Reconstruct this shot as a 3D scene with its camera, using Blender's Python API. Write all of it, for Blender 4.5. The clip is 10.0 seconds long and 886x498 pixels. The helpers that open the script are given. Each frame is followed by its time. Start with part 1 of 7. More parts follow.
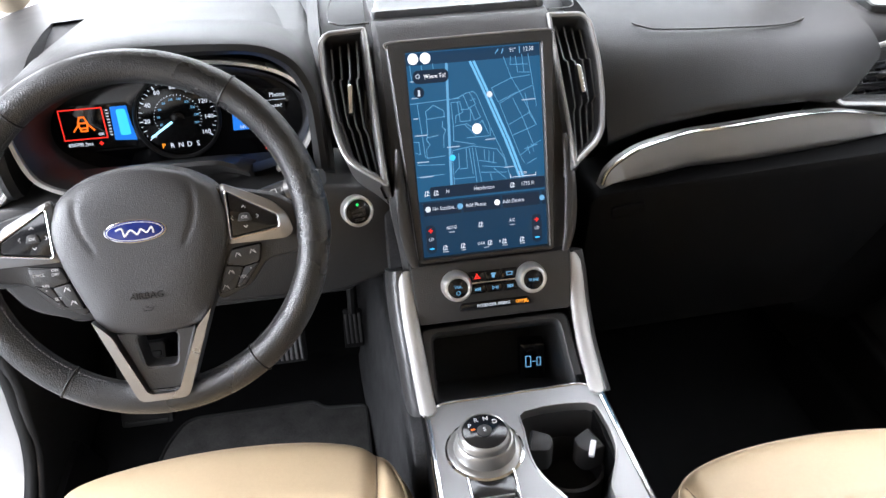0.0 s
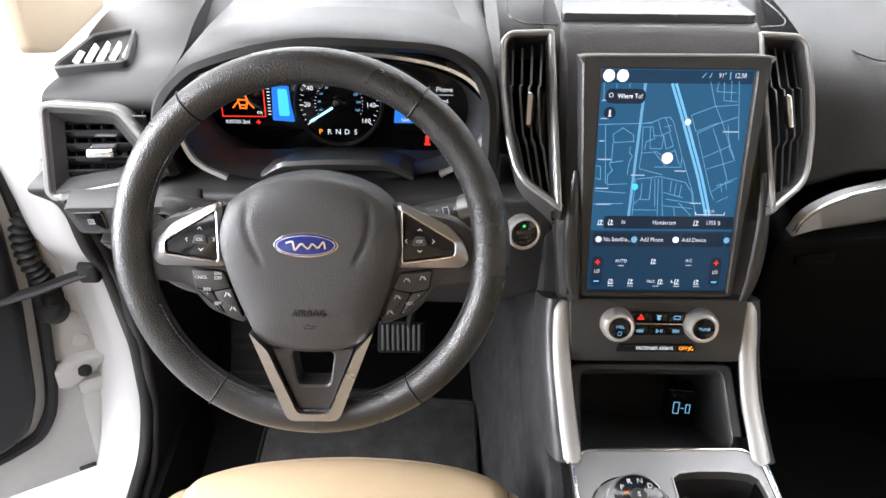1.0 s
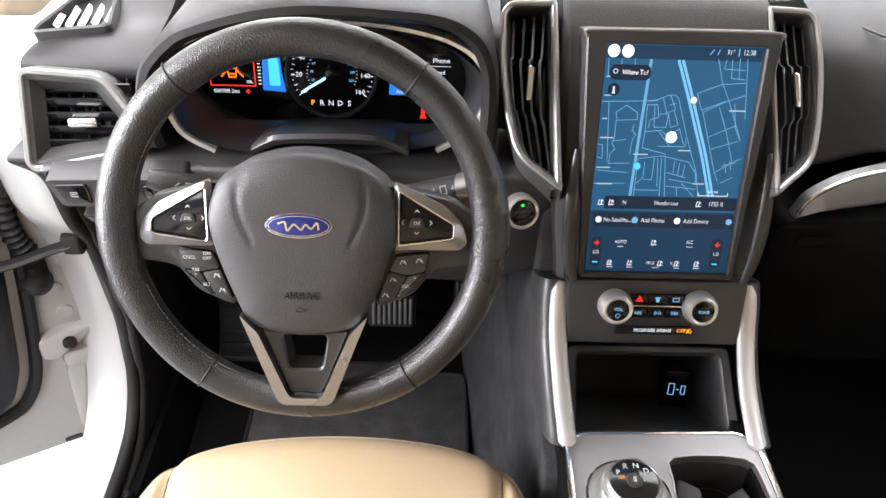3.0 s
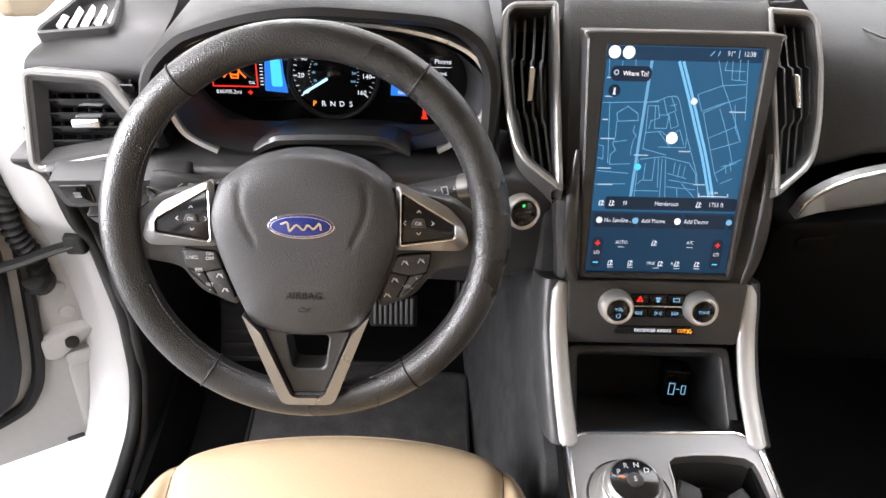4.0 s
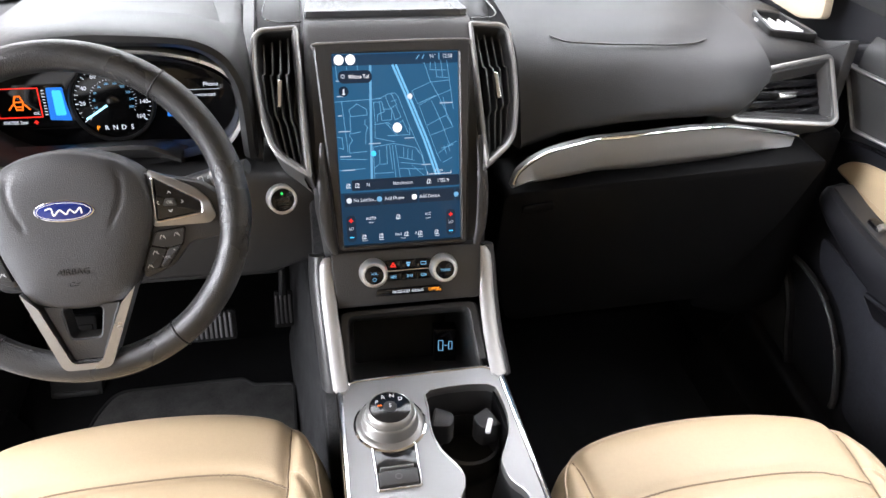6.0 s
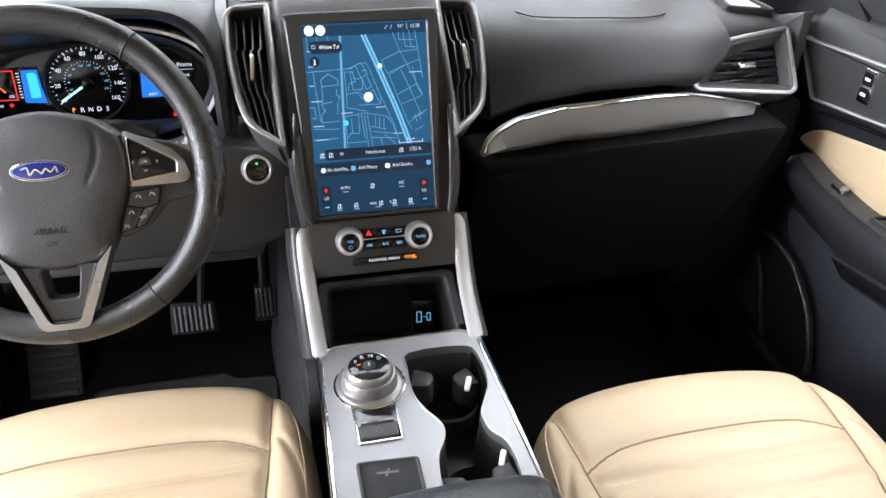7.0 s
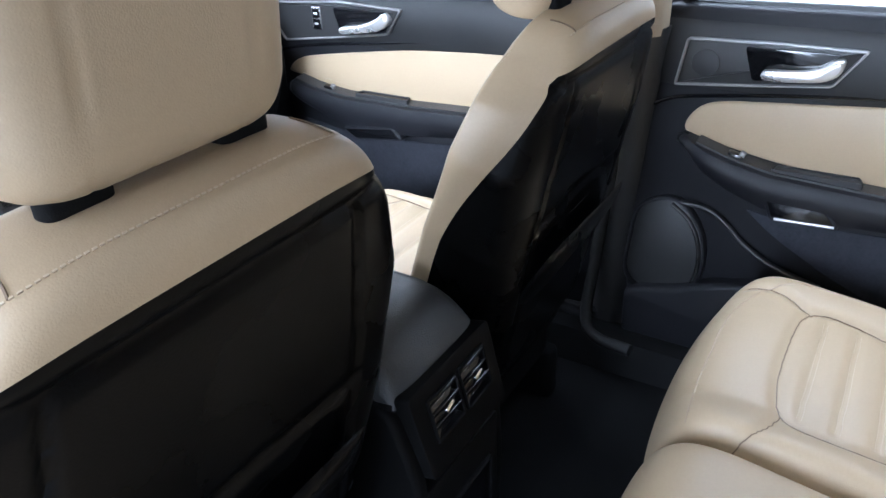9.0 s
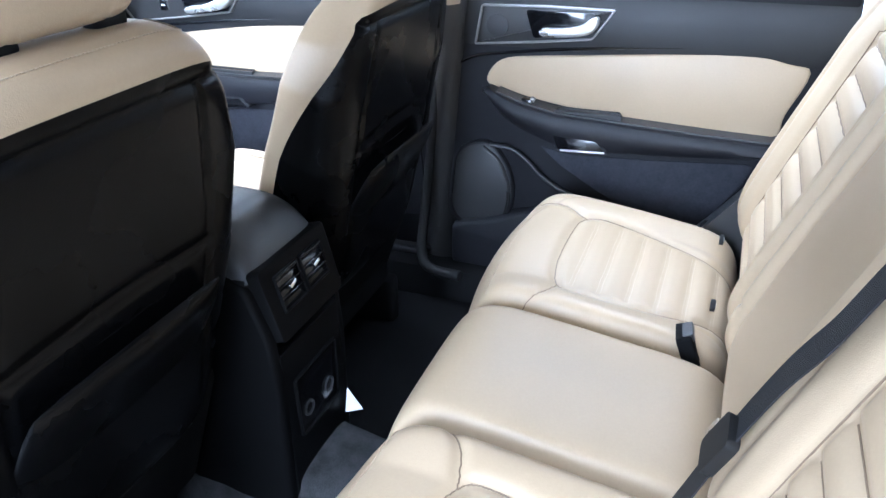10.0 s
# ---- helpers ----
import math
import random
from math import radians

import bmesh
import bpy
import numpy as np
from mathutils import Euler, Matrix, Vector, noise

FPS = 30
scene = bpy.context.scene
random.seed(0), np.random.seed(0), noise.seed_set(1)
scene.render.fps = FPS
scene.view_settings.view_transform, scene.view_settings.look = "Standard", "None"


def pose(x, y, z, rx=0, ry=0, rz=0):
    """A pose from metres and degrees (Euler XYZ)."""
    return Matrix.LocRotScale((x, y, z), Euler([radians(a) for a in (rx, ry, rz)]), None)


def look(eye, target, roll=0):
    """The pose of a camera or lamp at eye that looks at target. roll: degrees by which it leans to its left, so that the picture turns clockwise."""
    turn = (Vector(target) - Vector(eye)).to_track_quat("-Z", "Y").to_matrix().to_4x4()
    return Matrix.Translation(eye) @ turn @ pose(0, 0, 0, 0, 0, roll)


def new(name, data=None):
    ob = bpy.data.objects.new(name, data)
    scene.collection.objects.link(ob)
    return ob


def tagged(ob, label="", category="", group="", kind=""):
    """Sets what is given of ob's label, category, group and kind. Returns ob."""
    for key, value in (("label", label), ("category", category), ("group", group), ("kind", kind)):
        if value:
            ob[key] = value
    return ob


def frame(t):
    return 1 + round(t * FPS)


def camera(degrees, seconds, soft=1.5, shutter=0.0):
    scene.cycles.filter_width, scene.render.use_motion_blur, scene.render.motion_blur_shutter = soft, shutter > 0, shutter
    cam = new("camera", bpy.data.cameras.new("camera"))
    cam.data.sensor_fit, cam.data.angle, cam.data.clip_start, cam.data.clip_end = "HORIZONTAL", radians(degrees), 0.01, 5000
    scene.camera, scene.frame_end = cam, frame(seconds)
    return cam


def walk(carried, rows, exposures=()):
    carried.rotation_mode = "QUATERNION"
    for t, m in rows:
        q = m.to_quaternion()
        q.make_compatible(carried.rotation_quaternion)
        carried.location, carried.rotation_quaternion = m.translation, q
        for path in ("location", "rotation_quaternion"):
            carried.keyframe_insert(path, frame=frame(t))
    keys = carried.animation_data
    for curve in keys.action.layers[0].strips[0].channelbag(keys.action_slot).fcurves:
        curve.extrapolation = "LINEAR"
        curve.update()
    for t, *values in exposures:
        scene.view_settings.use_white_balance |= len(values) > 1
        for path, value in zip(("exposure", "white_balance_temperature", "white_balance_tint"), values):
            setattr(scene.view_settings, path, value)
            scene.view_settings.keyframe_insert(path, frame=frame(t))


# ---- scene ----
cam = camera(61.0, 10.0)
PATH = [
    (0, (-0.1724, -0.7948, 1.561), (0.0102, 0.5218, 0.6704), -2.09),
    (0.5, (-0.2361, -0.7366, 1.5814), (-0.1756, 0.5732, 0.6644), 0.53),
    (0.6, (-0.2419, -0.7195, 1.583), (-0.2026, 0.5813, 0.6522), 0.82),
    (1, (-0.262, -0.6819, 1.5872), (-0.2536, 0.5944, 0.6222), 0.76),
    (1.5, (-0.2649, -0.6583, 1.5855), (-0.2366, 0.5958, 0.5924), 1.07),
    (2, (-0.2689, -0.652, 1.5818), (-0.2253, 0.5804, 0.5623), 2.19),
    (2.5, (-0.2703, -0.6528, 1.5842), (-0.2321, 0.5763, 0.5605), 2.26),
    (4, (-0.2719, -0.6558, 1.5884), (-0.2381, 0.5729, 0.564), 2.24),
    (4.5, (-0.2609, -0.7144, 1.6028), (-0.2211, 0.5296, 0.5973), 2.19),
    (5, (-0.2303, -0.7821, 1.6124), (-0.1416, 0.5028, 0.6632), 2.19),
    (5.5, (-0.177, -0.8221, 1.612), (-0.0067, 0.4604, 0.6706), 2.15),
    (6, (-0.1378, -0.8589, 1.6086), (0.1464, 0.4219, 0.6927), 2.81),
    (6.2, (-0.1298, -0.8714, 1.6056), (0.1881, 0.4103, 0.7022), 2.96),
    (7.3, (-0.1472, -0.9782, 1.5302), (0.1868, 0.328, 0.6686), 0.90),
    (7.4, (-0.1741, -1.0013, 1.5272), (0.1759, 0.2919, 0.6524), 0.57),
    (7.5, (-0.1920, -1.0183, 1.5221), (0.1700, 0.2663, 0.6393), 0.45),
    (7.7, (-0.2286, -1.0534, 1.5129), (0.2143, 0.2095, 0.6361), 0.67),
    (8, (-0.3067, -1.1061, 1.5005), (0.352, 0.0764, 0.6475), 3.01),
    (8.3, (-0.402, -1.1546, 1.5002), (0.4168, -0.0522, 0.6791), 0.95),
    (8.5, (-0.4892, -1.1895, 1.5097), (0.4476, -0.1628, 0.7171), -0.07),
    (8.6, (-0.5299, -1.2059, 1.5225), (0.4548, -0.2268, 0.7277), -0.20),
    (8.7, (-0.5719, -1.2182, 1.5213), (0.4727, -0.2997, 0.7307), -0.42),
    (9, (-0.6679, -1.2459, 1.5266), (0.5067, -0.4865, 0.7498), -2.59),
    (9.2, (-0.7056, -1.2612, 1.5194), (0.5227, -0.5991, 0.7365), -2.17),
    (9.5, (-0.7609, -1.3131, 1.5123), (0.5283, -0.7718, 0.7344), -1.95),
    (9.8, (-0.8452, -1.3862, 1.4998), (0.4718, -0.8796, 0.7454), -1.60),
    (10, (-0.9139, -1.4468, 1.4942), (0.3951, -0.9261, 0.7357), -0.97),
]
walk(cam, [(t, look(eye, target, roll)) for t, eye, target, roll in PATH],
     [(0, 0.5, 6200, 15), (1.0, 0.55, 6500, 16), (4.0, 0.55, 6650, 17), (6.2, 0.5, 6350, 16), (7.5, 0.55, 5950, 14), (8.0, 0.7, 5550, 13), (8.5, 0.55, 5300, 12), (9.0, 0.45, 5200, 12), (9.5, 0.65, 5000, 12), (10, 1.0, 4950, 12)])

# ---- world and lights: a white photo booth with a luminous ceiling ----
world = bpy.data.worlds.new("booth_air")
scene.world = world
world.use_nodes = True
world.node_tree.nodes["Background"].inputs[0].default_value = (0.90, 0.95, 1.0, 1)
world.node_tree.nodes["Background"].inputs[1].default_value = 0.22


def area_lamp(name, eye, target, sx, sy, watts, colour=(1, 1, 1)):
    data = bpy.data.lights.new(name, "AREA")
    data.shape, data.size, data.size_y, data.energy, data.color = "RECTANGLE", sx, sy, watts, colour
    lamp = new(name, data)
    lamp.matrix_world = look(eye, target)
    return lamp


area_lamp("booth_ceiling_light", (0, 0.5, 3.35), (0, 0.5, 0), 6.0, 6.0, 800, (0.96, 0.985, 1.0))
area_lamp("booth_front_light", (-1.6, 4.4, 2.2), (-0.6, 0, 1.2), 4.2, 1.8, 150, (0.94, 0.98, 1.0))
area_lamp("booth_side_light", (-2.9, -0.35, 1.60), (-0.25, 0.25, 0.9), 1.5, 1.5, 48, (0.93, 0.975, 1.0)).data.spread = math.radians(75)


# ---- building helpers ----
def arr(p):
    return np.array(p, float)


def basis(o, X, Y):
    """Matrix with origin o, local x along X, local y near Y, local z = X x Y."""
    X = Vector(X).normalized()
    Z = X.cross(Vector(Y)).normalized()
    Y = Z.cross(X)
    m = Matrix((X, Y, Z)).transposed().to_4x4()
    m.translation = Vector(o)
    return m


def thing(name, base, label, category, group="", kind=""):
    ob = new(name)
    ob.empty_display_size = 0.05
    ob.location = base
    tagged(ob, label, category, group, kind)
    return ob


def finish(me, mat, angle=38):
    me.materials.append(mat)
    me.polygons.foreach_set("use_smooth", [True] * len(me.polygons))
    me.set_sharp_from_angle(angle=radians(angle))


def part(name, bm, mat, parent=None, label="", angle=38):
    """Links a bmesh, or (verts, faces), as one mesh under a thing or a part."""
    me = bpy.data.meshes.new(name)
    if isinstance(bm, tuple):
        me.from_pydata([tuple(v) for v in bm[0]], [], bm[1])
        me.update()
    else:
        bmesh.ops.recalc_face_normals(bm, faces=bm.faces)
        bm.to_mesh(me)
        bm.free()
    finish(me, mat, angle)
    ob = new(name, me)
    if parent is not None:
        ob.parent = parent
        if parent.type == "EMPTY":
            ob.matrix_parent_inverse = parent.matrix_basis.inverted()
    if label:
        ob["label"] = label
    return ob


def solo(name, bm, mat, label, category, group="", kind="", angle=38):
    return tagged(part(name, bm, mat, None, "", angle), label, category, group, kind)


def spline(pts, n=8, closed=False):
    """Catmull-Rom through the points."""
    P = [arr(p) for p in pts]
    k = len(P)
    out = []
    for i in range(k if closed else k - 1):
        if closed:
            a, b, c, d = P[i - 1], P[i], P[(i + 1) % k], P[(i + 2) % k]
        else:
            a, b, c, d = P[max(i - 1, 0)], P[i], P[i + 1], P[min(i + 2, k - 1)]
        for j in range(n):
            t = j / n
            out.append(0.5 * (2 * b + (c - a) * t + (2 * a - 5 * b + 4 * c - d) * t * t + (3 * b - a - 3 * c + d) * t ** 3))
    if not closed:
        out.append(P[-1])
    return out


def rounded(pts, r, n=5):
    """A closed 2D outline with its corners rounded."""
    P = [arr(p) for p in pts]
    out = []
    for i in range(len(P)):
        a, b, c = P[i - 1], P[i], P[(i + 1) % len(P)]
        rr = r[i] if isinstance(r, (list, tuple)) else r
        da, dc = np.linalg.norm(a - b), np.linalg.norm(c - b)
        k = min(rr, 0.48 * da, 0.48 * dc)
        s, e = b + (a - b) / da * k, b + (c - b) / dc * k
        for j in range(n + 1):
            t = j / n
            out.append((1 - t) ** 2 * s + 2 * t * (1 - t) * b + t * t * e)
    return out


def rect(w, h, r, n=5, cx=0, cy=0):
    return rounded([(cx - w / 2, cy - h / 2), (cx + w / 2, cy - h / 2), (cx + w / 2, cy + h / 2), (cx - w / 2, cy + h / 2)], r, n)


def oval(a, b, n=40, cx=0, cy=0):
    return [arr((cx + a * math.cos(2 * math.pi * i / n), cy + b * math.sin(2 * math.pi * i / n))) for i in range(n)]


def inset(pts, d):
    """A closed 2D outline moved inward by d (outward: minus)."""
    P = [arr(p) for p in pts]
    area = sum(P[i - 1][0] * P[i][1] - P[i][0] * P[i - 1][1] for i in range(len(P)))
    s = 1 if area > 0 else -1
    out = []
    for i in range(len(P)):
        t = P[(i + 1) % len(P)] - P[i - 1]
        t = t / (np.linalg.norm(t) + 1e-12)
        out.append(P[i] + s * d * arr((-t[1], t[0])))
    return out


def rings(loops, closed_ends=True, wrap=False):
    """Verts and faces of a skin over loops of equal length."""
    n = len(loops[0])
    verts = [tuple(p) for lp in loops for p in lp]
    faces = []
    m = len(loops)
    for i in range(m if wrap else m - 1):
        for j in range(n):
            a, b = i * n + j, i * n + (j + 1) % n
            c, d = ((i + 1) % m) * n + (j + 1) % n, ((i + 1) % m) * n + j
            faces.append((a, b, c, d))
    if closed_ends and not wrap:
        faces.append(tuple(range(n))[::-1])
        faces.append(tuple(range((m - 1) * n, m * n)))
    return verts, faces


def to_bm(vf, fix=True):
    bm = bmesh.new()
    vs = [bm.verts.new(v) for v in vf[0]]
    for f in vf[1]:
        try:
            bm.faces.new([vs[i] for i in f])
        except ValueError:
            pass
    if fix:
        bmesh.ops.recalc_face_normals(bm, faces=bm.faces)
    return bm


def lay(pts, m, z=0.0):
    return [tuple(m @ Vector((p[0], p[1], z))) for p in pts]


def slab(pts, m, z0, z1, ease=0.002, steps=2):
    """A plate over a 2D outline from height z0 to z1, its upper edge eased."""
    loops = [lay(pts, m, z0)]
    s = 1 if z1 > z0 else -1
    for k in range(steps + 1):
        a = math.pi / 2 * k / steps
        loops.append(lay(inset(pts, ease * (1 - math.cos(a))), m, z1 - s * ease * (1 - math.sin(a))))
    return to_bm(rings(loops))


def hoop(outer, inner, m, z0, z1, ease=0.0015):
    """A flat ring between two outlines of equal count, with eased edges."""
    s = 1 if z1 > z0 else -1
    loops = [lay(outer, m, z0), lay(outer, m, z1 - s * ease), lay(inset(outer, ease), m, z1),
             lay(inset(inner, -ease), m, z1), lay(inner, m, z1 - s * ease), lay(inner, m, z0)]
    return to_bm(rings(loops, wrap=True))


def tube(pts, r, n=8, closed=False, flat=1.0):
    """A round bar along a 3D line; r may be a list."""
    P = [arr(p) for p in pts]
    k = len(P)
    loops = []
    side = None
    for i in range(k):
        a, b = (P[i - 1], P[(i + 1) % k]) if closed else (P[max(i - 1, 0)], P[min(i + 1, k - 1)])
        t = (b - a) / (np.linalg.norm(b - a) + 1e-12)
        if side is None:
            side = np.cross(t, (0.0, 0.0, 1.0) if abs(t[2]) < 0.9 else (1.0, 0.0, 0.0))
        side = side - t * (side @ t)
        side = side / np.linalg.norm(side)
        up = np.cross(t, side)
        q = r[i] if isinstance(r, (list, tuple)) else r
        loops.append([P[i] + q * (math.cos(2 * math.pi * j / n) * side + flat * math.sin(2 * math.pi * j / n) * up) for j in range(n)])
    return to_bm(rings(loops, wrap=closed))


def lathe(profile, m, n=40):
    """Profile of (radius, height) turned about local z."""
    loops = [[tuple(m @ Vector((r * math.cos(2 * math.pi * j / n), r * math.sin(2 * math.pi * j / n), z))) for j in range(n)] for r, z in profile]
    vf = rings(loops, closed_ends=False)
    q = len(loops)
    if profile[0][0] > 0.001:
        vf[1].append(tuple(range(n))[::-1])
    return to_bm(vf)


def brick(size, m, ease=0.002):
    return slab(rect(size[0], size[1], min(ease * 2, size[0] / 3, size[1] / 3), 3), m, -size[2] / 2, size[2] / 2, ease)


def letters(body, size, m, mat, parent, name="lettering", depth=0.0003, align="CENTER", squash=1.0):
    cu = bpy.data.curves.new("letters", "FONT")
    cu.body, cu.size, cu.align_x, cu.align_y, cu.extrude = body, size, align, "CENTER", depth
    cu.resolution_u = 2
    tmp = new("letters", cu)
    dg = bpy.context.evaluated_depsgraph_get()
    me = bpy.data.meshes.new_from_object(tmp.evaluated_get(dg))
    bpy.data.objects.remove(tmp)
    me.transform(m @ Matrix.Diagonal((squash, 1, 1, 1)))
    me.name = name
    me.materials.clear()
    me.materials.append(mat)
    ob = new(name, me)
    ob.parent = parent
    if parent.type == "EMPTY":
        ob.matrix_parent_inverse = parent.matrix_basis.inverted()
    return ob


def strips(lines, m, z, width):
    """Flat ribbons along 2D lines, joined."""
    verts, faces = [], []
    for ln in lines:
        w = width
        if isinstance(ln, tuple):
            ln, w = ln
        P = [arr(p) for p in ln]
        ring = len(P) > 2 and np.linalg.norm(P[0] - P[-1]) < 1e-9
        for i in range(len(P)):
            if ring and i in (0, len(P) - 1):
                u, v = P[0] - P[-2], P[1] - P[0]
            else:
                u, v = P[max(i, 1)] - P[max(i, 1) - 1], P[min(i + 1, len(P) - 1)] - P[min(i, len(P) - 2)]
            u, v = u / (np.linalg.norm(u) + 1e-12), v / (np.linalg.norm(v) + 1e-12)
            nrm = arr((-(u + v)[1], (u + v)[0]))
            nrm = nrm / (np.linalg.norm(nrm) + 1e-9)
            k = w / 2 / max(0.5, abs(nrm @ arr((-u[1], u[0]))))
            verts += lay([P[i] - nrm * k, P[i] + nrm * k], m, z)
            if i:
                j = len(verts)
                faces.append((j - 4, j - 2, j - 1, j - 3))
    return verts, faces


def stitch(line, step, length, r, lift=0.0, both=0.0):
    """Short thread bars along a 3D line, joined into one mesh."""
    P = [arr(p) for p in line]
    d = [0.0]
    for a, b in zip(P, P[1:]):
        d.append(d[-1] + np.linalg.norm(b - a))
    d = arr(d)
    Q = arr(P)
    verts, faces = [], []
    s = 0.0
    while s + length < d[-1]:
        a, b = (arr([np.interp(q, d, Q[:, i]) for i in range(3)]) for q in (s, s + length))
        t = (b - a) / (np.linalg.norm(b - a) + 1e-12)
        u = np.cross(t, (0.3, 0.2, 1.0))
        u = u / np.linalg.norm(u) * r
        w = np.cross(t, u)
        k = len(verts)
        for p in (a, b):
            verts += [tuple(p + u), tuple(p + w), tuple(p - u), tuple(p - w)]
        faces += [(k + j, k + (j + 1) % 4, k + 4 + (j + 1) % 4, k + 4 + j) for j in range(4)]
        faces += [(k + 3, k + 2, k + 1, k), (k + 4, k + 5, k + 6, k + 7)]
        s += step
    return verts, faces


def groove_depth(X, Y, grooves):
    """How far the surface is drawn in at X, Y by seam lines (points, depth, width)."""
    Z = np.zeros_like(X)
    for pts, depth, width in grooves:
        P = arr(pts)
        best = np.full_like(X, 1e9)
        for a, b in zip(P, P[1:]):
            ab = b - a
            t = np.clip(((X - a[0]) * ab[0] + (Y - a[1]) * ab[1]) / (ab @ ab + 1e-12), 0, 1)
            best = np.minimum(best, (X - a[0] - t * ab[0]) ** 2 + (Y - a[1] - t * ab[1]) ** 2)
        Z = np.maximum(Z, depth * np.exp(-best / width ** 2))
    return Z


def pillow(hx, hy, h, m, half_width=None, grooves=(), relief=None, nx=70, ny=70, p=8, q=2.4, corner=0.2, base=0.0, y_shape=None, bow=0.0, tail=0.0, pu=None, pv=None, lean=0.0, lean_z=0.0, belt_u=None):
    """A padded slab: (verts, faces, local x, local y of each vert). half_width(v) shapes its sides, relief(x, y) its top."""
    s = np.linspace(-1, 1, nx + 1)
    t = np.linspace(-1, 1, ny + 1)
    ease = lambda a: a * (1.5 - 0.5 * a * a)
    U, V = np.meshgrid(ease(s), ease(t), indexing="ij")
    if belt_u:  # column 5 and its mirror follow a parting line at |u| = belt_u(v)
        k0 = abs(ease(s[5]))
        B = np.vectorize(belt_u)(V)
        A = np.abs(U)
        U = np.sign(U) * np.where(A <= k0, A * B / k0, B + (A - k0) / (1 - k0) * (1 - B))
    W = np.vectorize(half_width)(V) if half_width else np.full_like(V, hx)
    X = W * U * np.sqrt(1 - corner * V ** 2 * np.abs(V) ** 4)
    Y = hy * V * np.sqrt(1 - corner * U ** 2 * np.abs(U) ** 4)
    Y = Y - bow * U ** 2 * np.clip(V, 0, 1) + tail * U ** 2 * np.clip(-V, 0, 1)
    rim = np.clip((1 - np.abs(U) ** (pu or p)) * (1 - np.abs(V) ** (pv or p)), 0, 1) ** (1 / q)
    Z = h * rim
    if relief:
        Z = Z + np.vectorize(relief)(X, Y) * rim
    if grooves:
        Z = Z - groove_depth(X, Y, grooves) * rim
    if y_shape:
        Z = Z + np.vectorize(y_shape)(X, Y)
    if lean:
        Y = Y + lean * (Z - lean_z) * np.clip((V - 0.55) / 0.40, 0, 1) ** 1.5
    verts = [tuple(m @ Vector((X[i, j], Y[i, j], Z[i, j] + base))) for i in range(nx + 1) for j in range(ny + 1)]
    faces = []
    n1 = ny + 1
    for i in range(nx):
        for j in range(ny):
            faces.append((i * n1 + j, (i + 1) * n1 + j, (i + 1) * n1 + j + 1, i * n1 + j + 1))
    edge = [i * n1 for i in range(nx + 1)] + [nx * n1 + j for j in range(1, n1)] + [i * n1 + ny for i in range(nx - 1, -1, -1)] + [j for j in range(ny - 1, 0, -1)]
    faces.append(tuple(edge[::-1]))
    return verts, faces, X.ravel(), Y.ravel()


def surface_line(vfxy, pts, lift=0.0006):
    """Points of a pillow's skin nearest to local 2D points, for threads and piping."""
    V, _, X, Y = vfxy
    V = arr(V)
    out = []
    for p in pts:
        d = (X - p[0]) ** 2 + (Y - p[1]) ** 2
        k = np.argsort(d)[:4]
        w = 1 / (d[k] + 1e-9)
        out.append((V[k] * w[:, None]).sum(0) / w.sum())
    return out


def shift(line, v):
    return [arr(p) + arr(v) for p in line]


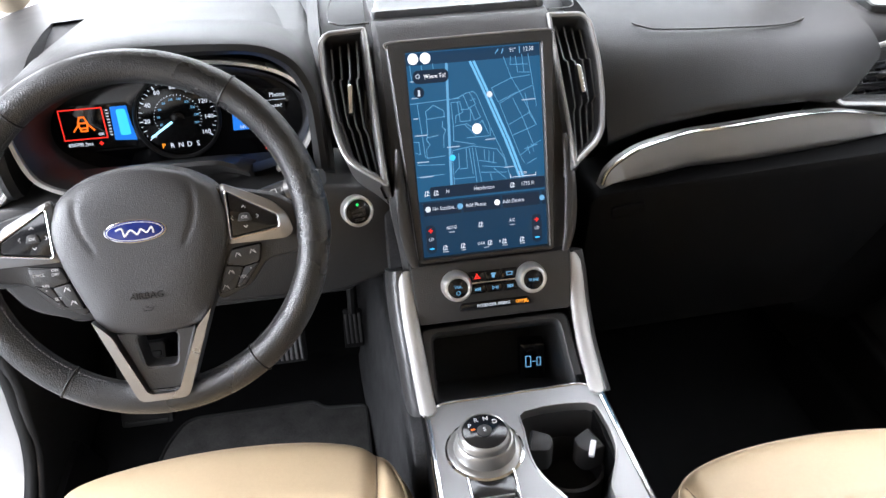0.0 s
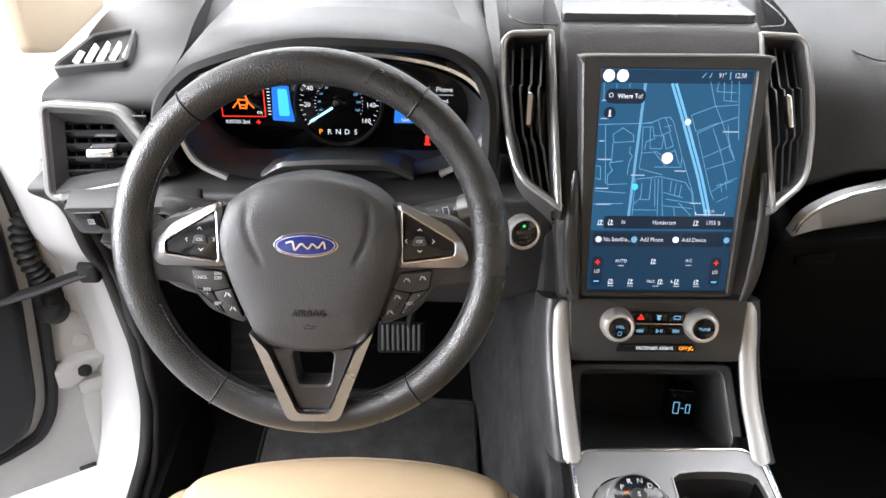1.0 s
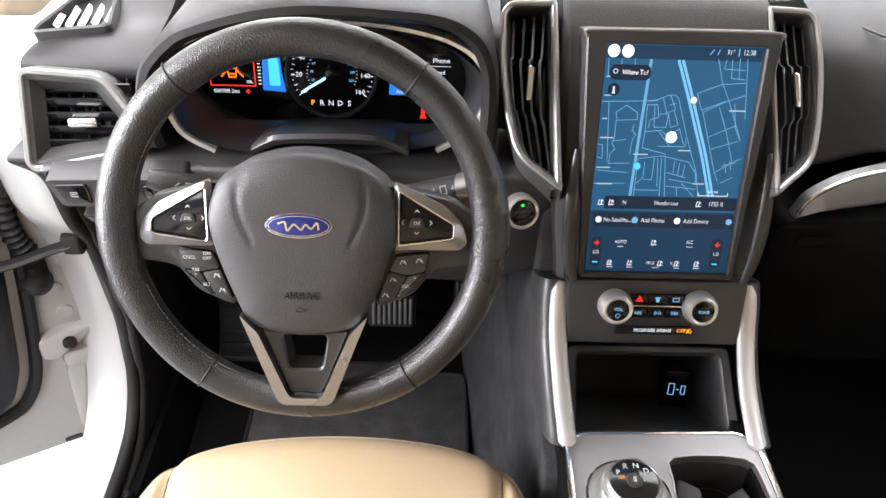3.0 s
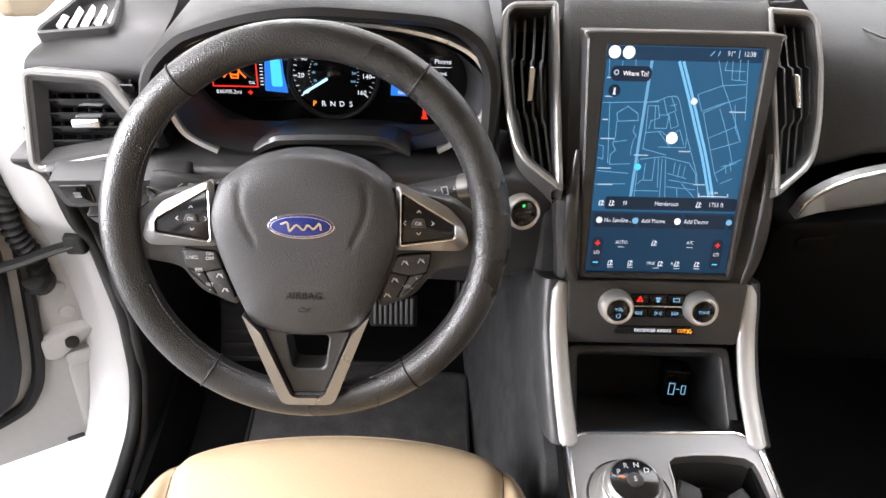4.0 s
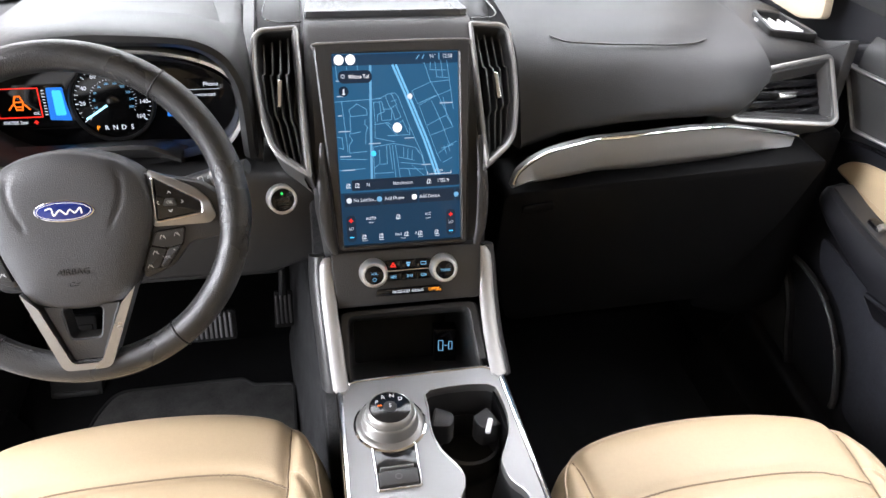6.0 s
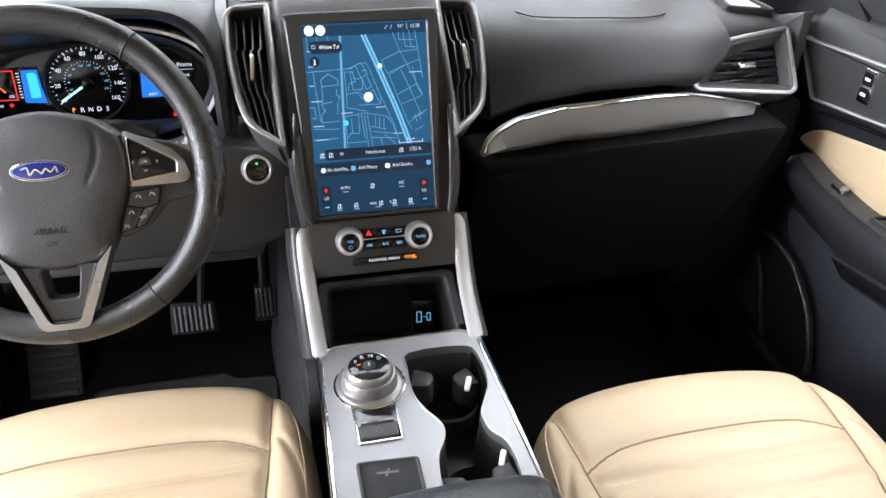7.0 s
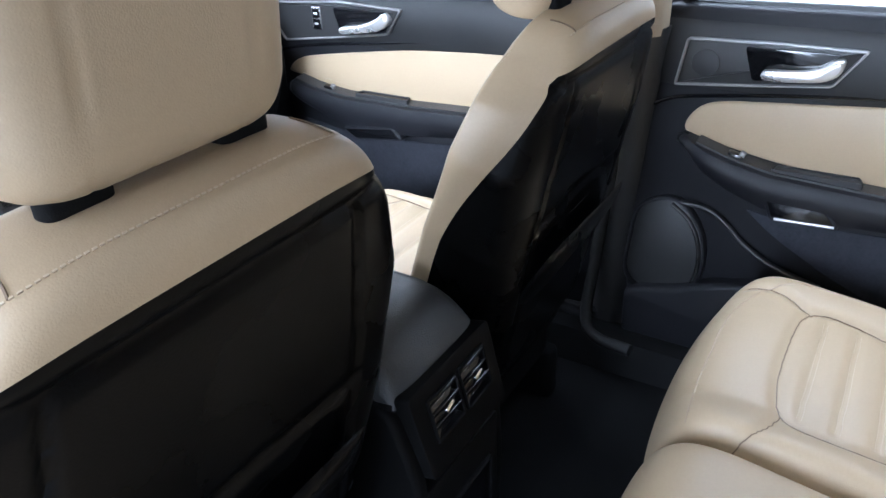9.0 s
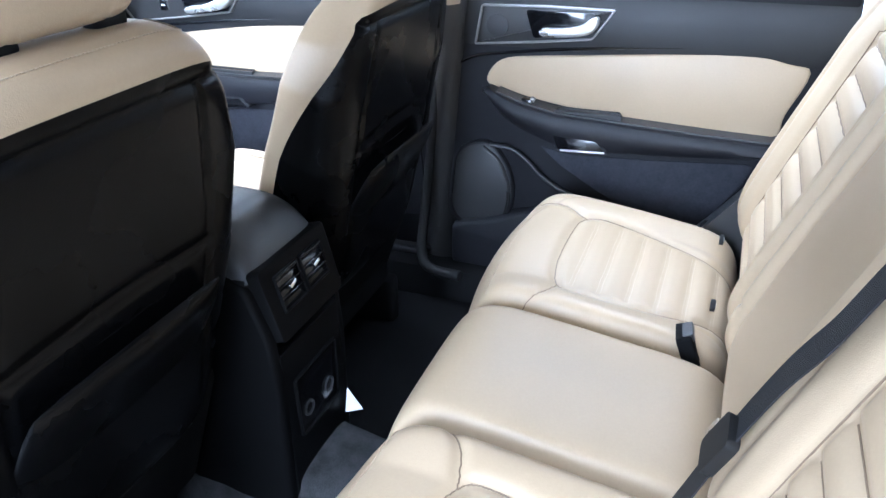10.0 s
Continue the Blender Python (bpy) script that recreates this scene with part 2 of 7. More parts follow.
# ---- materials ----
def material(name, colour, rough=0.5, metal=0.0, grain=0.0, grain_size=600.0, kind="noise", vary=0.08, spec=0.5, coat=0.0, stain=6.0, sheen=0.0):
    """Procedural surface: base colour with stains and fine speckle, gloss variation and relief."""
    mat = bpy.data.materials.new(name)
    mat.use_nodes = True
    nt = mat.node_tree
    b = nt.nodes["Principled BSDF"]
    b.inputs["Metallic"].default_value = metal
    b.inputs["Specular IOR Level"].default_value = spec
    b.inputs["Coat Weight"].default_value = coat
    b.inputs["Coat Roughness"].default_value = 0.08
    b.inputs["Sheen Weight"].default_value = sheen
    tc = nt.nodes.new("ShaderNodeTexCoord")
    big = nt.nodes.new("ShaderNodeTexNoise")
    big.inputs["Scale"].default_value = stain
    big.inputs["Detail"].default_value = 6
    fine = nt.nodes.new("ShaderNodeTexNoise")
    fine.inputs["Scale"].default_value = grain_size * 0.35
    fine.inputs["Detail"].default_value = 3
    for nd in (big, fine):
        nt.links.new(tc.outputs["Object"], nd.inputs["Vector"])
    mix = nt.nodes.new("ShaderNodeMix")
    mix.data_type = "FLOAT"
    mix.inputs[0].default_value = 0.4
    nt.links.new(big.outputs["Fac"], mix.inputs[2])
    nt.links.new(fine.outputs["Fac"], mix.inputs[3])
    ramp = nt.nodes.new("ShaderNodeMapRange")
    ramp.inputs[1].default_value, ramp.inputs[2].default_value = 0.3, 0.7
    ramp.inputs[3].default_value, ramp.inputs[4].default_value = 1 - vary, 1 + vary
    nt.links.new(mix.outputs[0], ramp.inputs[0])
    tint = nt.nodes.new("ShaderNodeVectorMath")
    tint.operation = "SCALE"
    tint.inputs[0].default_value = colour
    nt.links.new(ramp.outputs[0], tint.inputs["Scale"])
    nt.links.new(tint.outputs[0], b.inputs["Base Color"])
    rr = nt.nodes.new("ShaderNodeMapRange")
    rr.inputs[1].default_value, rr.inputs[2].default_value = 0.3, 0.7
    rr.inputs[3].default_value, rr.inputs[4].default_value = max(rough - 0.06, 0.02), min(rough + 0.06, 1)
    nt.links.new(big.outputs["Fac"], rr.inputs[0])
    nt.links.new(rr.outputs[0], b.inputs["Roughness"])
    if grain:
        bump = nt.nodes.new("ShaderNodeBump")
        bump.inputs["Strength"].default_value = grain
        bump.inputs["Distance"].default_value = 0.0009
        if kind == "leather":
            tex = nt.nodes.new("ShaderNodeTexVoronoi")
            tex.feature = "SMOOTH_F1"
            tex.inputs["Scale"].default_value = grain_size
            out = tex.outputs["Distance"]
        elif kind == "weave":
            tex = nt.nodes.new("ShaderNodeTexWave")
            tex.inputs["Scale"].default_value = grain_size
            out = tex.outputs["Fac"]
        else:
            tex = nt.nodes.new("ShaderNodeTexNoise")
            tex.inputs["Scale"].default_value = grain_size
            tex.inputs["Detail"].default_value = 4
            out = tex.outputs["Fac"]
        nt.links.new(tc.outputs["Object"], tex.inputs["Vector"])
        nt.links.new(out, bump.inputs["Height"])
        nt.links.new(bump.outputs[0], b.inputs["Normal"])
    return mat


def glow(name, colour, strength):
    mat = bpy.data.materials.new(name)
    mat.use_nodes = True
    b = mat.node_tree.nodes["Principled BSDF"]
    b.inputs["Base Color"].default_value = (0.01, 0.01, 0.01, 1)
    b.inputs["Emission Color"].default_value = (*colour, 1)
    b.inputs["Emission Strength"].default_value = strength
    b.inputs["Roughness"].default_value = 0.3
    b.inputs["Specular IOR Level"].default_value = 0.12
    return mat


TAN = material("tan_leather", (0.410, 0.313, 0.198), 0.44, grain=0.16, grain_size=700, kind="leather", vary=0.05, spec=0.45)
TAN_SEAM = material("tan_thread", (0.50, 0.40, 0.28), 0.6, vary=0.05)
# dark brown line colour, stands for the shade inside the seam grooves
SEAM_DARK = material("painted_seam_shade", (0.17, 0.12, 0.075), 0.7, vary=0.1)
TAN_FOLD = material("tan_piping", (0.38, 0.29, 0.20), 0.5, grain=0.1, vary=0.05)
BLACK_VINYL = material("black_vinyl", (0.0026, 0.0026, 0.0028), 0.27, grain=0.08, grain_size=420, kind="leather", vary=0.12, spec=0.10)
# matte plastic with the shade of low, enclosed parts put into its colour
MATTE = material("shade_darkened_matte_plastic", (0.004, 0.004, 0.0042), 0.75, grain=0.3, grain_size=700, vary=0.15, spec=0.12)
BLACK_LEATHER = material("black_leather", (0.020, 0.020, 0.0202), 0.29, grain=0.65, grain_size=800, kind="leather", vary=0.12, spec=0.60)
DASH = material("charcoal_dash_skin", (0.014, 0.014, 0.0143), 0.44, grain=0.34, grain_size=950, kind="leather", vary=0.10, spec=0.40)
PLASTIC = material("black_moulded_plastic", (0.029, 0.0286, 0.0286), 0.40, grain=0.30, grain_size=700, kind="leather", vary=0.12, spec=0.5)
TOP_GRILLE = material("grey_speaker_grille_plastic", (0.035, 0.036, 0.038), 0.26, grain=0.15, grain_size=1800, vary=0.08, spec=0.7)
# black plastic again, darkened for glovebox and console faces that little light reaches
SHADED_PLASTIC = material("shade_darkened_plastic", (0.0036, 0.0036, 0.0038), 0.48, grain=0.30, grain_size=700, kind="leather", vary=0.12, spec=0.06)
ARMREST = material("blue_grey_black_leather", (0.034, 0.037, 0.041), 0.36, grain=0.5, grain_size=600, kind="leather", vary=0.1, spec=0.55)
PLASTIC_GREY = material("dark_grey_plastic", (0.022, 0.022, 0.023), 0.45, grain=0.2, grain_size=1200, vary=0.1, spec=0.4)
DOOR_BLACK = material("door_trim_plastic", (0.010, 0.010, 0.0122), 0.45, grain=0.32, grain_size=750, kind="leather", vary=0.12, spec=0.24)
GLOSS = material("gloss_black", (0.006, 0.006, 0.007), 0.12, vary=0.1, spec=0.5)
SATIN = material("satin_silver", (0.31, 0.305, 0.298), 0.36, metal=0.85, grain=0.05, grain_size=1500, vary=0.05)
SATIN_PALE = material("pale_satin_silver", (0.46, 0.455, 0.445), 0.48, metal=0.6, grain=0.04, grain_size=1800, vary=0.05)
STRIP = material("grey_satin_trim_strip", (0.27, 0.27, 0.272), 0.50, metal=0.55, grain=0.04, grain_size=1800, vary=0.05)
HUB_SKIN = material("grained_airbag_skin", (0.045, 0.0445, 0.0455), 0.46, grain=0.40, grain_size=1050, kind="leather", vary=0.1, spec=0.45)
SPOKE_METAL = material("brushed_spoke_metal", (0.37, 0.37, 0.375), 0.30, metal=0.95, grain=0.05, grain_size=1500, vary=0.06)
KNOB_RING = material("bright_satin_knob_ring", (0.68, 0.67, 0.655), 0.30, metal=0.75, vary=0.04)
SATIN_DARK = material("dark_satin_silver", (0.060, 0.060, 0.062), 0.40, metal=0.6, grain=0.08, grain_size=1500, vary=0.06)
CHROME = material("chrome", (0.78, 0.78, 0.78), 0.12, metal=1.0, vary=0.03)
MESH_TRIM = material("fine_woven_metal_trim", (0.30, 0.30, 0.305), 0.42, metal=0.6, grain=0.15, grain_size=2500, vary=0.06, stain=14)
# same carpet as the floor, coloured paler for the lit tunnel and stack sides
CHEEK = material("lit_speckled_carpet", (0.030, 0.030, 0.031), 0.95, grain=1.0, grain_size=1300, vary=0.6, spec=0.1, stain=30)
# carpet colour lowered to hold the shade of footwells and rear floor
CARPET = material("shade_darkened_carpet", (0.0050, 0.0050, 0.0052), 0.95, grain=1.0, grain_size=1400, vary=0.45, spec=0.06, stain=18)
MAT_CARPET = material("floor_mat_carpet", (0.052, 0.051, 0.050), 0.95, grain=1.0, grain_size=1100, vary=0.4, spec=0.1, stain=25)
FABRIC = material("dark_door_fabric", (0.026, 0.027, 0.034), 0.8, grain=0.8, grain_size=420, vary=0.35, spec=0.2, stain=40)
RUBBER = material("black_rubber", (0.012, 0.012, 0.012), 0.6, grain=0.2, grain_size=500, vary=0.15, spec=0.3)
PEDAL_METAL = material("worn_grey_pedal_face", (0.16, 0.16, 0.165), 0.45, metal=0.3, grain=0.3, grain_size=700, vary=0.15)
PAINT = material("white_car_paint", (0.47, 0.47, 0.467), 0.22, vary=0.03, spec=0.5, coat=0.6, stain=3)
PAINT_DULL = material("white_painted_steel_with_dust", (0.42, 0.417, 0.408), 0.45, grain=0.1, grain_size=200, vary=0.06, stain=9)
HEADLINER = material("beige_headliner_cloth", (0.46, 0.385, 0.285), 0.9, grain=0.5, grain_size=900, vary=0.05, spec=0.15)
BELT = material("black_belt_webbing", (0.016, 0.016, 0.017), 0.7, grain=0.7, grain_size=700, kind="weave", vary=0.1, spec=0.25)
CONCRETE = material("grey_tread_plate_floor", (0.30, 0.30, 0.30), 0.5, grain=0.4, grain_size=60, vary=0.15, stain=4)
WALL_WHITE = material("white_booth_wall", (0.82, 0.82, 0.81), 0.8, vary=0.03, stain=1.5)
PAPER = material("white_paper", (0.80, 0.80, 0.78), 0.8, vary=0.03)
BLUE_BADGE = material("dark_blue_enamel", (0.010, 0.022, 0.16), 0.2, vary=0.05, coat=0.5)
RED_PLASTIC = material("red_buckle_plastic", (0.62, 0.02, 0.015), 0.35, vary=0.05)
WHITE_PRINT = material("white_printing", (0.50, 0.50, 0.50), 0.5, vary=0.03)
GREY_PRINT = material("dim_grey_printing", (0.10, 0.10, 0.10), 0.5, vary=0.03)
THREAD = material("grey_thread", (0.10, 0.10, 0.10), 0.7, vary=0.1)
BRIGHT_PLASTIC = material("pale_plastic_tab", (0.72, 0.72, 0.72), 0.4, vary=0.04)
GLASS = bpy.data.materials.new("window_glass")
GLASS.use_nodes = True
gb = GLASS.node_tree.nodes["Principled BSDF"]
gb.inputs["Transmission Weight"].default_value, gb.inputs["Roughness"].default_value, gb.inputs["IOR"].default_value = 1.0, 0.0, 1.1
gb.inputs["Base Color"].default_value = (0.93, 0.96, 0.95, 1)

MAP_BLUE = glow("map_background_light", (0.020, 0.115, 0.232), 0.72)
MAP_BAR = glow("map_bar_light", (0.010, 0.044, 0.095), 0.72)
MAP_PANEL = glow("climate_panel_light", (0.010, 0.044, 0.092), 0.72)
MAP_ROAD = glow("map_street_light", (0.16, 0.44, 0.70), 0.72)
MAP_HIGHWAY = glow("map_highway_light", (0.20, 0.58, 0.92), 0.72)
MAP_DARK = glow("map_dark_button", (0.012, 0.025, 0.048), 0.72)
LIT_DIM = glow("dim_white_display_light", (0.45, 0.60, 0.75), 0.72)
LIT_WHITE = glow("white_display_light", (0.85, 0.92, 1.0), 0.72)
LIT_BRIGHT = glow("bright_white_display_light", (1.0, 1.0, 1.0), 1.08)
LIT_RED = glow("red_display_light", (1.0, 0.035, 0.02), 0.86)
LIT_ORANGE = glow("orange_display_light", (1.0, 0.33, 0.02), 1.15)
LIT_AMBER = glow("amber_display_light", (1.0, 0.16, 0.01), 1.15)
LIT_CYAN = glow("cyan_display_light", (0.05, 0.55, 1.0), 1.08)
LIT_BLUE = glow("blue_display_light", (0.02, 0.20, 0.75), 0.86)
LIT_NEEDLE = glow("needle_light", (0.35, 0.85, 1.0), 1.58)
LIT_ICE = glow("ice_blue_print_light", (0.22, 0.55, 0.85), 0.65)
LIT_GREEN = glow("green_lamp_light", (0.03, 0.9, 0.15), 0.86)

# ---- booth and car shell ----
YZ = Matrix(((0, 0, 1, 0), (1, 0, 0, 0), (0, 1, 0, 0), (0, 0, 0, 1)))  # local x = forward, local y = up, local z = right


def yz(x):
    m = YZ.copy()
    m.translation = Vector((x, 0, 0))
    return m


XY = Matrix.Identity(4)


def xy(z):
    return Matrix.Translation((0, 0, z))


ground = solo("ground", slab(rect(9, 10, 0.05), Matrix.Identity(4), -0.1, 0.0, 0.004), CONCRETE, "grey steel tread plate floor of the photo booth", "floor", kind="structure")
for name, m, w, h in (("wall_left", basis((-4.0, 0, 1.7), (0, 1, 0), (0, 0, 1)), 10, 3.6), ("wall_right", basis((4.0, 0, 1.7), (0, -1, 0), (0, 0, 1)), 10, 3.6),
                      ("wall_front", basis((0, 4.6, 1.7), (-1, 0, 0), (0, 0, 1)), 8.2, 3.6), ("wall_back", basis((0, -4.6, 1.7), (1, 0, 0), (0, 0, 1)), 8.2, 3.6)):
    m2 = m @ Matrix.Rotation(math.pi, 4, "Y")
    solo(name, slab(rect(w, h, 0.02), m2, -0.06, 0.06, 0.004), WALL_WHITE, "plain white wall of the photo booth", "wall", kind="structure")

# cabin floor, toe board and rear bulkhead: one bent carpeted pan
pan = [(-1.75, 0.62), (-1.50, 0.50), (-1.30, 0.415), (-0.95, 0.405), (0.36, 0.40), (0.52, 0.47), (0.70, 0.72), (0.74, 1.05)]
pan_s = spline(pan, 6)
loops = []
for x in (-0.80, -0.4, 0.0, 0.4, 0.80):
    loops.append([(x, p[0], p[1]) for p in pan_s] + [(x, p[0] + 0.02, p[1] - 0.06) for p in pan_s[::-1]])
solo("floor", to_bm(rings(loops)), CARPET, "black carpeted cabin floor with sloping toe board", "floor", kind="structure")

# tunnel between the footwells
loops = []
for y, w, z in ((0.72, 0.20, 0.80), (0.45, 0.185, 0.74), (0.20, 0.165, 0.70), (0.0, 0.15, 0.68), (-0.4, 0.13, 0.62), (-0.80, 0.115, 0.50), (-1.05, 0.11, 0.45), (-1.40, 0.10, 0.43)):
    sec = spline([(-w - 0.03, 0.36), (-w, 0.44), (-w * 0.86, z - 0.05), (-w * 0.7, z), (0, z + 0.01), (w * 0.7, z), (w * 0.86, z - 0.05), (w, 0.44), (w + 0.03, 0.36)], 4)
    loops.append([(p[0], y, p[1]) for p in sec])
solo("tunnel", to_bm(rings(loops)), CHEEK, "black carpeted centre tunnel running under the console", "tunnel", kind="structure")

# roof with headliner, a closed shell
loops = []
for y, z in ((0.28, 1.60), (0.10, 1.645), (-0.4, 1.68), (-1.0, 1.685), (-1.6, 1.66), (-2.1, 1.60), (-2.35, 1.48)):
    sec = [(x, z - 0.05 * (abs(x) / 0.62) ** 4) for x in np.linspace(-0.62, 0.62, 13)]
    loops.append([(p[0], y, p[1]) for p in sec] + [(p[0] * 1.05, y, p[1] + 0.07) for p in sec[::-1]])
solo("ceiling", to_bm(rings(loops)), HEADLINER, "pale beige cloth headliner under the roof", "ceiling", kind="structure")


def bar(name, pts, r, mat, label, category="pillar", flat=1.0, n=10):
    return solo(name, tube(spline(pts, 6), r, n, flat=flat), mat, label, category, kind="structure")


for s, side in ((1, "right"), (-1, "left")):
    bar("a_pillar_" + side, [(s * 0.60, 0.24, 1.62), (s * 0.70, 0.50, 1.42), (s * 0.78, 0.80, 1.19)], 0.042, HEADLINER, "beige cloth-covered windscreen pillar")
    bar("roof_rail_" + side, [(s * 0.60, 0.28, 1.59), (s * 0.635, 0.0, 1.615), (s * 0.645, -0.8, 1.63), (s * 0.63, -1.6, 1.60), (s * 0.60, -2.2, 1.50)], 0.04, HEADLINER, "beige roof rail above the doors", "rail")
    bar("c_pillar_" + side, [(s * 0.63, -1.80, 1.60), (s * 0.70, -1.90, 1.35), (s * 0.77, -1.92, 1.05), (s * 0.80, -1.90, 0.5)], 0.075, HEADLINER, "beige rear pillar beside the bench")
    bar("b_pillar_" + side, [(s * 0.645, -0.86, 1.62), (s * 0.72, -0.82, 1.42), (s * 0.795, -0.795, 1.18)], 0.042, HEADLINER, "beige upper centre pillar trim", flat=1.0)
    bar("b_pillar_base_" + side, [(s * 0.80, -0.795, 1.19), (s * 0.83, -0.775, 0.95), (s * 0.835, -0.755, 0.62), (s * 0.83, -0.75, 0.42)], 0.046, PLASTIC, "black lower centre pillar trim")
    foot = rounded([(0.285, 1.215), (0.30, 1.30), (0.46, 1.32), (0.46, 1.20), (0.35, 1.196)] if s > 0 else [(0.205, 1.214), (0.21, 1.30), (0.44, 1.31), (0.44, 1.19), (0.27, 1.188)], 0.012)
    solo("a_pillar_foot_" + side, slab(foot, yz(s * 0.782), 0.0, -0.016 * s, 0.006), HEADLINER, "beige cloth foot of the windscreen pillar", "pillar", kind="structure")
    wedge = rounded([(0.19, 1.212), (0.275, 1.182), (0.36, 1.182), (0.36, 1.09), (0.19, 1.09)], 0.008)
    if s > 0:
        solo("dash_end_filler_" + side, slab(wedge, yz(s * 0.776), 0.0, -0.018 * s, 0.005), PLASTIC, "black filler between dashboard end and pillar", "trim", kind="structure")
    # sill with a step plate
    loops = []
    for y in (0.30, 0.0, -0.5, -1.0, -1.5):
        loops.append([(s * x, y, z) for x, z in ((0.70, 0.39), (0.715, 0.43), (0.735, 0.475), (0.77, 0.487), (0.80, 0.480), (0.815, 0.44), (0.82, 0.36), (0.70, 0.36))])
    solo("sill_trim_" + side, to_bm(rings(loops)), MATTE, "black plastic sill scuff trim along the door opening", "sill", kind="structure")
solo("rear_panel", slab(rounded([(-0.75, 0.45), (0.75, 0.45), (0.70, 1.20), (-0.70, 1.20)], 0.05), basis((0, -2.05, 0), (1, 0, 0), (0, 0, 1)), -0.03, 0.0, 0.004), PLASTIC, "black load space bulkhead behind the bench", "panel", kind="structure")
tail = solo("window_tail", slab(rounded([(-0.60, 1.20), (0.60, 1.20), (0.55, 1.55), (-0.55, 1.55)], 0.05), basis((0, -2.25, 0), (1, 0, 0), (0, 0.0, 1)), -0.004, 0.0, 0.001), GLASS, "clear tailgate window behind the bench", "window", kind="structure")
tail.visible_shadow = False
screen_glass = solo("windscreen", slab(rounded([(-0.70, -0.03), (0.70, -0.03), (0.585, 0.70), (-0.585, 0.70)], 0.04), basis((0, 0.86, 1.19), (1, 0, 0), (0, -0.60, 0.42)), -0.005, 0.0, 0.001), GLASS, "clear raked windscreen above the dashboard", "window", kind="structure")
screen_glass.visible_shadow = False

# ---- dashboard ----
dash = thing("dashboard", (0, 0.3, 0.9), "charcoal grained dashboard with silver trim, vents and instruments", "dashboard")
ZT = lambda x: float(np.interp(abs(x), [0, 0.12, 0.2, 0.4, 0.6, 0.70, 0.77], [1.262, 1.258, 1.243, 1.237, 1.225, 1.210, 1.190]))
ZL = lambda x: float(np.interp(abs(x), [0.12, 0.2, 0.25, 0.35, 0.5, 0.6, 0.77], [1.070, 1.098, 1.116, 1.130, 1.134, 1.115, 1.072]))


def dash_section(x):
    zt = ZT(x)
    yl, zl = 0.108 + 0.035 * max(0, (abs(x) - 0.5) / 0.27) - (0.08 * max(0, -x - 0.2) if x < 0 else 0), ZL(x)
    if -0.592 < x < -0.205 or abs(x) < 0.188:
        yl, zl = 0.265, 1.10
    elif x > 0.543 or x < -0.578:
        yl, zl = (0.225, 1.155) if x > 0 else (0.155, 1.16)
    k = [(yl + 0.10, zl - 0.03), (yl + 0.02, zl - 0.012), (yl, zl), (yl + 0.006, zl + 0.02), (yl + 0.045, zl + 0.6 * (zt - zl)), (yl + 0.095, zt - 0.020), (yl + 0.17, zt - 0.003), (0.45, zt), (0.70, zt - 0.02), (0.90, zt - 0.06)]
    sec = spline(k, 5)
    tent = max(0.0, 1 - abs(x - 0.543) / 0.14)  # the step beside the passenger vent slants with the vent
    slant = lambda z: tent * min(max((z - 1.134) * 1.45, -0.045), 0.06)
    return [(x + slant(p[1]), p[0], p[1]) for p in sec] + [(x, 0.90, 0.85), (x, 0.40, 0.85)]


stations = sorted(set([round(v, 4) for v in np.linspace(-0.747, 0.77, 71)] + [-0.5925, -0.5915, -0.2055, -0.2045, -0.1885, -0.1875, 0.1875, 0.1885, 0.5425, 0.5435]))
part("top_pad", to_bm(rings([dash_section(x) for x in stations])), DASH, dash, "soft charcoal grained top pad", 50)
# airbag seam on the passenger top
seam = spline([(0.245, 0.215), (0.262, 0.188), (0.30, 0.181), (0.40, 0.178), (0.47, 0.182), (0.505, 0.195), (0.525, 0.225)], 6)
part("airbag_seam", tube([(p[0], p[1] + 0.01, ZT(p[0]) - 0.0165 - max(0, (0.19 - p[1])) * 0.35) for p in seam], 0.0014, 6), PLASTIC, dash)

# passenger trim strip with bright upper line
top = [(0.164, 1.062), (0.174, 1.082), (0.208, 1.099), (0.249, 1.105), (0.345, 1.109), (0.438, 1.114), (0.489, 1.113), (0.544, 1.107), (0.666, 1.077)]
bot = [(0.162, 1.056), (0.185, 1.054), (0.22, 1.051), (0.262, 1.049), (0.361, 1.047), (0.459, 1.050), (0.52, 1.051), (0.567, 1.051), (0.655, 1.052)]
tp, bt = spline(top, 6), spline(bot, 6)
loops = []
for a, b in zip(tp, bt):
    y = 0.094 + 0.03 * max(0, (a[0] - 0.35) / 0.3) ** 2 - 0.035 * max(0, (0.30 - a[0]) / 0.12)
    loops.append([(a[0], y + 0.014, a[1]), (a[0], y + 0.002, a[1]), (0.35 * a[0] + 0.65 * b[0], y - 0.005, 0.32 * a[1] + 0.68 * b[1]), (b[0], y + 0.010, b[1]), (b[0], y + 0.014, b[1])])
part("trim_strip", to_bm(rings(loops)), STRIP, dash, "brushed satin silver trim strip", 60)
part("trim_line", tube([(a[0], 0.0905 + 0.03 * max(0, (a[0] - 0.35) / 0.3) ** 2 - 0.035 * max(0, (0.30 - a[0]) / 0.12), a[1] + 0.002) for a in tp], 0.0026, 8), CHROME, dash, "bright chrome line")
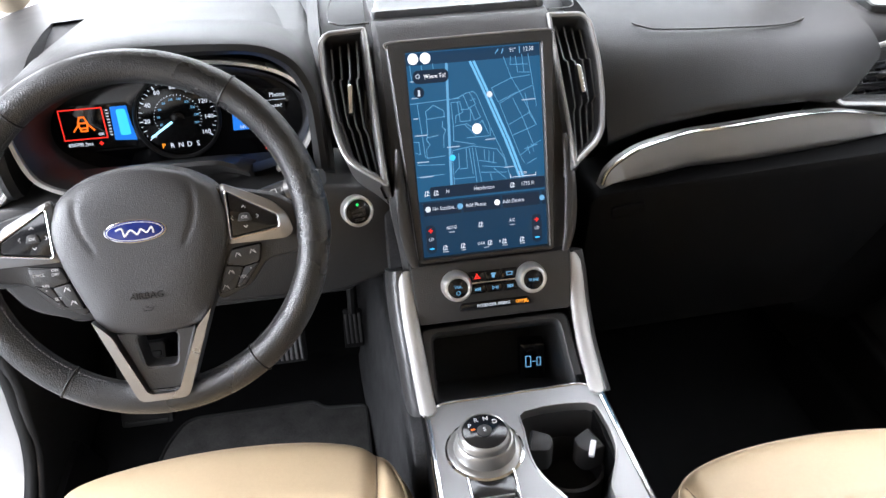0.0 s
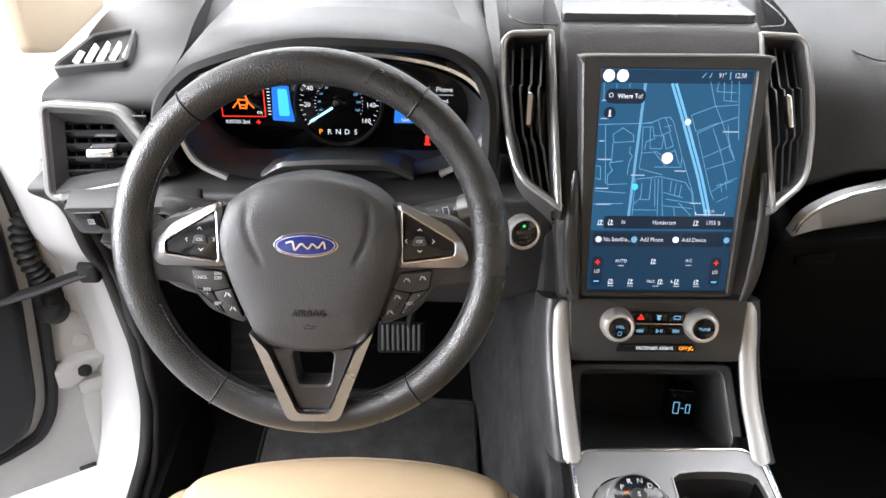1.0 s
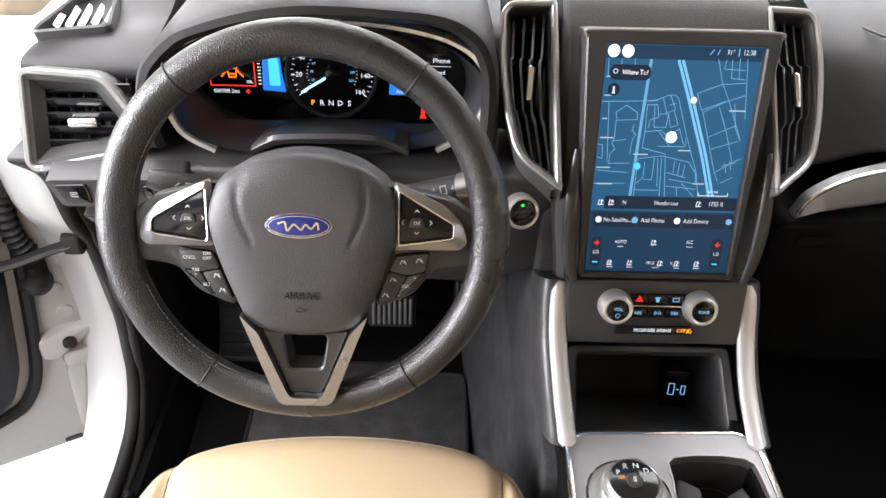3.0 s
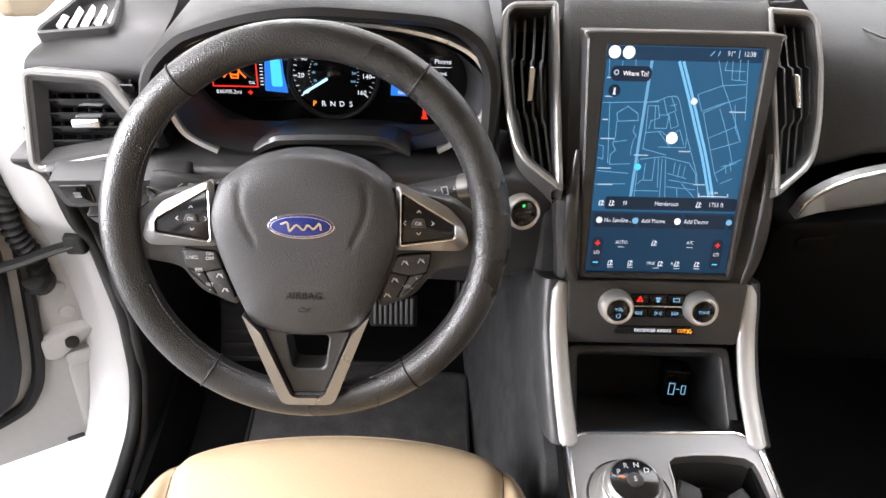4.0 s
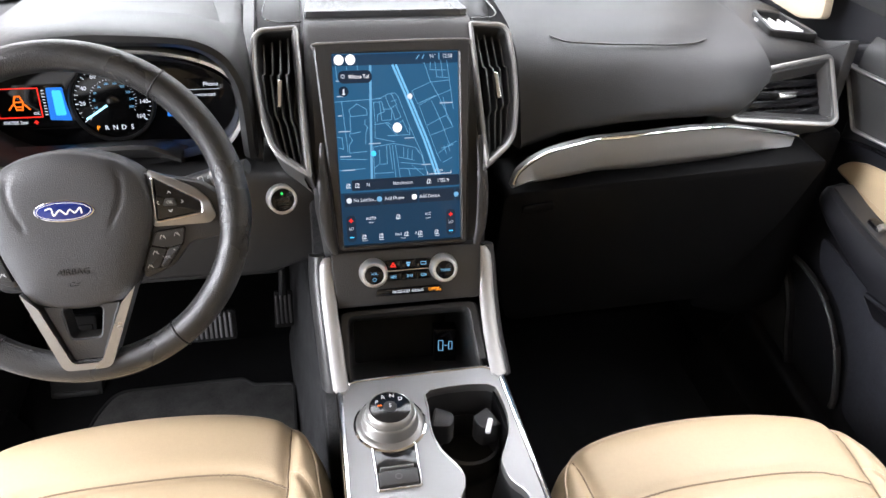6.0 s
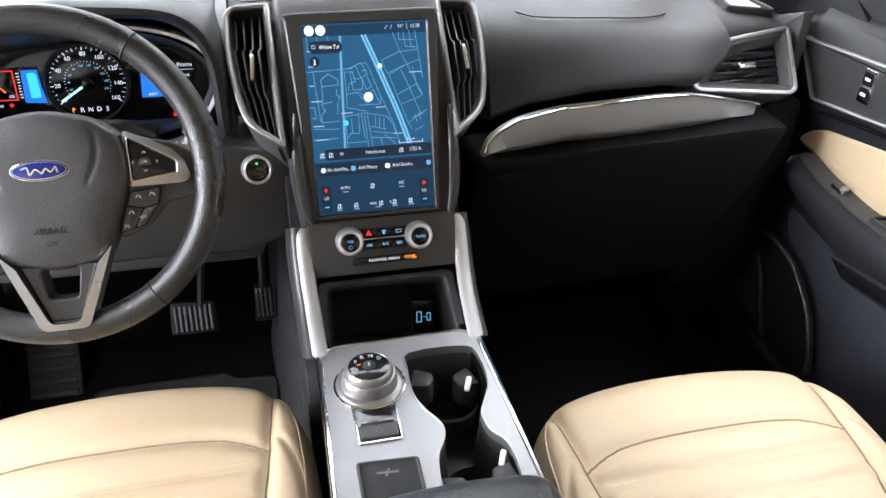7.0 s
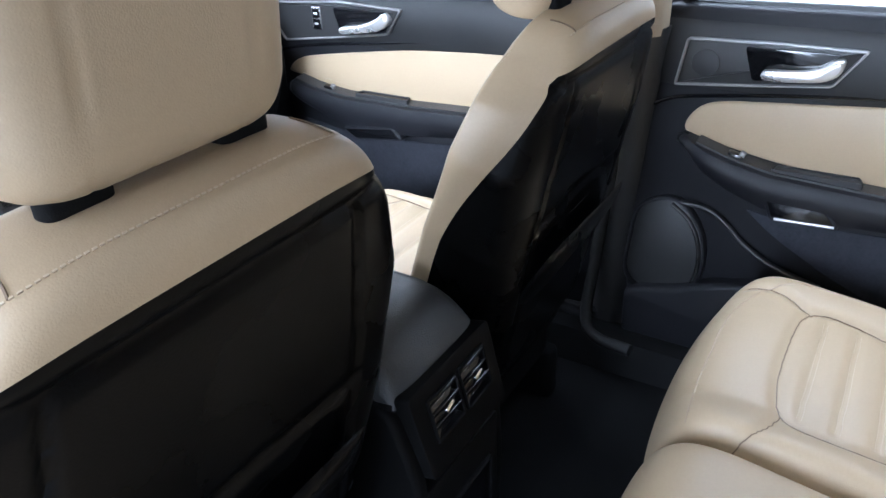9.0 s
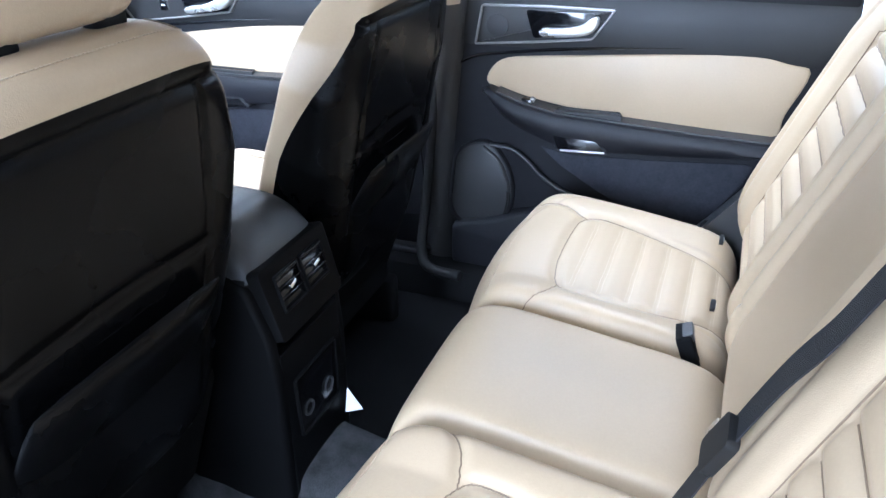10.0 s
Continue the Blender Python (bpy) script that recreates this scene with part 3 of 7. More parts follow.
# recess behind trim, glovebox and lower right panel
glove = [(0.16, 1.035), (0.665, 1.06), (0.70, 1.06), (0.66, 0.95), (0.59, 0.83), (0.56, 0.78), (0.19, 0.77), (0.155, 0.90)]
part("glovebox", slab(rounded(glove, 0.02), basis((0, 0.125, 0), (1, 0, 0), (0, -0.05, 1)), -0.10, 0.0, 0.006), SHADED_PLASTIC, dash, "dark glovebox lid")
part("glovebox_latch", brick((0.05, 0.018, 0.008), basis((0.215, 0.075, 1.005), (1, 0, 0.1), (0, -0.05, 1)), 0.003), SHADED_PLASTIC, dash)
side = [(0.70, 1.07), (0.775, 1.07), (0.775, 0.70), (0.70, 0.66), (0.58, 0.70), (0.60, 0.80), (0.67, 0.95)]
part("end_panel", slab(rounded(side, 0.02), basis((0, 0.17, 0), (1, 0, 0), (0, -0.02, 1)), -0.25, 0.0, 0.008), SHADED_PLASTIC, dash)


def vent_blades(m, outline_bounds, count, across, parent, tilt, wing):
    """Air guide blades across an opening: parts of the vent."""
    x0, x1, y0, y1 = outline_bounds
    for i in range(count):
        f = (i + 0.5) / count
        if across == "x":
            y = y0 + f * (y1 - y0)
            b = brick((x1 - x0, 0.012, 0.0022), m @ Matrix.Translation(((x0 + x1) / 2, y, -0.014)) @ Matrix.Rotation(tilt, 4, "X"), 0.0008)
        else:
            x = x0 + f * (x1 - x0)
            b = brick((0.0022, y1 - y0, 0.012), m @ Matrix.Translation((x, (y0 + y1) / 2, -0.014)) @ Matrix.Rotation(tilt, 4, "Y"), 0.0008)
        part("blade", b, wing, parent)


def end_vent(s):
    """Outer dash vent; s = 1 passenger side, -1 driver side."""
    o = Vector((0.655, 0.165, 1.135)) if s > 0 else Vector((-0.672, 0.110, 1.130))
    m = basis(o, (1, 0.05, 0), (0, 0.080, 0.09)) if s > 0 else basis(o, (1, 0.05, 0), (0, 0.040, 0.10))
    pts = [(-0.083, -0.020), (-0.070, -0.036), (0.060, -0.060), (0.070, -0.050), (0.064, 0.062), (-0.030, 0.055)]
    if s > 0:
        pts = [(-0.118, -0.028), (-0.108, -0.042), (0.070, -0.062), (0.084, -0.052), (0.097, 0.063), (-0.036, 0.046)]
    if s < 0:
        pts = [(-p[0], p[1]) for p in pts][::-1]
    out = rounded(pts, 0.016, 6)
    inn = inset(out, 0.008)
    inn2 = inset(out, 0.024)
    ring = part("end_vent", hoop(out, inn, m, -0.09, 0.005, 0.002), SATIN, dash, "satin silver vent surround")
    part("inner_collar", to_bm(rings([lay(inn, m, 0.002), lay(inset(out, 0.013), m, 0.001), lay(inn2, m, -0.012), lay(inn2, m, -0.045)], closed_ends=False)), PLASTIC, ring)
    lo, hi = (-0.082, 0.068) if s > 0 else (-0.046, 0.056)
    vent_blades(m, (lo, hi, -0.036, 0.044), 5, "x", ring, 0.45, GLOSS)
    vent_blades(m @ Matrix.Translation((0, 0, -0.014)), (lo, hi, -0.040, 0.046), 6, "y", ring, 0.2, PLASTIC)
    part("duct", slab(inset(out, 0.022), m, -0.06, -0.046, 0.001), GLOSS, ring)
    part("slider", brick((0.034, 0.012, 0.014), m @ Matrix.Translation((0.0, -0.002, -0.007)), 0.004), CHROME, ring, "chrome vent slider")


end_vent(1)
end_vent(-1)


def side_grille(s):
    """Side window demister in the top pad."""
    o = Vector((0.712, 0.318, 1.197)) if s > 0 else Vector((-0.700, 0.252, 1.199))
    m = basis(o, (1, 0.02 * s, -0.12 * s), (0, 1, 0.10))
    pts = [(-0.048, -0.045), (0.050, -0.045), (0.052, -0.030), (0.028, 0.045), (-0.030, 0.050)]
    if s < 0:
        pts = [(-p[0], p[1]) for p in pts][::-1]
    out = rounded(pts, 0.012, 5)
    g = part("demister_grille", hoop(out, inset(out, 0.005), m, -0.01, 0.006, 0.002), PLASTIC, dash, "black demister grille surround")
    part("well", slab(inset(out, 0.004), m, -0.02, -0.008, 0.001), GLOSS, g)
    # fins get a pale base colour in place of bright reflections
    for i in range(5):
        x = -0.034 + 0.0165 * i
        part("fin", brick((0.0028, 0.058 - 0.006 * abs(i - 2), 0.008), m @ Matrix.Translation((x, 0.0, -0.003)) @ Matrix.Rotation(-0.35, 4, "Y") @ Matrix.Rotation(0.12, 4, "Z"), 0.0015), BRIGHT_PLASTIC, g, "fin coloured pale for its reflections")


side_grille(1)
side_grille(-1)

# centre vents
SCR = basis((0, 0.043, 1.131), (1, 0, 0), (0, 0.08, 0.243))


def centre_vent(s):
    o = Vector((0.150, 0.128, 1.195)) if s > 0 else Vector((-0.163, 0.128, 1.195))
    m = basis(o, (1, 0.22 * s, 0), (0, 0.155, 0.135))
    q = [(-0.022, 0.091), (0.031, 0.084), (0.040, 0.070), (0.033, 0.015), (0.017, -0.045), (-0.001, -0.088), (-0.015, -0.104), (-0.062, -0.131)]
    pts = [(s * p[0], p[1]) for p in q]
    out = rounded(pts[::-1] if s > 0 else pts, [0.006, 0.010, 0.012, 0.02, 0.02, 0.02, 0.012, 0.006][::-s], 5)
    inn = inset(out, 0.0065)
    ring = part("centre_vent", hoop(out, inn, m, -0.10, 0.007, 0.002), SATIN, dash, "tall satin silver vent surround")
    inn2 = inset(out, 0.012)
    part("inner_collar", to_bm(rings([lay(inn, m, 0.004), lay(inset(out, 0.008), m, 0.003), lay(inn2, m, -0.010), lay(inn2, m, -0.05)], closed_ends=False)), PLASTIC, ring)
    part("duct", slab(inset(out, 0.010), m, -0.07, -0.05, 0.001), GLOSS, ring)
    for i in range(4):
        f = 0.22 + 0.19 * i
        t = arr((-0.022 + 0.058 * f, 0.076 - 0.004 * i))
        b = arr((-0.058 + 0.056 * f, -0.118 + 0.034 * f))
        line = []
        for k, dx, z in ((0, 0, -0.006), (0.28, 0, -0.006), (0.31, 0.0025, -0.002), (0.66, 0.0025, -0.002), (0.69, 0, -0.006), (1, 0, -0.006)):
            p = t + (b - t) * k
            line.append((s * (p[0] + dx + 0.006 * math.sin(math.pi * k)), p[1], z))
        lp = []
        for p in line:
            lp.append([tuple(m @ Vector((p[0] + dx, p[1], p[2] + dz))) for dx, dz in ((-0.0012, 0), (-0.0012, -0.018), (0.0012, -0.018), (0.0012, 0))])
        part("blade", to_bm(rings(lp)), PLASTIC_GREY, ring)
    part("slider", slab(rounded([(-0.0040, -0.022), (0.0030, -0.022), (0.0050, 0.018), (-0.0020, 0.020)], 0.003), m @ Matrix.Translation((-s * 0.0065, -0.010, 0)) @ Matrix.Rotation(-s * 0.12, 4, "Z"), -0.004, 0.005, 0.002), CHROME, ring, "chrome vent slider")


centre_vent(1)
centre_vent(-1)

# centre stack body: black column from the top pad down to the console
loops = []
for z, y, w, yb in ((1.262, 0.190, 0.118, 0.40), (1.255, 0.178, 0.120, 0.40), (1.20, 0.125, 0.122, 0.40), (1.12, 0.052, 0.124, 0.35), (1.05, 0.028, 0.122, 0.32), (1.005, 0.014, 0.116, 0.30), (0.985, 0.010, 0.114, 0.30), (0.93, -0.010, 0.110, 0.30), (0.925, 0.03, 0.110, 0.30)):
    loops.append([(-w, yb, z), (-w, y + 0.012, z), (-w + 0.008, y + 0.002, z), (-w * 0.5, y, z), (0, y - 0.001, z), (w * 0.5, y, z), (w - 0.008, y + 0.002, z), (w, y + 0.012, z), (w, yb, z)])
part("stack_panel", to_bm(rings(loops)), PLASTIC, dash, "black centre stack fascia", 30)
# speaker grille plate on the top
pl = rounded([(-0.118, 0.0), (0.118, 0.0), (0.095, 0.16), (-0.095, 0.16)], 0.008)
mtop = basis((0, 0.205, 1.268), (1, 0, 0), (0, 1, -0.02))
part("top_speaker_grille", slab(pl, mtop, -0.012, 0.004, 0.002), TOP_GRILLE, dash, "grey perforated speaker grille plate")
for s in (-1, 1):
    a = [(s * 0.122, 0.203), (s * 0.165, 0.235), (s * 0.175, 0.30), (s * 0.150, 0.50)]
    part("top_seam", tube([(p[0], p[1], ZT(p[0]) + 0.0003) for p in spline(a, 8)], 0.0013, 6), GLOSS, dash)

# knee wings: curved dark silver sides beside the screen, and the silver legs
for s in (-1, 1):
    wing = [(s * 0.107, 0.052, 1.145), (s * 0.110, 0.024, 1.09), (s * 0.107, 0.004, 1.03), (s * 0.098, -0.006, 1.00)]
    part("screen_wing", tube(spline(wing, 6), [0.003 + 0.0055 * math.sin(math.pi * i / 18) for i in range(19)], 10, flat=0.6), SATIN_DARK, dash, "dark silver side wing")
    leg = [(s * 0.111, 0.004, 0.992), (s * 0.113, -0.012, 0.968), (s * 0.1125, -0.036, 0.935), (s * 0.110, -0.078, 0.905), (s * 0.108, -0.13, 0.885), (s * 0.107, -0.15, 0.88)]
    ls = spline(leg, 6)
    loops = []
    for i, p in enumerate(ls):
        f = i / (len(ls) - 1)
        w = 0.0108 * min(1, 0.45 + 6 * f, 0.30 + 7 * (1 - f))
        a, b = ls[max(i - 1, 0)], ls[min(i + 1, len(ls) - 1)]
        t = (b - a) / np.linalg.norm(b - a)
        nrm = np.cross(t, (1.0, 0.0, 0.0))
        nrm = nrm if nrm[1] < 0 or nrm[2] > 0.5 else -nrm
        c = p
        loops.append([c + arr((-w, 0, 0)), c + arr((-w * 0.8, 0, 0)) + nrm * 0.0045, c + nrm * 0.0058, c + arr((w * 0.8, 0, 0)) + nrm * 0.0045, c + arr((w, 0, 0)), c - nrm * 0.02])
    edge = []
    for p in ls:
        edge.append([(s * (abs(p[0]) + dx), p[1] + dy, p[2] + dz) for dx, dy, dz in ((0.004, 0.004, 0.0), (0.012, 0.003, 0.0), (0.019, 0.009, -0.004), (0.024, 0.026, -0.014), (0.025, 0.060, -0.034), (0.004, 0.060, -0.034))])
    part("stack_shoulder", to_bm(rings(edge)), PLASTIC, dash, "black plastic shoulder beside the silver edge", 60)
    part("silver_leg", to_bm(rings(loops)), SATIN_PALE, dash, "satin silver swooping stack edge", 60)
# sides of the stack under the dash, to the tunnel
for s in (-1, 1):
    out = rounded([(0.30, 1.06), (0.09, 1.06), (0.065, 1.00), (0.03, 0.90), (-0.06, 0.85), (-0.16, 0.835), (-0.16, 0.60), (0.30, 0.60)], 0.02)
    part("stack_cheek", slab(out, yz(s * 0.118), -0.02 * s, 0.012 * s, 0.006), CHEEK, dash, "black carpeted stack side panel")

# ---- driver side of the dashboard ----
arch = spline([(-0.598, 1.100), (-0.597, 1.16), (-0.580, 1.215), (-0.545, 1.253), (-0.514, 1.270), (-0.457, 1.288), (-0.39, 1.297), (-0.30, 1.293), (-0.253, 1.286), (-0.224, 1.270), (-0.206, 1.245), (-0.195, 1.20), (-0.193, 1.10)], 6)
loops = []
for i, p in enumerate(arch):
    f = i / (len(arch) - 1)
    k = math.sin(math.pi * f)
    yf = 0.105 - 0.038 * k ** 0.5
    c = arr((-0.395, 1.12))
    d = (c - p) / np.linalg.norm(c - p)
    q = p + d * 0.020
    zb = lambda v: min(v, ZT(-0.4) + 0.004)
    loops.append([(q[0], yf + 0.005, q[1]), (p[0] + d[0] * 0.012, yf - 0.003, p[1] + d[1] * 0.012), (p[0] + d[0] * 0.004, yf - 0.001, p[1] + d[1] * 0.004), (p[0], yf + 0.008, p[1]),
                  (p[0], yf + 0.09, p[1] - 0.003), (p[0] - d[0] * 0.004, yf + 0.19, zb(p[1] - 0.012)), (p[0], 0.42, zb(p[1] - 0.025)), (q[0], 0.42, q[1] - 0.03), (q[0], yf + 0.05, q[1])])
part("cluster_hood", to_bm(rings(loops)), DASH, dash, "charcoal grained hood over the instruments", 45)
# chrome eyelid and dark funnel
CL = basis((-0.385, 0.105, 1.18), (1, 0, 0), (0, 0.06, 1))
lid_open = spline([(-0.137, -0.081), (-0.174, -0.056), (-0.187, -0.01), (-0.183, 0.030), (-0.150, 0.056), (-0.09, 0.076), (0.0, 0.083), (0.09, 0.076), (0.150, 0.057), (0.178, 0.025), (0.179, -0.015), (0.160, -0.050), (0.125, -0.074)], 7)
loops = []
for i, p in enumerate(lid_open):
    t = arr(lid_open[min(i + 1, len(lid_open) - 1)]) - arr(lid_open[max(i - 1, 0)])
    t = t / np.linalg.norm(t)
    nrm = arr((t[1], -t[0])) * 0.0062
    loops.append([tuple(CL @ Vector((p[0] + nrm[0] * k, p[1] + nrm[1] * k, z))) for k, z in ((0, -0.012), (0, 0.003), (0.15, 0.0045), (0.85, 0.003), (1, 0.0015), (1, -0.012))])
cluster = part("instrument_housing", to_bm(rings(loops)), KNOB_RING, dash, "silver eyelid trim round the instruments")
CF = basis((-0.385, 0.212, 1.135), (1, 0, 0), (0, 0.18, 1))
face = spline([(-0.175, -0.01), (-0.165, 0.035), (-0.10, 0.060), (0.0, 0.068), (0.10, 0.060), (0.150, 0.035), (0.158, -0.01), (0.130, -0.045), (0.08, -0.06), (0.0, -0.064), (-0.08, -0.06), (-0.14, -0.042)], 7, True)
lid7 = spline([(-0.187, -0.01), (-0.183, 0.030), (-0.120, 0.066), (0.0, 0.083), (0.120, 0.066), (0.178, 0.025), (0.179, -0.015), (0.145, -0.063), (0.07, -0.083), (-0.02, -0.088), (-0.110, -0.085), (-0.168, -0.062)], 7, True)
part("funnel", to_bm(rings([lay(inset(lid7, 0.007), CL, 0.0), lay(inset(lid7, 0.012), CL, -0.02), lay(inset(face, -0.004), CF, 0.008), lay(face, CF, 0.0)], closed_ends=False)), PLASTIC, cluster)
part("dial_backing", slab(inset(face, -0.006), CF, -0.02, 0.0, 0.001), GLOSS, cluster, "gloss black instrument face")
# brow below the instruments
brow = spline([(-0.472, 0.078, 1.123), (-0.450, 0.071, 1.139), (-0.435, 0.069, 1.144), (-0.385, 0.068, 1.147), (-0.340, 0.069, 1.146), (-0.322, 0.071, 1.142), (-0.294, 0.078, 1.125)], 6)
loops = [[(p[0], p[1], p[2]), (p[0], p[1] - 0.004, p[2] - 0.004), (p[0], p[1] + 0.001, p[2] - 0.012), (p[0], 0.19, 1.055), (p[0], 0.205, 1.076 + 0.25 * (p[2] - 1.10))] for p in brow]
part("brow", to_bm(rings(loops)), PLASTIC, cluster, "black lower lip of the instrument housing", 60)

GZ = 0.0012
gauge_c = (-0.009, 0.0115)
ring_o = [arr(p) + arr(gauge_c) for p in oval(0.0585, 0.0585, 56)]
ring_i = [arr(p) + arr(gauge_c) for p in oval(0.0535, 0.0535, 56)]
gauge = part("speedometer", hoop(ring_o, ring_i, CF, -0.002, 0.008, 0.002), PLASTIC_GREY, cluster, "round dark-rimmed speedometer")
ticks = []
for i in range(33):
    a = radians(214 - i * 248 / 32)
    r0 = 0.049 if i % 2 else 0.0465
    ticks.append(([arr(gauge_c) + r0 * arr((math.cos(a), math.sin(a))), arr(gauge_c) + 0.0515 * arr((math.cos(a), math.sin(a)))], 0.0012 if i % 4 == 0 else 0.0007))
for i in range(29):
    a = radians(206 - i * 232 / 28)
    ticks.append(([arr(gauge_c) + 0.030 * arr((math.cos(a), math.sin(a))), arr(gauge_c) + 0.032 * arr((math.cos(a), math.sin(a)))], 0.0006))
part("tick_marks", strips(ticks, CF, GZ, 0.001), LIT_WHITE, gauge)
for i, v in enumerate(("0", "20", "40", "60", "80", "100", "120", "140", "160")):
    a = radians(214 - i * 248 / 8)
    p = arr(gauge_c) + 0.0415 * arr((math.cos(a), math.sin(a)))
    letters(v, 0.0085, CF @ Matrix.Translation((p[0], p[1], GZ)), LIT_WHITE, gauge, "numeral")
for i, v in enumerate(("20", "40", "60", "80", "100", "140", "200", "220", "240", "260")):
    a = radians(200 - i * 220 / 9)
    p = arr(gauge_c) + 0.0255 * arr((math.cos(a), math.sin(a)))
    letters(v, 0.0042, CF @ Matrix.Translation((p[0], p[1], GZ)), LIT_ICE, gauge, "numeral")
a = radians(212)
part("needle", strips([([arr(gauge_c) - 0.003 * arr((math.cos(a), math.sin(a))), arr(gauge_c) + 0.046 * arr((math.cos(a), math.sin(a)))], 0.0030)], CF, 0.004, 0.002), LIT_NEEDLE, gauge, "glowing ice blue needle")
part("needle_hub", lathe([(0.009, 0.0), (0.009, 0.006), (0.007, 0.0075), (0.0, 0.0078)], CF @ Matrix.Translation((*gauge_c, 0))), GLOSS, gauge)
for i, v in enumerate("PRNDS"):
    letters(v, 0.0098, CF @ Matrix.Translation((-0.0350 + 0.0116 * i, -0.0272, GZ)), LIT_ORANGE if v == "P" else LIT_WHITE, cluster, "gear_letter")
# left display: red door warning and blue fuel gauge
part("left_display", slab(rect(0.094, 0.062, 0.004, 4, -0.118, 0.008), CF, 0, 0.0008, 0.0003), GLOSS, cluster)
x0, x1, y0, y1 = -0.162, -0.106, -0.007, 0.034
part("warning_border", strips([[(x0, y1), (x0, y0), (x1, y0), (x1, y1), (x0, y1)]], CF, GZ, 0.0016), LIT_RED, cluster, "red warning border")
car = [[(x - 0.010, y + 0.001) for x, y in ln] for ln in ([(-0.128, 0.003), (-0.130, 0.014), (-0.127, 0.022), (-0.121, 0.022), (-0.118, 0.014), (-0.120, 0.003), (-0.128, 0.003)], [(-0.130, 0.012), (-0.138, 0.003)], [(-0.118, 0.012), (-0.110, 0.003)], [(-0.129, 0.014), (-0.119, 0.014)], [(-0.128, 0.007), (-0.120, 0.007)])]
part("warning_sign", strips(car, CF, GZ, 0.0022), LIT_AMBER, cluster, "orange open-door warning sign")
letters("OK", 0.0055, CF @ Matrix.Translation((-0.113, -0.002, GZ)), LIT_WHITE, cluster)
letters("030705.2mi", 0.0068, CF @ Matrix.Translation((-0.143, -0.0145, GZ)), LIT_WHITE, cluster)
part("tell_tale", strips([[(-0.119, -0.0145), (-0.113, -0.0145)], [(-0.116, -0.0175), (-0.116, -0.0115)]], CF, GZ, 0.002), LIT_RED, cluster)
part("fuel_panel", slab(rounded([(-0.097, -0.012), (-0.068, -0.014), (-0.072, 0.012), (-0.073, 0.034), (-0.095, 0.034)], 0.002), CF, 0.0006, GZ, 0.0002), LIT_BLUE, cluster, "blue fuel level panel")
part("fuel_glow", slab(rounded([(-0.088, -0.006), (-0.074, -0.006), (-0.075, 0.020), (-0.076, 0.030), (-0.088, 0.030)], 0.003), CF, GZ, GZ + 0.0004, 0.0002), LIT_CYAN, cluster)
part("fuel_marks", strips([[(-0.102, y), (-0.098, y)] for y in np.linspace(-0.004, 0.03, 9)], CF, GZ, 0.0012), LIT_WHITE, cluster)
# right display
part("right_display", slab(rect(0.075, 0.060, 0.004, 4, 0.100, 0.010), CF, 0, 0.0008, 0.0003), GLOSS, cluster)
part("compass_panel", slab(rounded([(0.062, -0.014), (0.096, -0.014), (0.090, 0.008), (0.073, 0.034), (0.066, 0.034)], 0.002), CF, 0.0006, GZ, 0.0002), LIT_BLUE, cluster, "blue wedge of the right display")
letters("Phone", 0.0085, CF @ Matrix.Translation((0.128, 0.031, GZ)), LIT_WHITE, cluster)
letters("Not connected.", 0.0070, CF @ Matrix.Translation((0.112, 0.016, GZ)), LIT_WHITE, cluster)
part("display_rule", strips([[(0.075, 0.024), (0.140, 0.024)]], CF, GZ, 0.0006), LIT_WHITE, cluster)
letters("NW", 0.0068, CF @ Matrix.Translation((0.078, -0.010, GZ + 0.0004)), LIT_WHITE, cluster)
part("belt_lamp", strips([([(0.106, -0.042), (0.106, -0.031)], 0.005), ([(0.102, -0.043), (0.110, -0.043)], 0.003)], CF, GZ, 0.004), LIT_RED, cluster, "red seat belt warning lamp")

# lower driver panels, column shroud
low = rounded([(-0.735, 1.085), (-0.60, 1.09), (-0.20, 1.09), (-0.115, 1.07), (-0.118, 0.93), (-0.20, 0.90), (-0.32, 0.905), (-0.56, 0.90), (-0.625, 0.93), (-0.650, 1.00), (-0.700, 1.055)], 0.025)
part("knee_panel", slab(low, basis((0, 0.085, 1.0), (1, 0, 0), (0, -0.10, 1)) @ Matrix.Translation((0, -1.0, 0)), -0.10, 0.0, 0.012, 4), PLASTIC, dash, "black driver's knee panel")
low2 = rounded([(-0.70, 0.905), (-0.14, 0.905), (-0.18, 0.80), (-0.64, 0.80)], 0.02)
part("under_panel", slab(low2, basis((0, 0.25, 0.85), (1, 0, 0), (0, 0.35, 1)) @ Matrix.Translation((0, -0.85, 0)), -0.02, 0.0, 0.004), PLASTIC, dash)
loops = []
for y, w, h, z in ((0.12, 0.058, 0.040, 1.050), (0.06, 0.058, 0.038, 1.062), (-0.02, 0.054, 0.034, 1.094), (-0.055, 0.046, 0.030, 1.116)):
    loops.append([(-0.382 + p[0], y, z + p[1]) for p in rect(2 * w, 2 * h, 0.02, 5)])
column = part("column_shroud", to_bm(rings(loops)), PLASTIC, dash, "black steering column shroud")
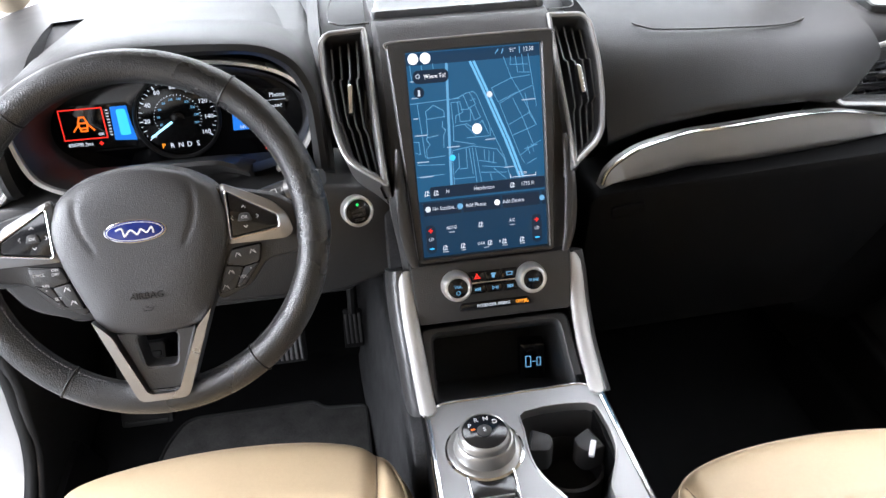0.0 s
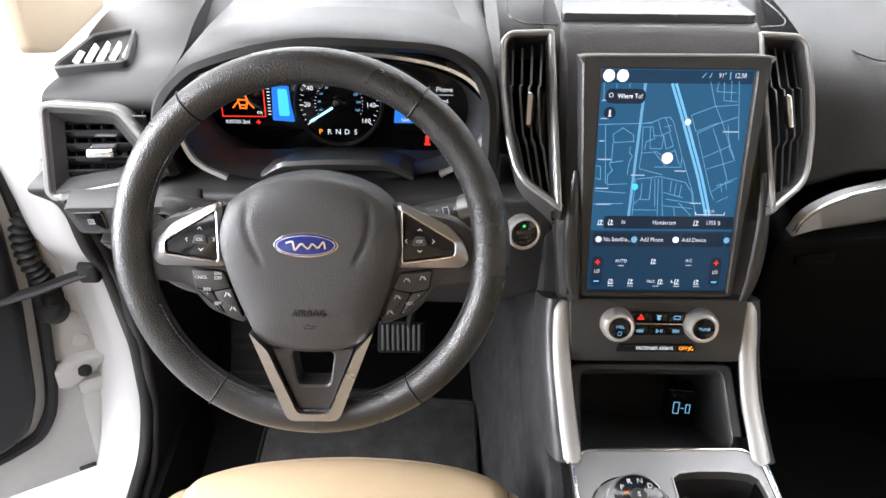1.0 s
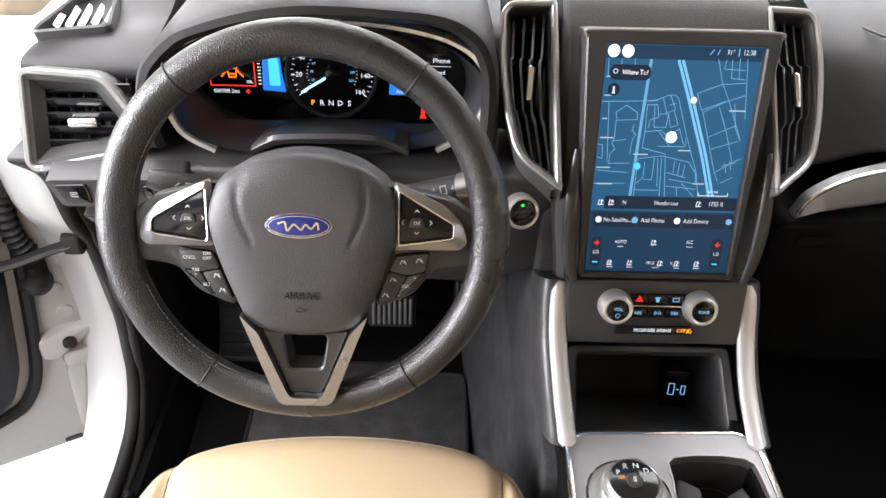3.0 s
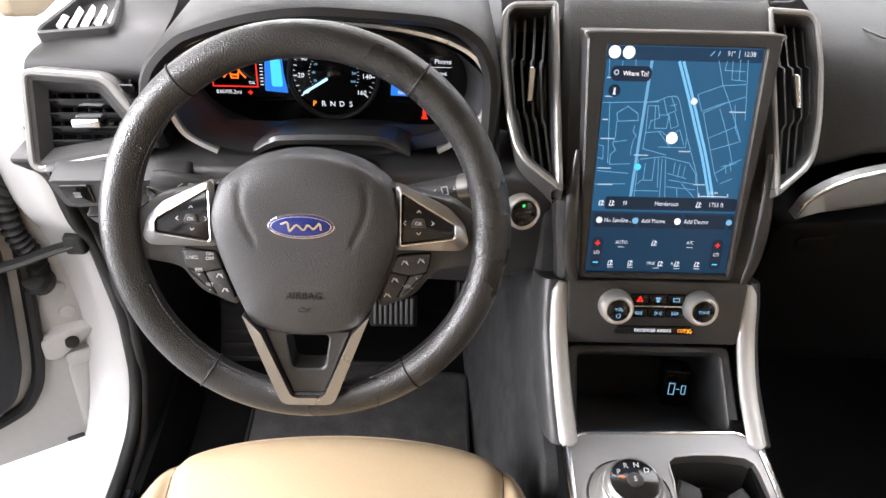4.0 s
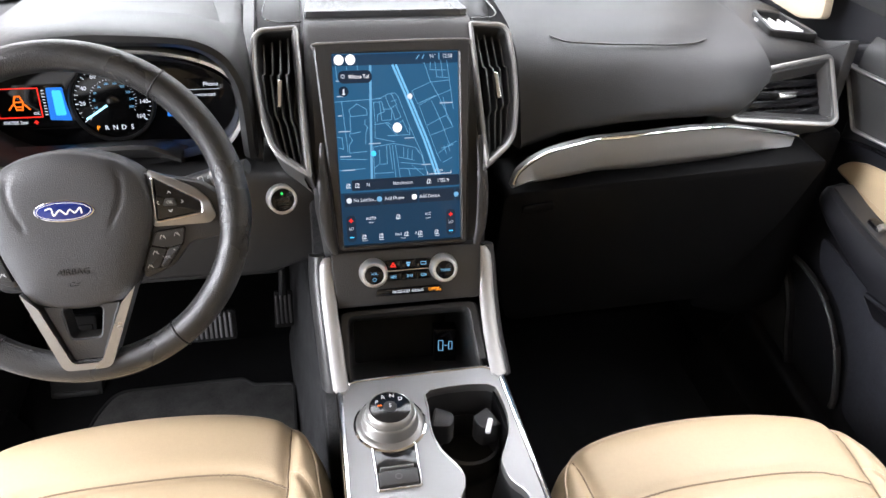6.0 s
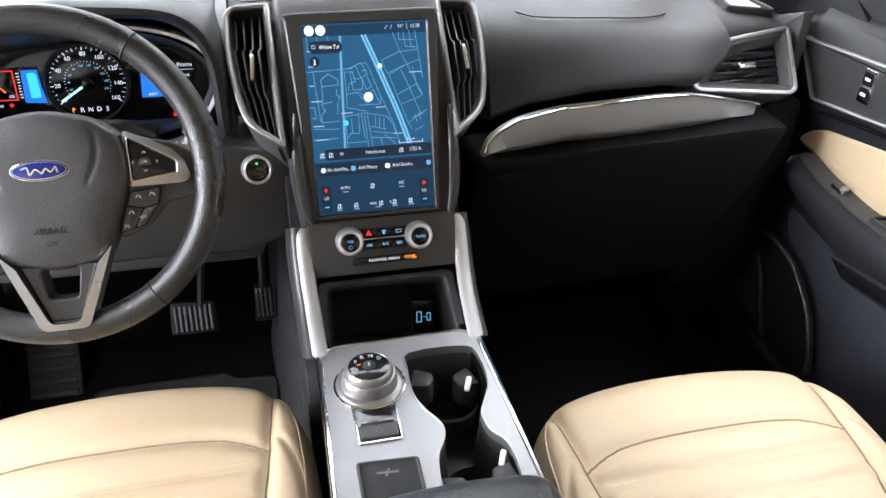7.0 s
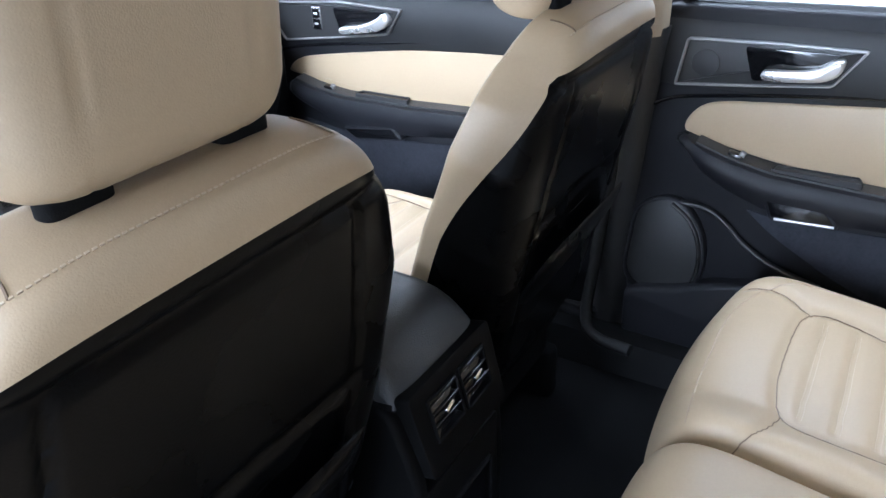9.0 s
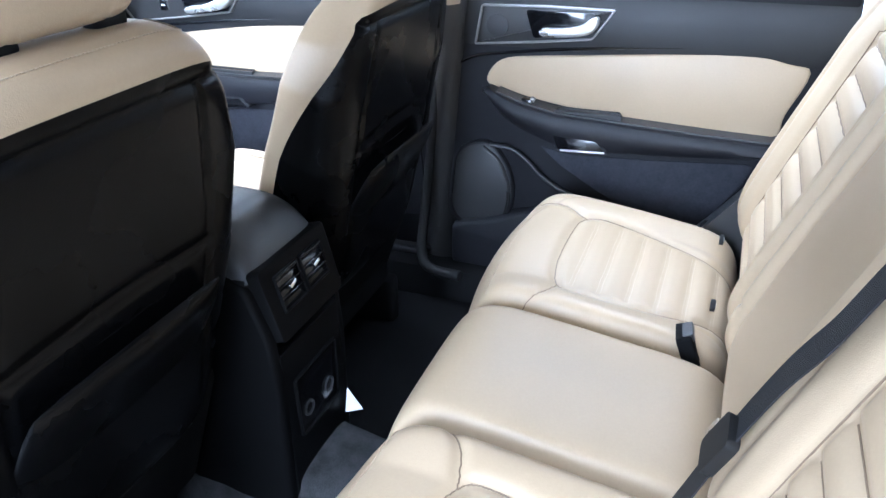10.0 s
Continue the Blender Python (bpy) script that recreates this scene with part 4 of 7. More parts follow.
# start button
sb = basis((-0.165, 0.020, 1.081), (1, 0.25, 0), (0, 0.33, 1))
st = part("start_button", lathe([(0.0195, -0.012), (0.0195, 0.004), (0.0175, 0.006), (0.0155, 0.004)], sb), KNOB_RING, dash, "chrome-ringed engine start button")
part("cap", lathe([(0.0156, -0.01), (0.0156, 0.002), (0.013, 0.0035), (0.0, 0.0035)], sb), GLOSS, st)
for i, w in enumerate(("ENGINE", "START", "STOP")):
    letters(w, 0.0052, sb @ Matrix.Translation((0, 0.001 - 0.0058 * i, 0.0037)), GREY_PRINT, st)
part("lamp", slab(oval(0.0018, 0.0018, 12, 0, 0.009), sb, 0.0034, 0.0040, 0.0002), LIT_GREEN, st, "green indicator lamp")
# light switch panel at the outer end
sw = basis((-0.645, 0.050, 1.079), (1, 0.10, 0), (0, -0.12, 1))
pan1 = part("switch_panel", slab(rounded([(-0.055, 0.018), (0.10, 0.012), (0.10, -0.03), (-0.045, -0.024)], 0.008), sw, -0.03, 0.004, 0.003), PLASTIC, dash, "black lighting switch panel")
part("switch_key", slab(rounded([(-0.045, 0.012), (-0.010, 0.011), (-0.010, -0.018), (-0.038, -0.017)], 0.004), sw, 0.003, 0.007, 0.002), GLOSS, pan1)
part("light_knob", lathe([(0.022, 0.0), (0.022, 0.010), (0.019, 0.014), (0.016, 0.014), (0.015, 0.011), (0, 0.011)], sw @ Matrix.Translation((0.022, -0.003, 0.003))), CHROME, pan1, "chrome-ringed light knob")
part("dimmer_key", slab(rect(0.022, 0.024, 0.003, 4, 0.060, -0.006), sw, 0.003, 0.007, 0.002), GLOSS, pan1)
part("key_mark", strips([[(-0.030, -0.002), (-0.022, -0.002)], [(-0.030, 0.001), (-0.022, 0.001)], [(-0.030, -0.005), (-0.022, -0.005)]], sw, 0.0073, 0.0012), WHITE_PRINT, pan1)
part("coin_box", slab(rounded([(-0.030, -0.038), (0.09, -0.044), (0.085, -0.085), (0.0, -0.080)], 0.006), sw, -0.02, 0.003, 0.003), PLASTIC, pan1)

# ---- touch screen ----
touch = thing("touch_screen", (0, 0.043, 1.0), "tall black framed touch screen showing a blue street map", "screen")
bez_o = rounded([(-0.094, -0.134), (0.086, -0.134), (0.094, 0.146), (-0.111, 0.145)], 0.007, 5)
scr_i = rounded([(-0.0870, -0.1275), (0.0785, -0.1275), (0.0785, 0.1305), (-0.0885, 0.1305)], 0.002, 5)
part("bezel", hoop(bez_o, scr_i, SCR, -0.02, 0.006, 0.002), PLASTIC, touch, "black screen bezel")
part("housing", slab(inset(bez_o, 0.004), SCR, -0.06, -0.004, 0.004), PLASTIC, touch)
edge = spline([(-0.1105, 0.137), (-0.1080, 0.1435), (-0.05, 0.1448), (0.04, 0.1455), (0.0905, 0.1448), (0.0928, 0.139)], 6)
part("bright_edge", tube([SCR @ Vector((p[0], p[1], 0.0055)) for p in edge], 0.0014, 8), SATIN, touch, "satin silver upper edge")
Z0 = -0.0030
display = part("display", slab(inset(scr_i, -0.001), SCR, -0.006, Z0, 0.0002), MAP_BLUE, touch, "lit blue map display")


DSP = SCR @ Matrix.Translation((-0.0015, -0.0012, 0)) @ Matrix.Diagonal((1, 1.045, 1, 1))  # layout of the picture on the display


def D(z):
    return Z0 + 0.0002 * z


part("status_bar", slab(rect(0.167, 0.0135, 0.0005, 2, -0.0035, 0.1178), DSP, Z0, D(1), 0.00005), MAP_BAR, display)
part("climate_panel", slab(rect(0.1655, 0.0705, 0.0005, 2, -0.003, -0.0855), DSP, Z0, D(1), 0.00005), MAP_PANEL, display)
part("info_bar", slab(rect(0.150, 0.0145, 0.003, 4, 0.005, -0.0405), DSP, Z0, D(4), 0.00005), MAP_DARK, display)
for i, w in enumerate((0.049, 0.049, 0.049, 0.014)):
    x = -0.0560 + 0.0515 * i - (0.0165 if i == 3 else 0)
    part("shortcut_button", slab(rect(w, 0.0165, 0.001, 3, x, -0.0605), DSP, D(1), D(2), 0.00005), MAP_DARK, display)
# streets
rnd = random.Random(4)
streets = []
hw = spline([(-0.008, 0.111), (0.006, 0.078), (0.020, 0.043), (0.033, 0.010), (0.047, -0.032)], 4)
for dx in (0, 0.0045):
    part("highway_lane", strips([([arr(p) + arr((dx, 0)) for p in hw], 0.0030)], DSP, D(3), 0.003), MAP_HIGHWAY, display, "bright blue highway lane")
av = [(-0.037, 0.111), (-0.040, 0.03), (-0.042, -0.033)]
part("avenue", strips([(av, 0.0032)], DSP, D(2), 0.003), MAP_ROAD, display)
streets_west = [[(-0.086, 0.0674), (-0.024, 0.0696)], [(-0.077, 0.0683), (-0.072, 0.0032)], [(-0.084, 0.0095), (-0.078, 0.0076), (-0.079, 0.0221), (-0.086, 0.0231)], [(-0.068, 0.0569), (-0.057, 0.0642), (-0.045, 0.0569), (-0.044, 0.0497), (-0.066, 0.0484), (-0.068, 0.0569)], [(-0.067, 0.0484), (-0.067, 0.0294), (-0.069, 0.0244), (-0.065, 0.018), (-0.07, 0.0127), (-0.07, 0.0022), (-0.047, 0.0032)], [(-0.047, 0.0443), (-0.048, 0.038), (-0.044, 0.0338), (-0.047, 0.0275), (-0.048, 0.0127)], [(-0.054, 0.0285), (-0.069, 0.0263)], [(-0.083, -0.0051), (-0.048, -0.0073)], [(-0.085, -0.0199), (-0.05, -0.019)], [(-0.068, 0.1107), (-0.067, 0.0949), (-0.053, 0.0958), (-0.054, 0.1116)], [(-0.067, 0.1031), (-0.052, 0.1034)], [(-0.082, 0.1116), (-0.081, 0.0936)]]
streets_middle = [[(-0.039, 0.0686), (-0.025, 0.0705), (-0.015, 0.075), (-0.006, 0.0759), (-0.002, 0.0715), (0.012, 0.0338), (0.012, 0.0221), (-0.018, 0.0221)], [(-0.035, 0.0652), (-0.024, 0.0655), (-0.021, 0.0528), (-0.03, 0.0497), (-0.031, 0.0411)], [(-0.035, 0.0652), (-0.034, 0.0389), (-0.035, 0.0199), (-0.008, 0.0136)], [(-0.027, 0.0655), (-0.025, 0.0421), (-0.012, 0.0421), (-0.011, 0.056), (-0.023, 0.056)], [(-0.019, 0.0727), (-0.013, 0.0569), (-0.004, 0.061), (-0.011, 0.075)], [(-0.011, 0.0655), (-0.004, 0.0674)], [(-0.011, 0.056), (-0.007, 0.0421), (0.001, 0.0452), (-0.005, 0.0591)], [(-0.035, 0.037), (-0.017, 0.0389), (-0.008, 0.0326), (0.003, 0.0411), (0.01, 0.0244)], [(-0.02, 0.0389), (-0.005, 0.0221)]]
streets_south = [[(-0.037, 0.0085), (-0.011, 0.0117), (0.019, 0.0054), (0.028, -0.0063), (0.03, -0.0177)], [(-0.038, 0.0085), (-0.038, -0.0335)], [(-0.03, 0.0044), (-0.03, -0.0126), (-0.037, -0.019)], [(-0.02, 0.0095), (-0.02, -0.0145), (-0.03, -0.0145)], [(-0.016, 0.0095), (-0.013, -0.0221)], [(-0.012, 0.0095), (-0.009, -0.0335)], [(-0.008, 0.0095), (-0.003, -0.0335)], [(-0.004, -0.0063), (0.018, -0.0117)], [(-0.001, -0.0136), (0.028, -0.0177)], [(-0.003, -0.0212), (0.03, -0.024)], [(0.003, 0.0063), (0.003, -0.0063)], [(0.009, 0.0041), (0.008, -0.0095)], [(0.015, 0.0022), (0.014, -0.0104)], [(0.014, -0.0177), (0.03, -0.0326)], [(0.009, -0.0231), (0.011, -0.0326)], [(-0.039, -0.0262), (-0.011, -0.0262)], [(0.013, 0.0316), (0.029, -0.0063), (0.035, -0.0326)]]
streets_east = [[(0.034, 0.1129), (0.042, 0.0895), (0.052, 0.0715), (0.071, 0.0326)], [(0.017, 0.0781), (0.042, 0.0876), (0.067, 0.0895)], [(0.017, 0.0781), (0.024, 0.061), (0.048, 0.0705)], [(0.026, 0.0591), (0.049, -0.0054), (0.054, -0.0145)], [(0.026, 0.0591), (0.05, 0.0705), (0.069, 0.0769)], [(0.036, 0.0329), (0.063, 0.0452)], [(0.043, 0.0642), (0.054, 0.0411), (0.067, 0.0063)], [(0.041, 0.0202), (0.07, 0.0294)], [(0.049, -0.0054), (0.067, 0.0063), (0.077, 0.0108)], [(0.043, 0.1126), (0.042, 0.1031), (0.064, 0.1022)], [(0.049, 0.1126), (0.051, 0.0939), (0.066, 0.0927)], [(0.057, 0.1139), (0.059, 0.0927)], [(0.065, 0.1139), (0.073, 0.0525)], [(0.059, 0.0686), (0.064, 0.0433), (0.072, 0.0294)], [(0.055, 0.0022), (0.072, 0.0063)], [(0.059, 0.0054), (0.062, -0.0051)], [(0.064, 0.0076), (0.067, -0.0022)], [(0.057, -0.0167), (0.07, -0.0104)]]
streets = streets_west + streets_middle + streets_south + streets_east
part("street_network", strips([s for s in streets], DSP, D(1.5), 0.00075), MAP_ROAD, display, "thin pale blue street lines")["kind"] = "stuff"
# unreadable street names as bars
bars = [([(-0.044, 0.013), (-0.028, 0.013)], 0.0022), ([(-0.083, -0.002), (-0.068, -0.002)], 0.002), ([(-0.081, -0.020), (-0.064, -0.020)], 0.002), ([(0.005, 0.018), (0.018, 0.018)], 0.002), ([(0.054, 0.061), (0.072, 0.061)], 0.002),
        ([(0.027, -0.018), (0.040, -0.018)], 0.002), ([(-0.083, 0.030), (-0.068, 0.030)], 0.002), ([(-0.083, 0.074), (-0.074, 0.074)], 0.002), ([(-0.083, 0.093), (-0.070, 0.093)], 0.002), ([(-0.083, 0.050), (-0.077, 0.050)], 0.002), ([(0.060, -0.046), (0.070, -0.046)], 0.002)]
for b in bars:
    part("street_name", strips([(b[0], 0.0013)], DSP, D(3), 0.002), LIT_DIM, display)
for nm, x, y, r, mt in (("home_dot", -0.0775, 0.1185, 0.0064, LIT_BRIGHT), ("menu_dot", -0.0625, 0.1185, 0.0064, LIT_BRIGHT), ("position_dot", -0.0045, 0.032, 0.0062, LIT_BRIGHT), ("place_pin", 0.014, 0.071, 0.0036, LIT_WHITE), ("place_pin", -0.038, 0.0, 0.0036, LIT_CYAN),
                        ("shortcut_dot", -0.033, -0.0605, 0.0036, LIT_ICE), ("shortcut_dot", 0.0155, -0.0605, 0.0036, LIT_BRIGHT), ("shortcut_dot", -0.0745, -0.0605, 0.0036, LIT_WHITE), ("shortcut_dot", 0.075, -0.0605, 0.0034, LIT_ICE)):
    part(nm, slab(oval(r, r, 24, x, y), DSP, D(2), D(4), 0.00005), mt, display)
part("search_field", slab(rect(0.044, 0.0155, 0.0075, 6, -0.0575, 0.0975), DSP, D(2), D(4), 0.00005), MAP_DARK, display)
part("search_sign", to_bm(rings([lay(oval(0.0026, 0.0026, 20, -0.0735, 0.0985), DSP, D(6)), lay(oval(0.0018, 0.0018, 20, -0.0735, 0.0985), DSP, D(6))], closed_ends=False)), LIT_WHITE, display)
letters("Where To?", 0.0070, DSP @ Matrix.Translation((-0.0525, 0.0975, D(5))), LIT_BRIGHT, display, depth=0.00005, squash=0.84)
part("voice_button", slab(oval(0.0065, 0.0065, 24, -0.0735, 0.080), DSP, D(2), D(4), 0.00005), MAP_DARK, display)
part("voice_sign", strips([([(-0.0735, 0.077), (-0.0735, 0.083)], 0.0022), ([(-0.0755, 0.0765), (-0.0715, 0.0765)], 0.001)], DSP, D(5), 0.002), LIT_WHITE, display)
for body, x, y, size in (("91°", 0.046, 0.1195, 0.0070), ("12:38", 0.0655, 0.1195, 0.0070), ("Henderson", 0.0, -0.0405, 0.0070), ("1755 ft", 0.0565, -0.0405, 0.0070), ("N", -0.0475, -0.0405, 0.0066), ("No Satellite...", -0.0530, -0.0605, 0.0068), ("Add Phone", -0.0125, -0.0605, 0.0070), ("Add Device", 0.0370, -0.0605, 0.0070),
                         ("AUTO", -0.046, -0.086, 0.0058), ("A/C", 0.034, -0.085, 0.0058), ("LO", -0.0735, -0.0985, 0.0060), ("LO", 0.0665, -0.0985, 0.0060), ("MAX", -0.0085, -0.1105, 0.0052), ("R", 0.0165, -0.1105, 0.0052), ("0.1 mi", 0.051, -0.0265, 0.0050)):
    letters(body, size, DSP @ Matrix.Translation((x, y, D(5))), LIT_WHITE, display, depth=0.00005, squash=0.86)
part("status_signs", strips([[(0.024, 0.117), (0.028, 0.122)], [(0.032, 0.117), (0.034, 0.122)], [(0.0545, 0.1155), (0.0545, 0.1235)]], DSP, D(5), 0.0012), LIT_ICE, display)
part("scale_bar", strips([[(0.035, -0.0275), (0.035, -0.031), (0.068, -0.031), (0.068, -0.0275)]], DSP, D(4), 0.0008), LIT_WHITE, display)
for x, body in ((-0.0735, "x"), (0.0665, "x")):
    t = part("temperature_control", slab(rect(0.0130, 0.036, 0.0062, 6, x, -0.0985), DSP, D(1), D(2), 0.00005), MAP_DARK, display)
    part("plus_sign", strips([[(x - 0.003, -0.0875), (x + 0.003, -0.0875)], [(x, -0.0905), (x, -0.0845)]], DSP, D(4), 0.0016), LIT_RED, t)
    part("minus_sign", strips([[(x - 0.003, -0.1105), (x + 0.003, -0.1105)]], DSP, D(4), 0.0016), LIT_CYAN, t)
for nm, x, y in (("seat_sign", -0.056, -0.1105), ("fan_sign", -0.0325, -0.1105), ("screen_sign", 0.003, -0.1105), ("rear_screen_sign", 0.0225, -0.1105), ("seat_sign", 0.046, -0.1105), ("air_flow_sign", -0.0075, -0.086), ("route_sign", -0.074, -0.0405), ("compass_sign", -0.062, -0.0405), ("hill_sign", 0.037, -0.0405)):
    k = 0.003
    part(nm, strips([[(x - k, y - k), (x - k * 0.6, y + k)], [(x - k, y - k), (x + k, y - k * 0.8)], [(x - k * 0.2, y + k * 0.8), (x + k * 0.9, y + k * 0.2)], [(x, y - k), (x + k * 0.4, y + k)]], DSP, D(5), 0.0010), LIT_WHITE, display)
for x, y in ((-0.046, -0.086), (0.034, -0.085), (-0.056, -0.1105), (-0.0325, -0.1105), (-0.002, -0.1105), (0.0225, -0.1105), (0.046, -0.1105)):
    part("menu_mark", strips([[(x - 0.0035, y - 0.0055), (x + 0.0035, y - 0.0055)]], DSP, D(5), 0.0007), LIT_WHITE, display)

# ---- audio control panel ----
KN = basis((0, -0.020, 0.978), (1, 0, 0), (0, 0.03, 0.075))
audio = thing("audio_panel", (0, -0.01, 0.93), "black audio control panel with two silver ringed knobs", "control panel")
part("fascia", slab(rounded([(-0.103, -0.050), (0.103, -0.050), (0.106, 0.030), (-0.106, 0.030)], 0.006), KN, -0.03, -0.002, 0.003), PLASTIC, audio)
for x, word in ((-0.0495, "VOL"), (0.0495, "TUNE")):
    mk = KN @ Matrix.Translation((x, 0.0, 0))
    knob = part("knob", lathe([(0.0200, -0.004), (0.0200, 0.004), (0.0190, 0.012), (0.0170, 0.0168), (0.0148, 0.0178), (0.0130, 0.0166)], mk, 48), KNOB_RING, audio, "silver ringed rotary knob")
    part("cap", lathe([(0.0133, 0.010), (0.0133, 0.0165), (0.012, 0.0175), (0.0, 0.0178)], mk, 40), GLOSS, knob)
    letters(word, 0.0052, mk @ Matrix.Translation((0, 0.002 if word == "VOL" else 0.0, 0.0181)), LIT_ICE, knob)
    if word == "VOL":
        part("power_sign", to_bm(rings([lay(oval(0.0028, 0.0028, 20, 0, -0.006), mk, 0.0181), lay(oval(0.0021, 0.0021, 20, 0, -0.006), mk, 0.0181)], closed_ends=False)), LIT_ICE, knob)
for i in range(3):
    x = -0.0215 + 0.0215 * i
    part("upper_key", slab(rect(0.0205, 0.0125, 0.001, 3, x, 0.0085), KN, -0.003, 0.0015, 0.0008), GLOSS, audio)
    part("lower_key", slab(rect(0.0205, 0.0115, 0.001, 3, x, -0.0085), KN, -0.003, 0.0015, 0.0008), GLOSS, audio)
part("bright_line", slab(rect(0.068, 0.0022, 0.0008, 3, 0, 0.0006), KN, -0.003, 0.0035, 0.0006), CHROME, audio)
part("hazard_sign", strips([[(-0.0245, 0.0065), (-0.0185, 0.0065), (-0.0215, 0.0118), (-0.0245, 0.0065)]], KN, 0.0018, 0.0016), LIT_RED, audio, "red hazard triangle")
part("demist_sign", strips([([(-0.003, 0.0105), (0.003, 0.0105)], 0.002), ([(-0.002, 0.0075), (0.002, 0.0075)], 0.003), ([(0, 0.005), (0, 0.008)], 0.002)], KN, 0.0018, 0.001), LIT_ICE, audio)
part("screen_key_sign", strips([[(0.018, 0.0065), (0.025, 0.0065), (0.025, 0.0105), (0.018, 0.0105), (0.018, 0.0065)]], KN, 0.0018, 0.001), LIT_ICE, audio)
part("track_signs", strips([[(-0.025, -0.0105), (-0.025, -0.0065)], [(-0.0245, -0.0085), (-0.0215, -0.0105), (-0.0215, -0.0065), (-0.0245, -0.0085)], [(-0.0205, -0.0085), (-0.018, -0.0105), (-0.018, -0.0065), (-0.0205, -0.0085)], [(-0.002, -0.0105), (0.001, -0.0085), (-0.002, -0.0065), (-0.002, -0.0105)], [(0.003, -0.0105), (0.003, -0.0065)], [(0.005, -0.0105), (0.005, -0.0065)],
                            [(0.018, -0.0105), (0.021, -0.0085), (0.018, -0.0065), (0.018, -0.0105)], [(0.0215, -0.0105), (0.0245, -0.0085), (0.0215, -0.0065), (0.0215, -0.0105)], [(0.025, -0.0105), (0.025, -0.0065)]], KN, 0.0018, 0.0008), LIT_ICE, audio)
plate = part("airbag_lamp_plate", slab(rounded([(-0.048, -0.036), (0.048, -0.036), (0.045, -0.026), (-0.045, -0.026)], 0.003), KN, -0.003, 0.001, 0.0008), GLOSS, audio, "gloss black airbag lamp plate")
letters("PASSENGER AIRBAG", 0.0058, KN @ Matrix.Translation((-0.002, -0.031, 0.0012)), LIT_WHITE, plate, squash=0.85)
letters("OFF", 0.0062, KN @ Matrix.Translation((0.0325, -0.031, 0.0012)), LIT_ORANGE, plate)
part("airbag_sign", strips([[(0.0385, -0.034), (0.0425, -0.028)], [(0.0385, -0.029), (0.042, -0.033)], [(0.043, -0.034), (0.0445, -0.031)]], KN, 0.0014, 0.0014), LIT_ORANGE, plate)

# ---- centre console ----
con = thing("centre_console", (0, -0.45, 0.42), "black centre console with woven metal top plate and padded armrest", "console")
# open storage bin under the audio panel
CB = basis((0, -0.068, 0.886), (1, 0, 0), (0, 0.070, 0.050))
bo = rounded([(-0.106, -0.055), (0.106, -0.055), (0.100, 0.053), (-0.100, 0.053)], 0.012, 5)
bi = rounded([(-0.090, -0.047), (0.090, -0.047), (0.086, 0.042), (-0.086, 0.042)], 0.010, 5)
deep = [(p[0] * 0.94, p[1] * 0.92) for p in bi]
BIN = basis((0, 0.045, 0.800), (1, 0, 0), (0, 0.05, 0.075))
bin_ = part("storage_bin", to_bm(rings([lay(bo, CB, -0.05), lay(bo, CB, -0.001), lay(inset(bo, 0.003), CB, 0.002), lay(inset(bi, -0.003), CB, 0.002), lay(bi, CB, -0.002), lay([(p[0], p[1] * 1.0) for p in bi], CB, -0.02), lay(deep, BIN, 0.02), lay([(p[0] * 0.9, p[1] * 0.9) for p in deep], BIN, 0.0)], closed_ends=False)), PLASTIC, con, "open black storage bin")
part("bin_floor", slab([(p[0] * 0.95, p[1] * 0.95) for p in deep], BIN, -0.01, 0.001, 0.001), RUBBER, bin_)
UM = basis((0.060, -0.012, 0.822), (1, -0.12, 0), (0, 0.35, 0.9))
usb = part("usb_panel", slab(rect(0.036, 0.052, 0.002, 4), UM, -0.03, 0.004, 0.0015), GLOSS, bin_, "gloss black charging socket panel")
part("usb_signs", strips([[(-0.010, -0.008), (-0.003, -0.008), (-0.003, 0.008), (-0.010, 0.008), (-0.010, -0.008)], [(0.006, -0.006), (0.011, -0.006), (0.011, 0.006), (0.006, 0.006), (0.006, -0.006)], [(-0.001, 0), (0.004, 0)]], UM, 0.0043, 0.0011), LIT_ICE, usb)
# sides
for s in (-1, 1):
    out = rounded([(-0.095, 0.872), (-0.46, 0.874), (-0.475, 0.905), (-0.60, 0.918), (-0.755, 0.915), (-0.800, 0.895), (-0.832, 0.80), (-0.838, 0.70), (-0.83, 0.42), (-0.10, 0.42)], 0.015, 4)
    part("side_panel", slab(out, yz(s * 0.094), 0.0, s * 0.020, 0.010, 3), SHADED_PLASTIC, con, "black console side panel")
    rail = [(s * 0.1115, -0.150, 0.882), (s * 0.1125, -0.25, 0.881), (s * 0.1145, -0.36, 0.882), (s * 0.116, -0.45, 0.884)]
    part("bright_rail", tube(spline(rail, 5), 0.0028, 8), CHROME, con, "bright chrome edge line")
# top plate with cut outs: built from an outer outline and inner openings
po = rounded([(-0.107, -0.142), (-0.092, -0.1305), (0.092, -0.1275), (0.107, -0.142), (0.115, -0.46), (-0.115, -0.46)], [0.012, 0.012, 0.012, 0.012, 0.004, 0.004], 6)
cup = spline([(0.008, -0.160), (0.088, -0.160), (0.101, -0.190), (0.100, -0.235), (0.086, -0.268), (0.076, -0.290), (0.080, -0.318), (0.094, -0.340), (0.096, -0.385), (0.085, -0.425), (0.030, -0.430), (0.004, -0.405), (0.006, -0.350), (0.021, -0.318), (0.022, -0.295), (0.006, -0.265), (-0.002, -0.235), (0.000, -0.19)], 3, True)
PZ = 0.8805


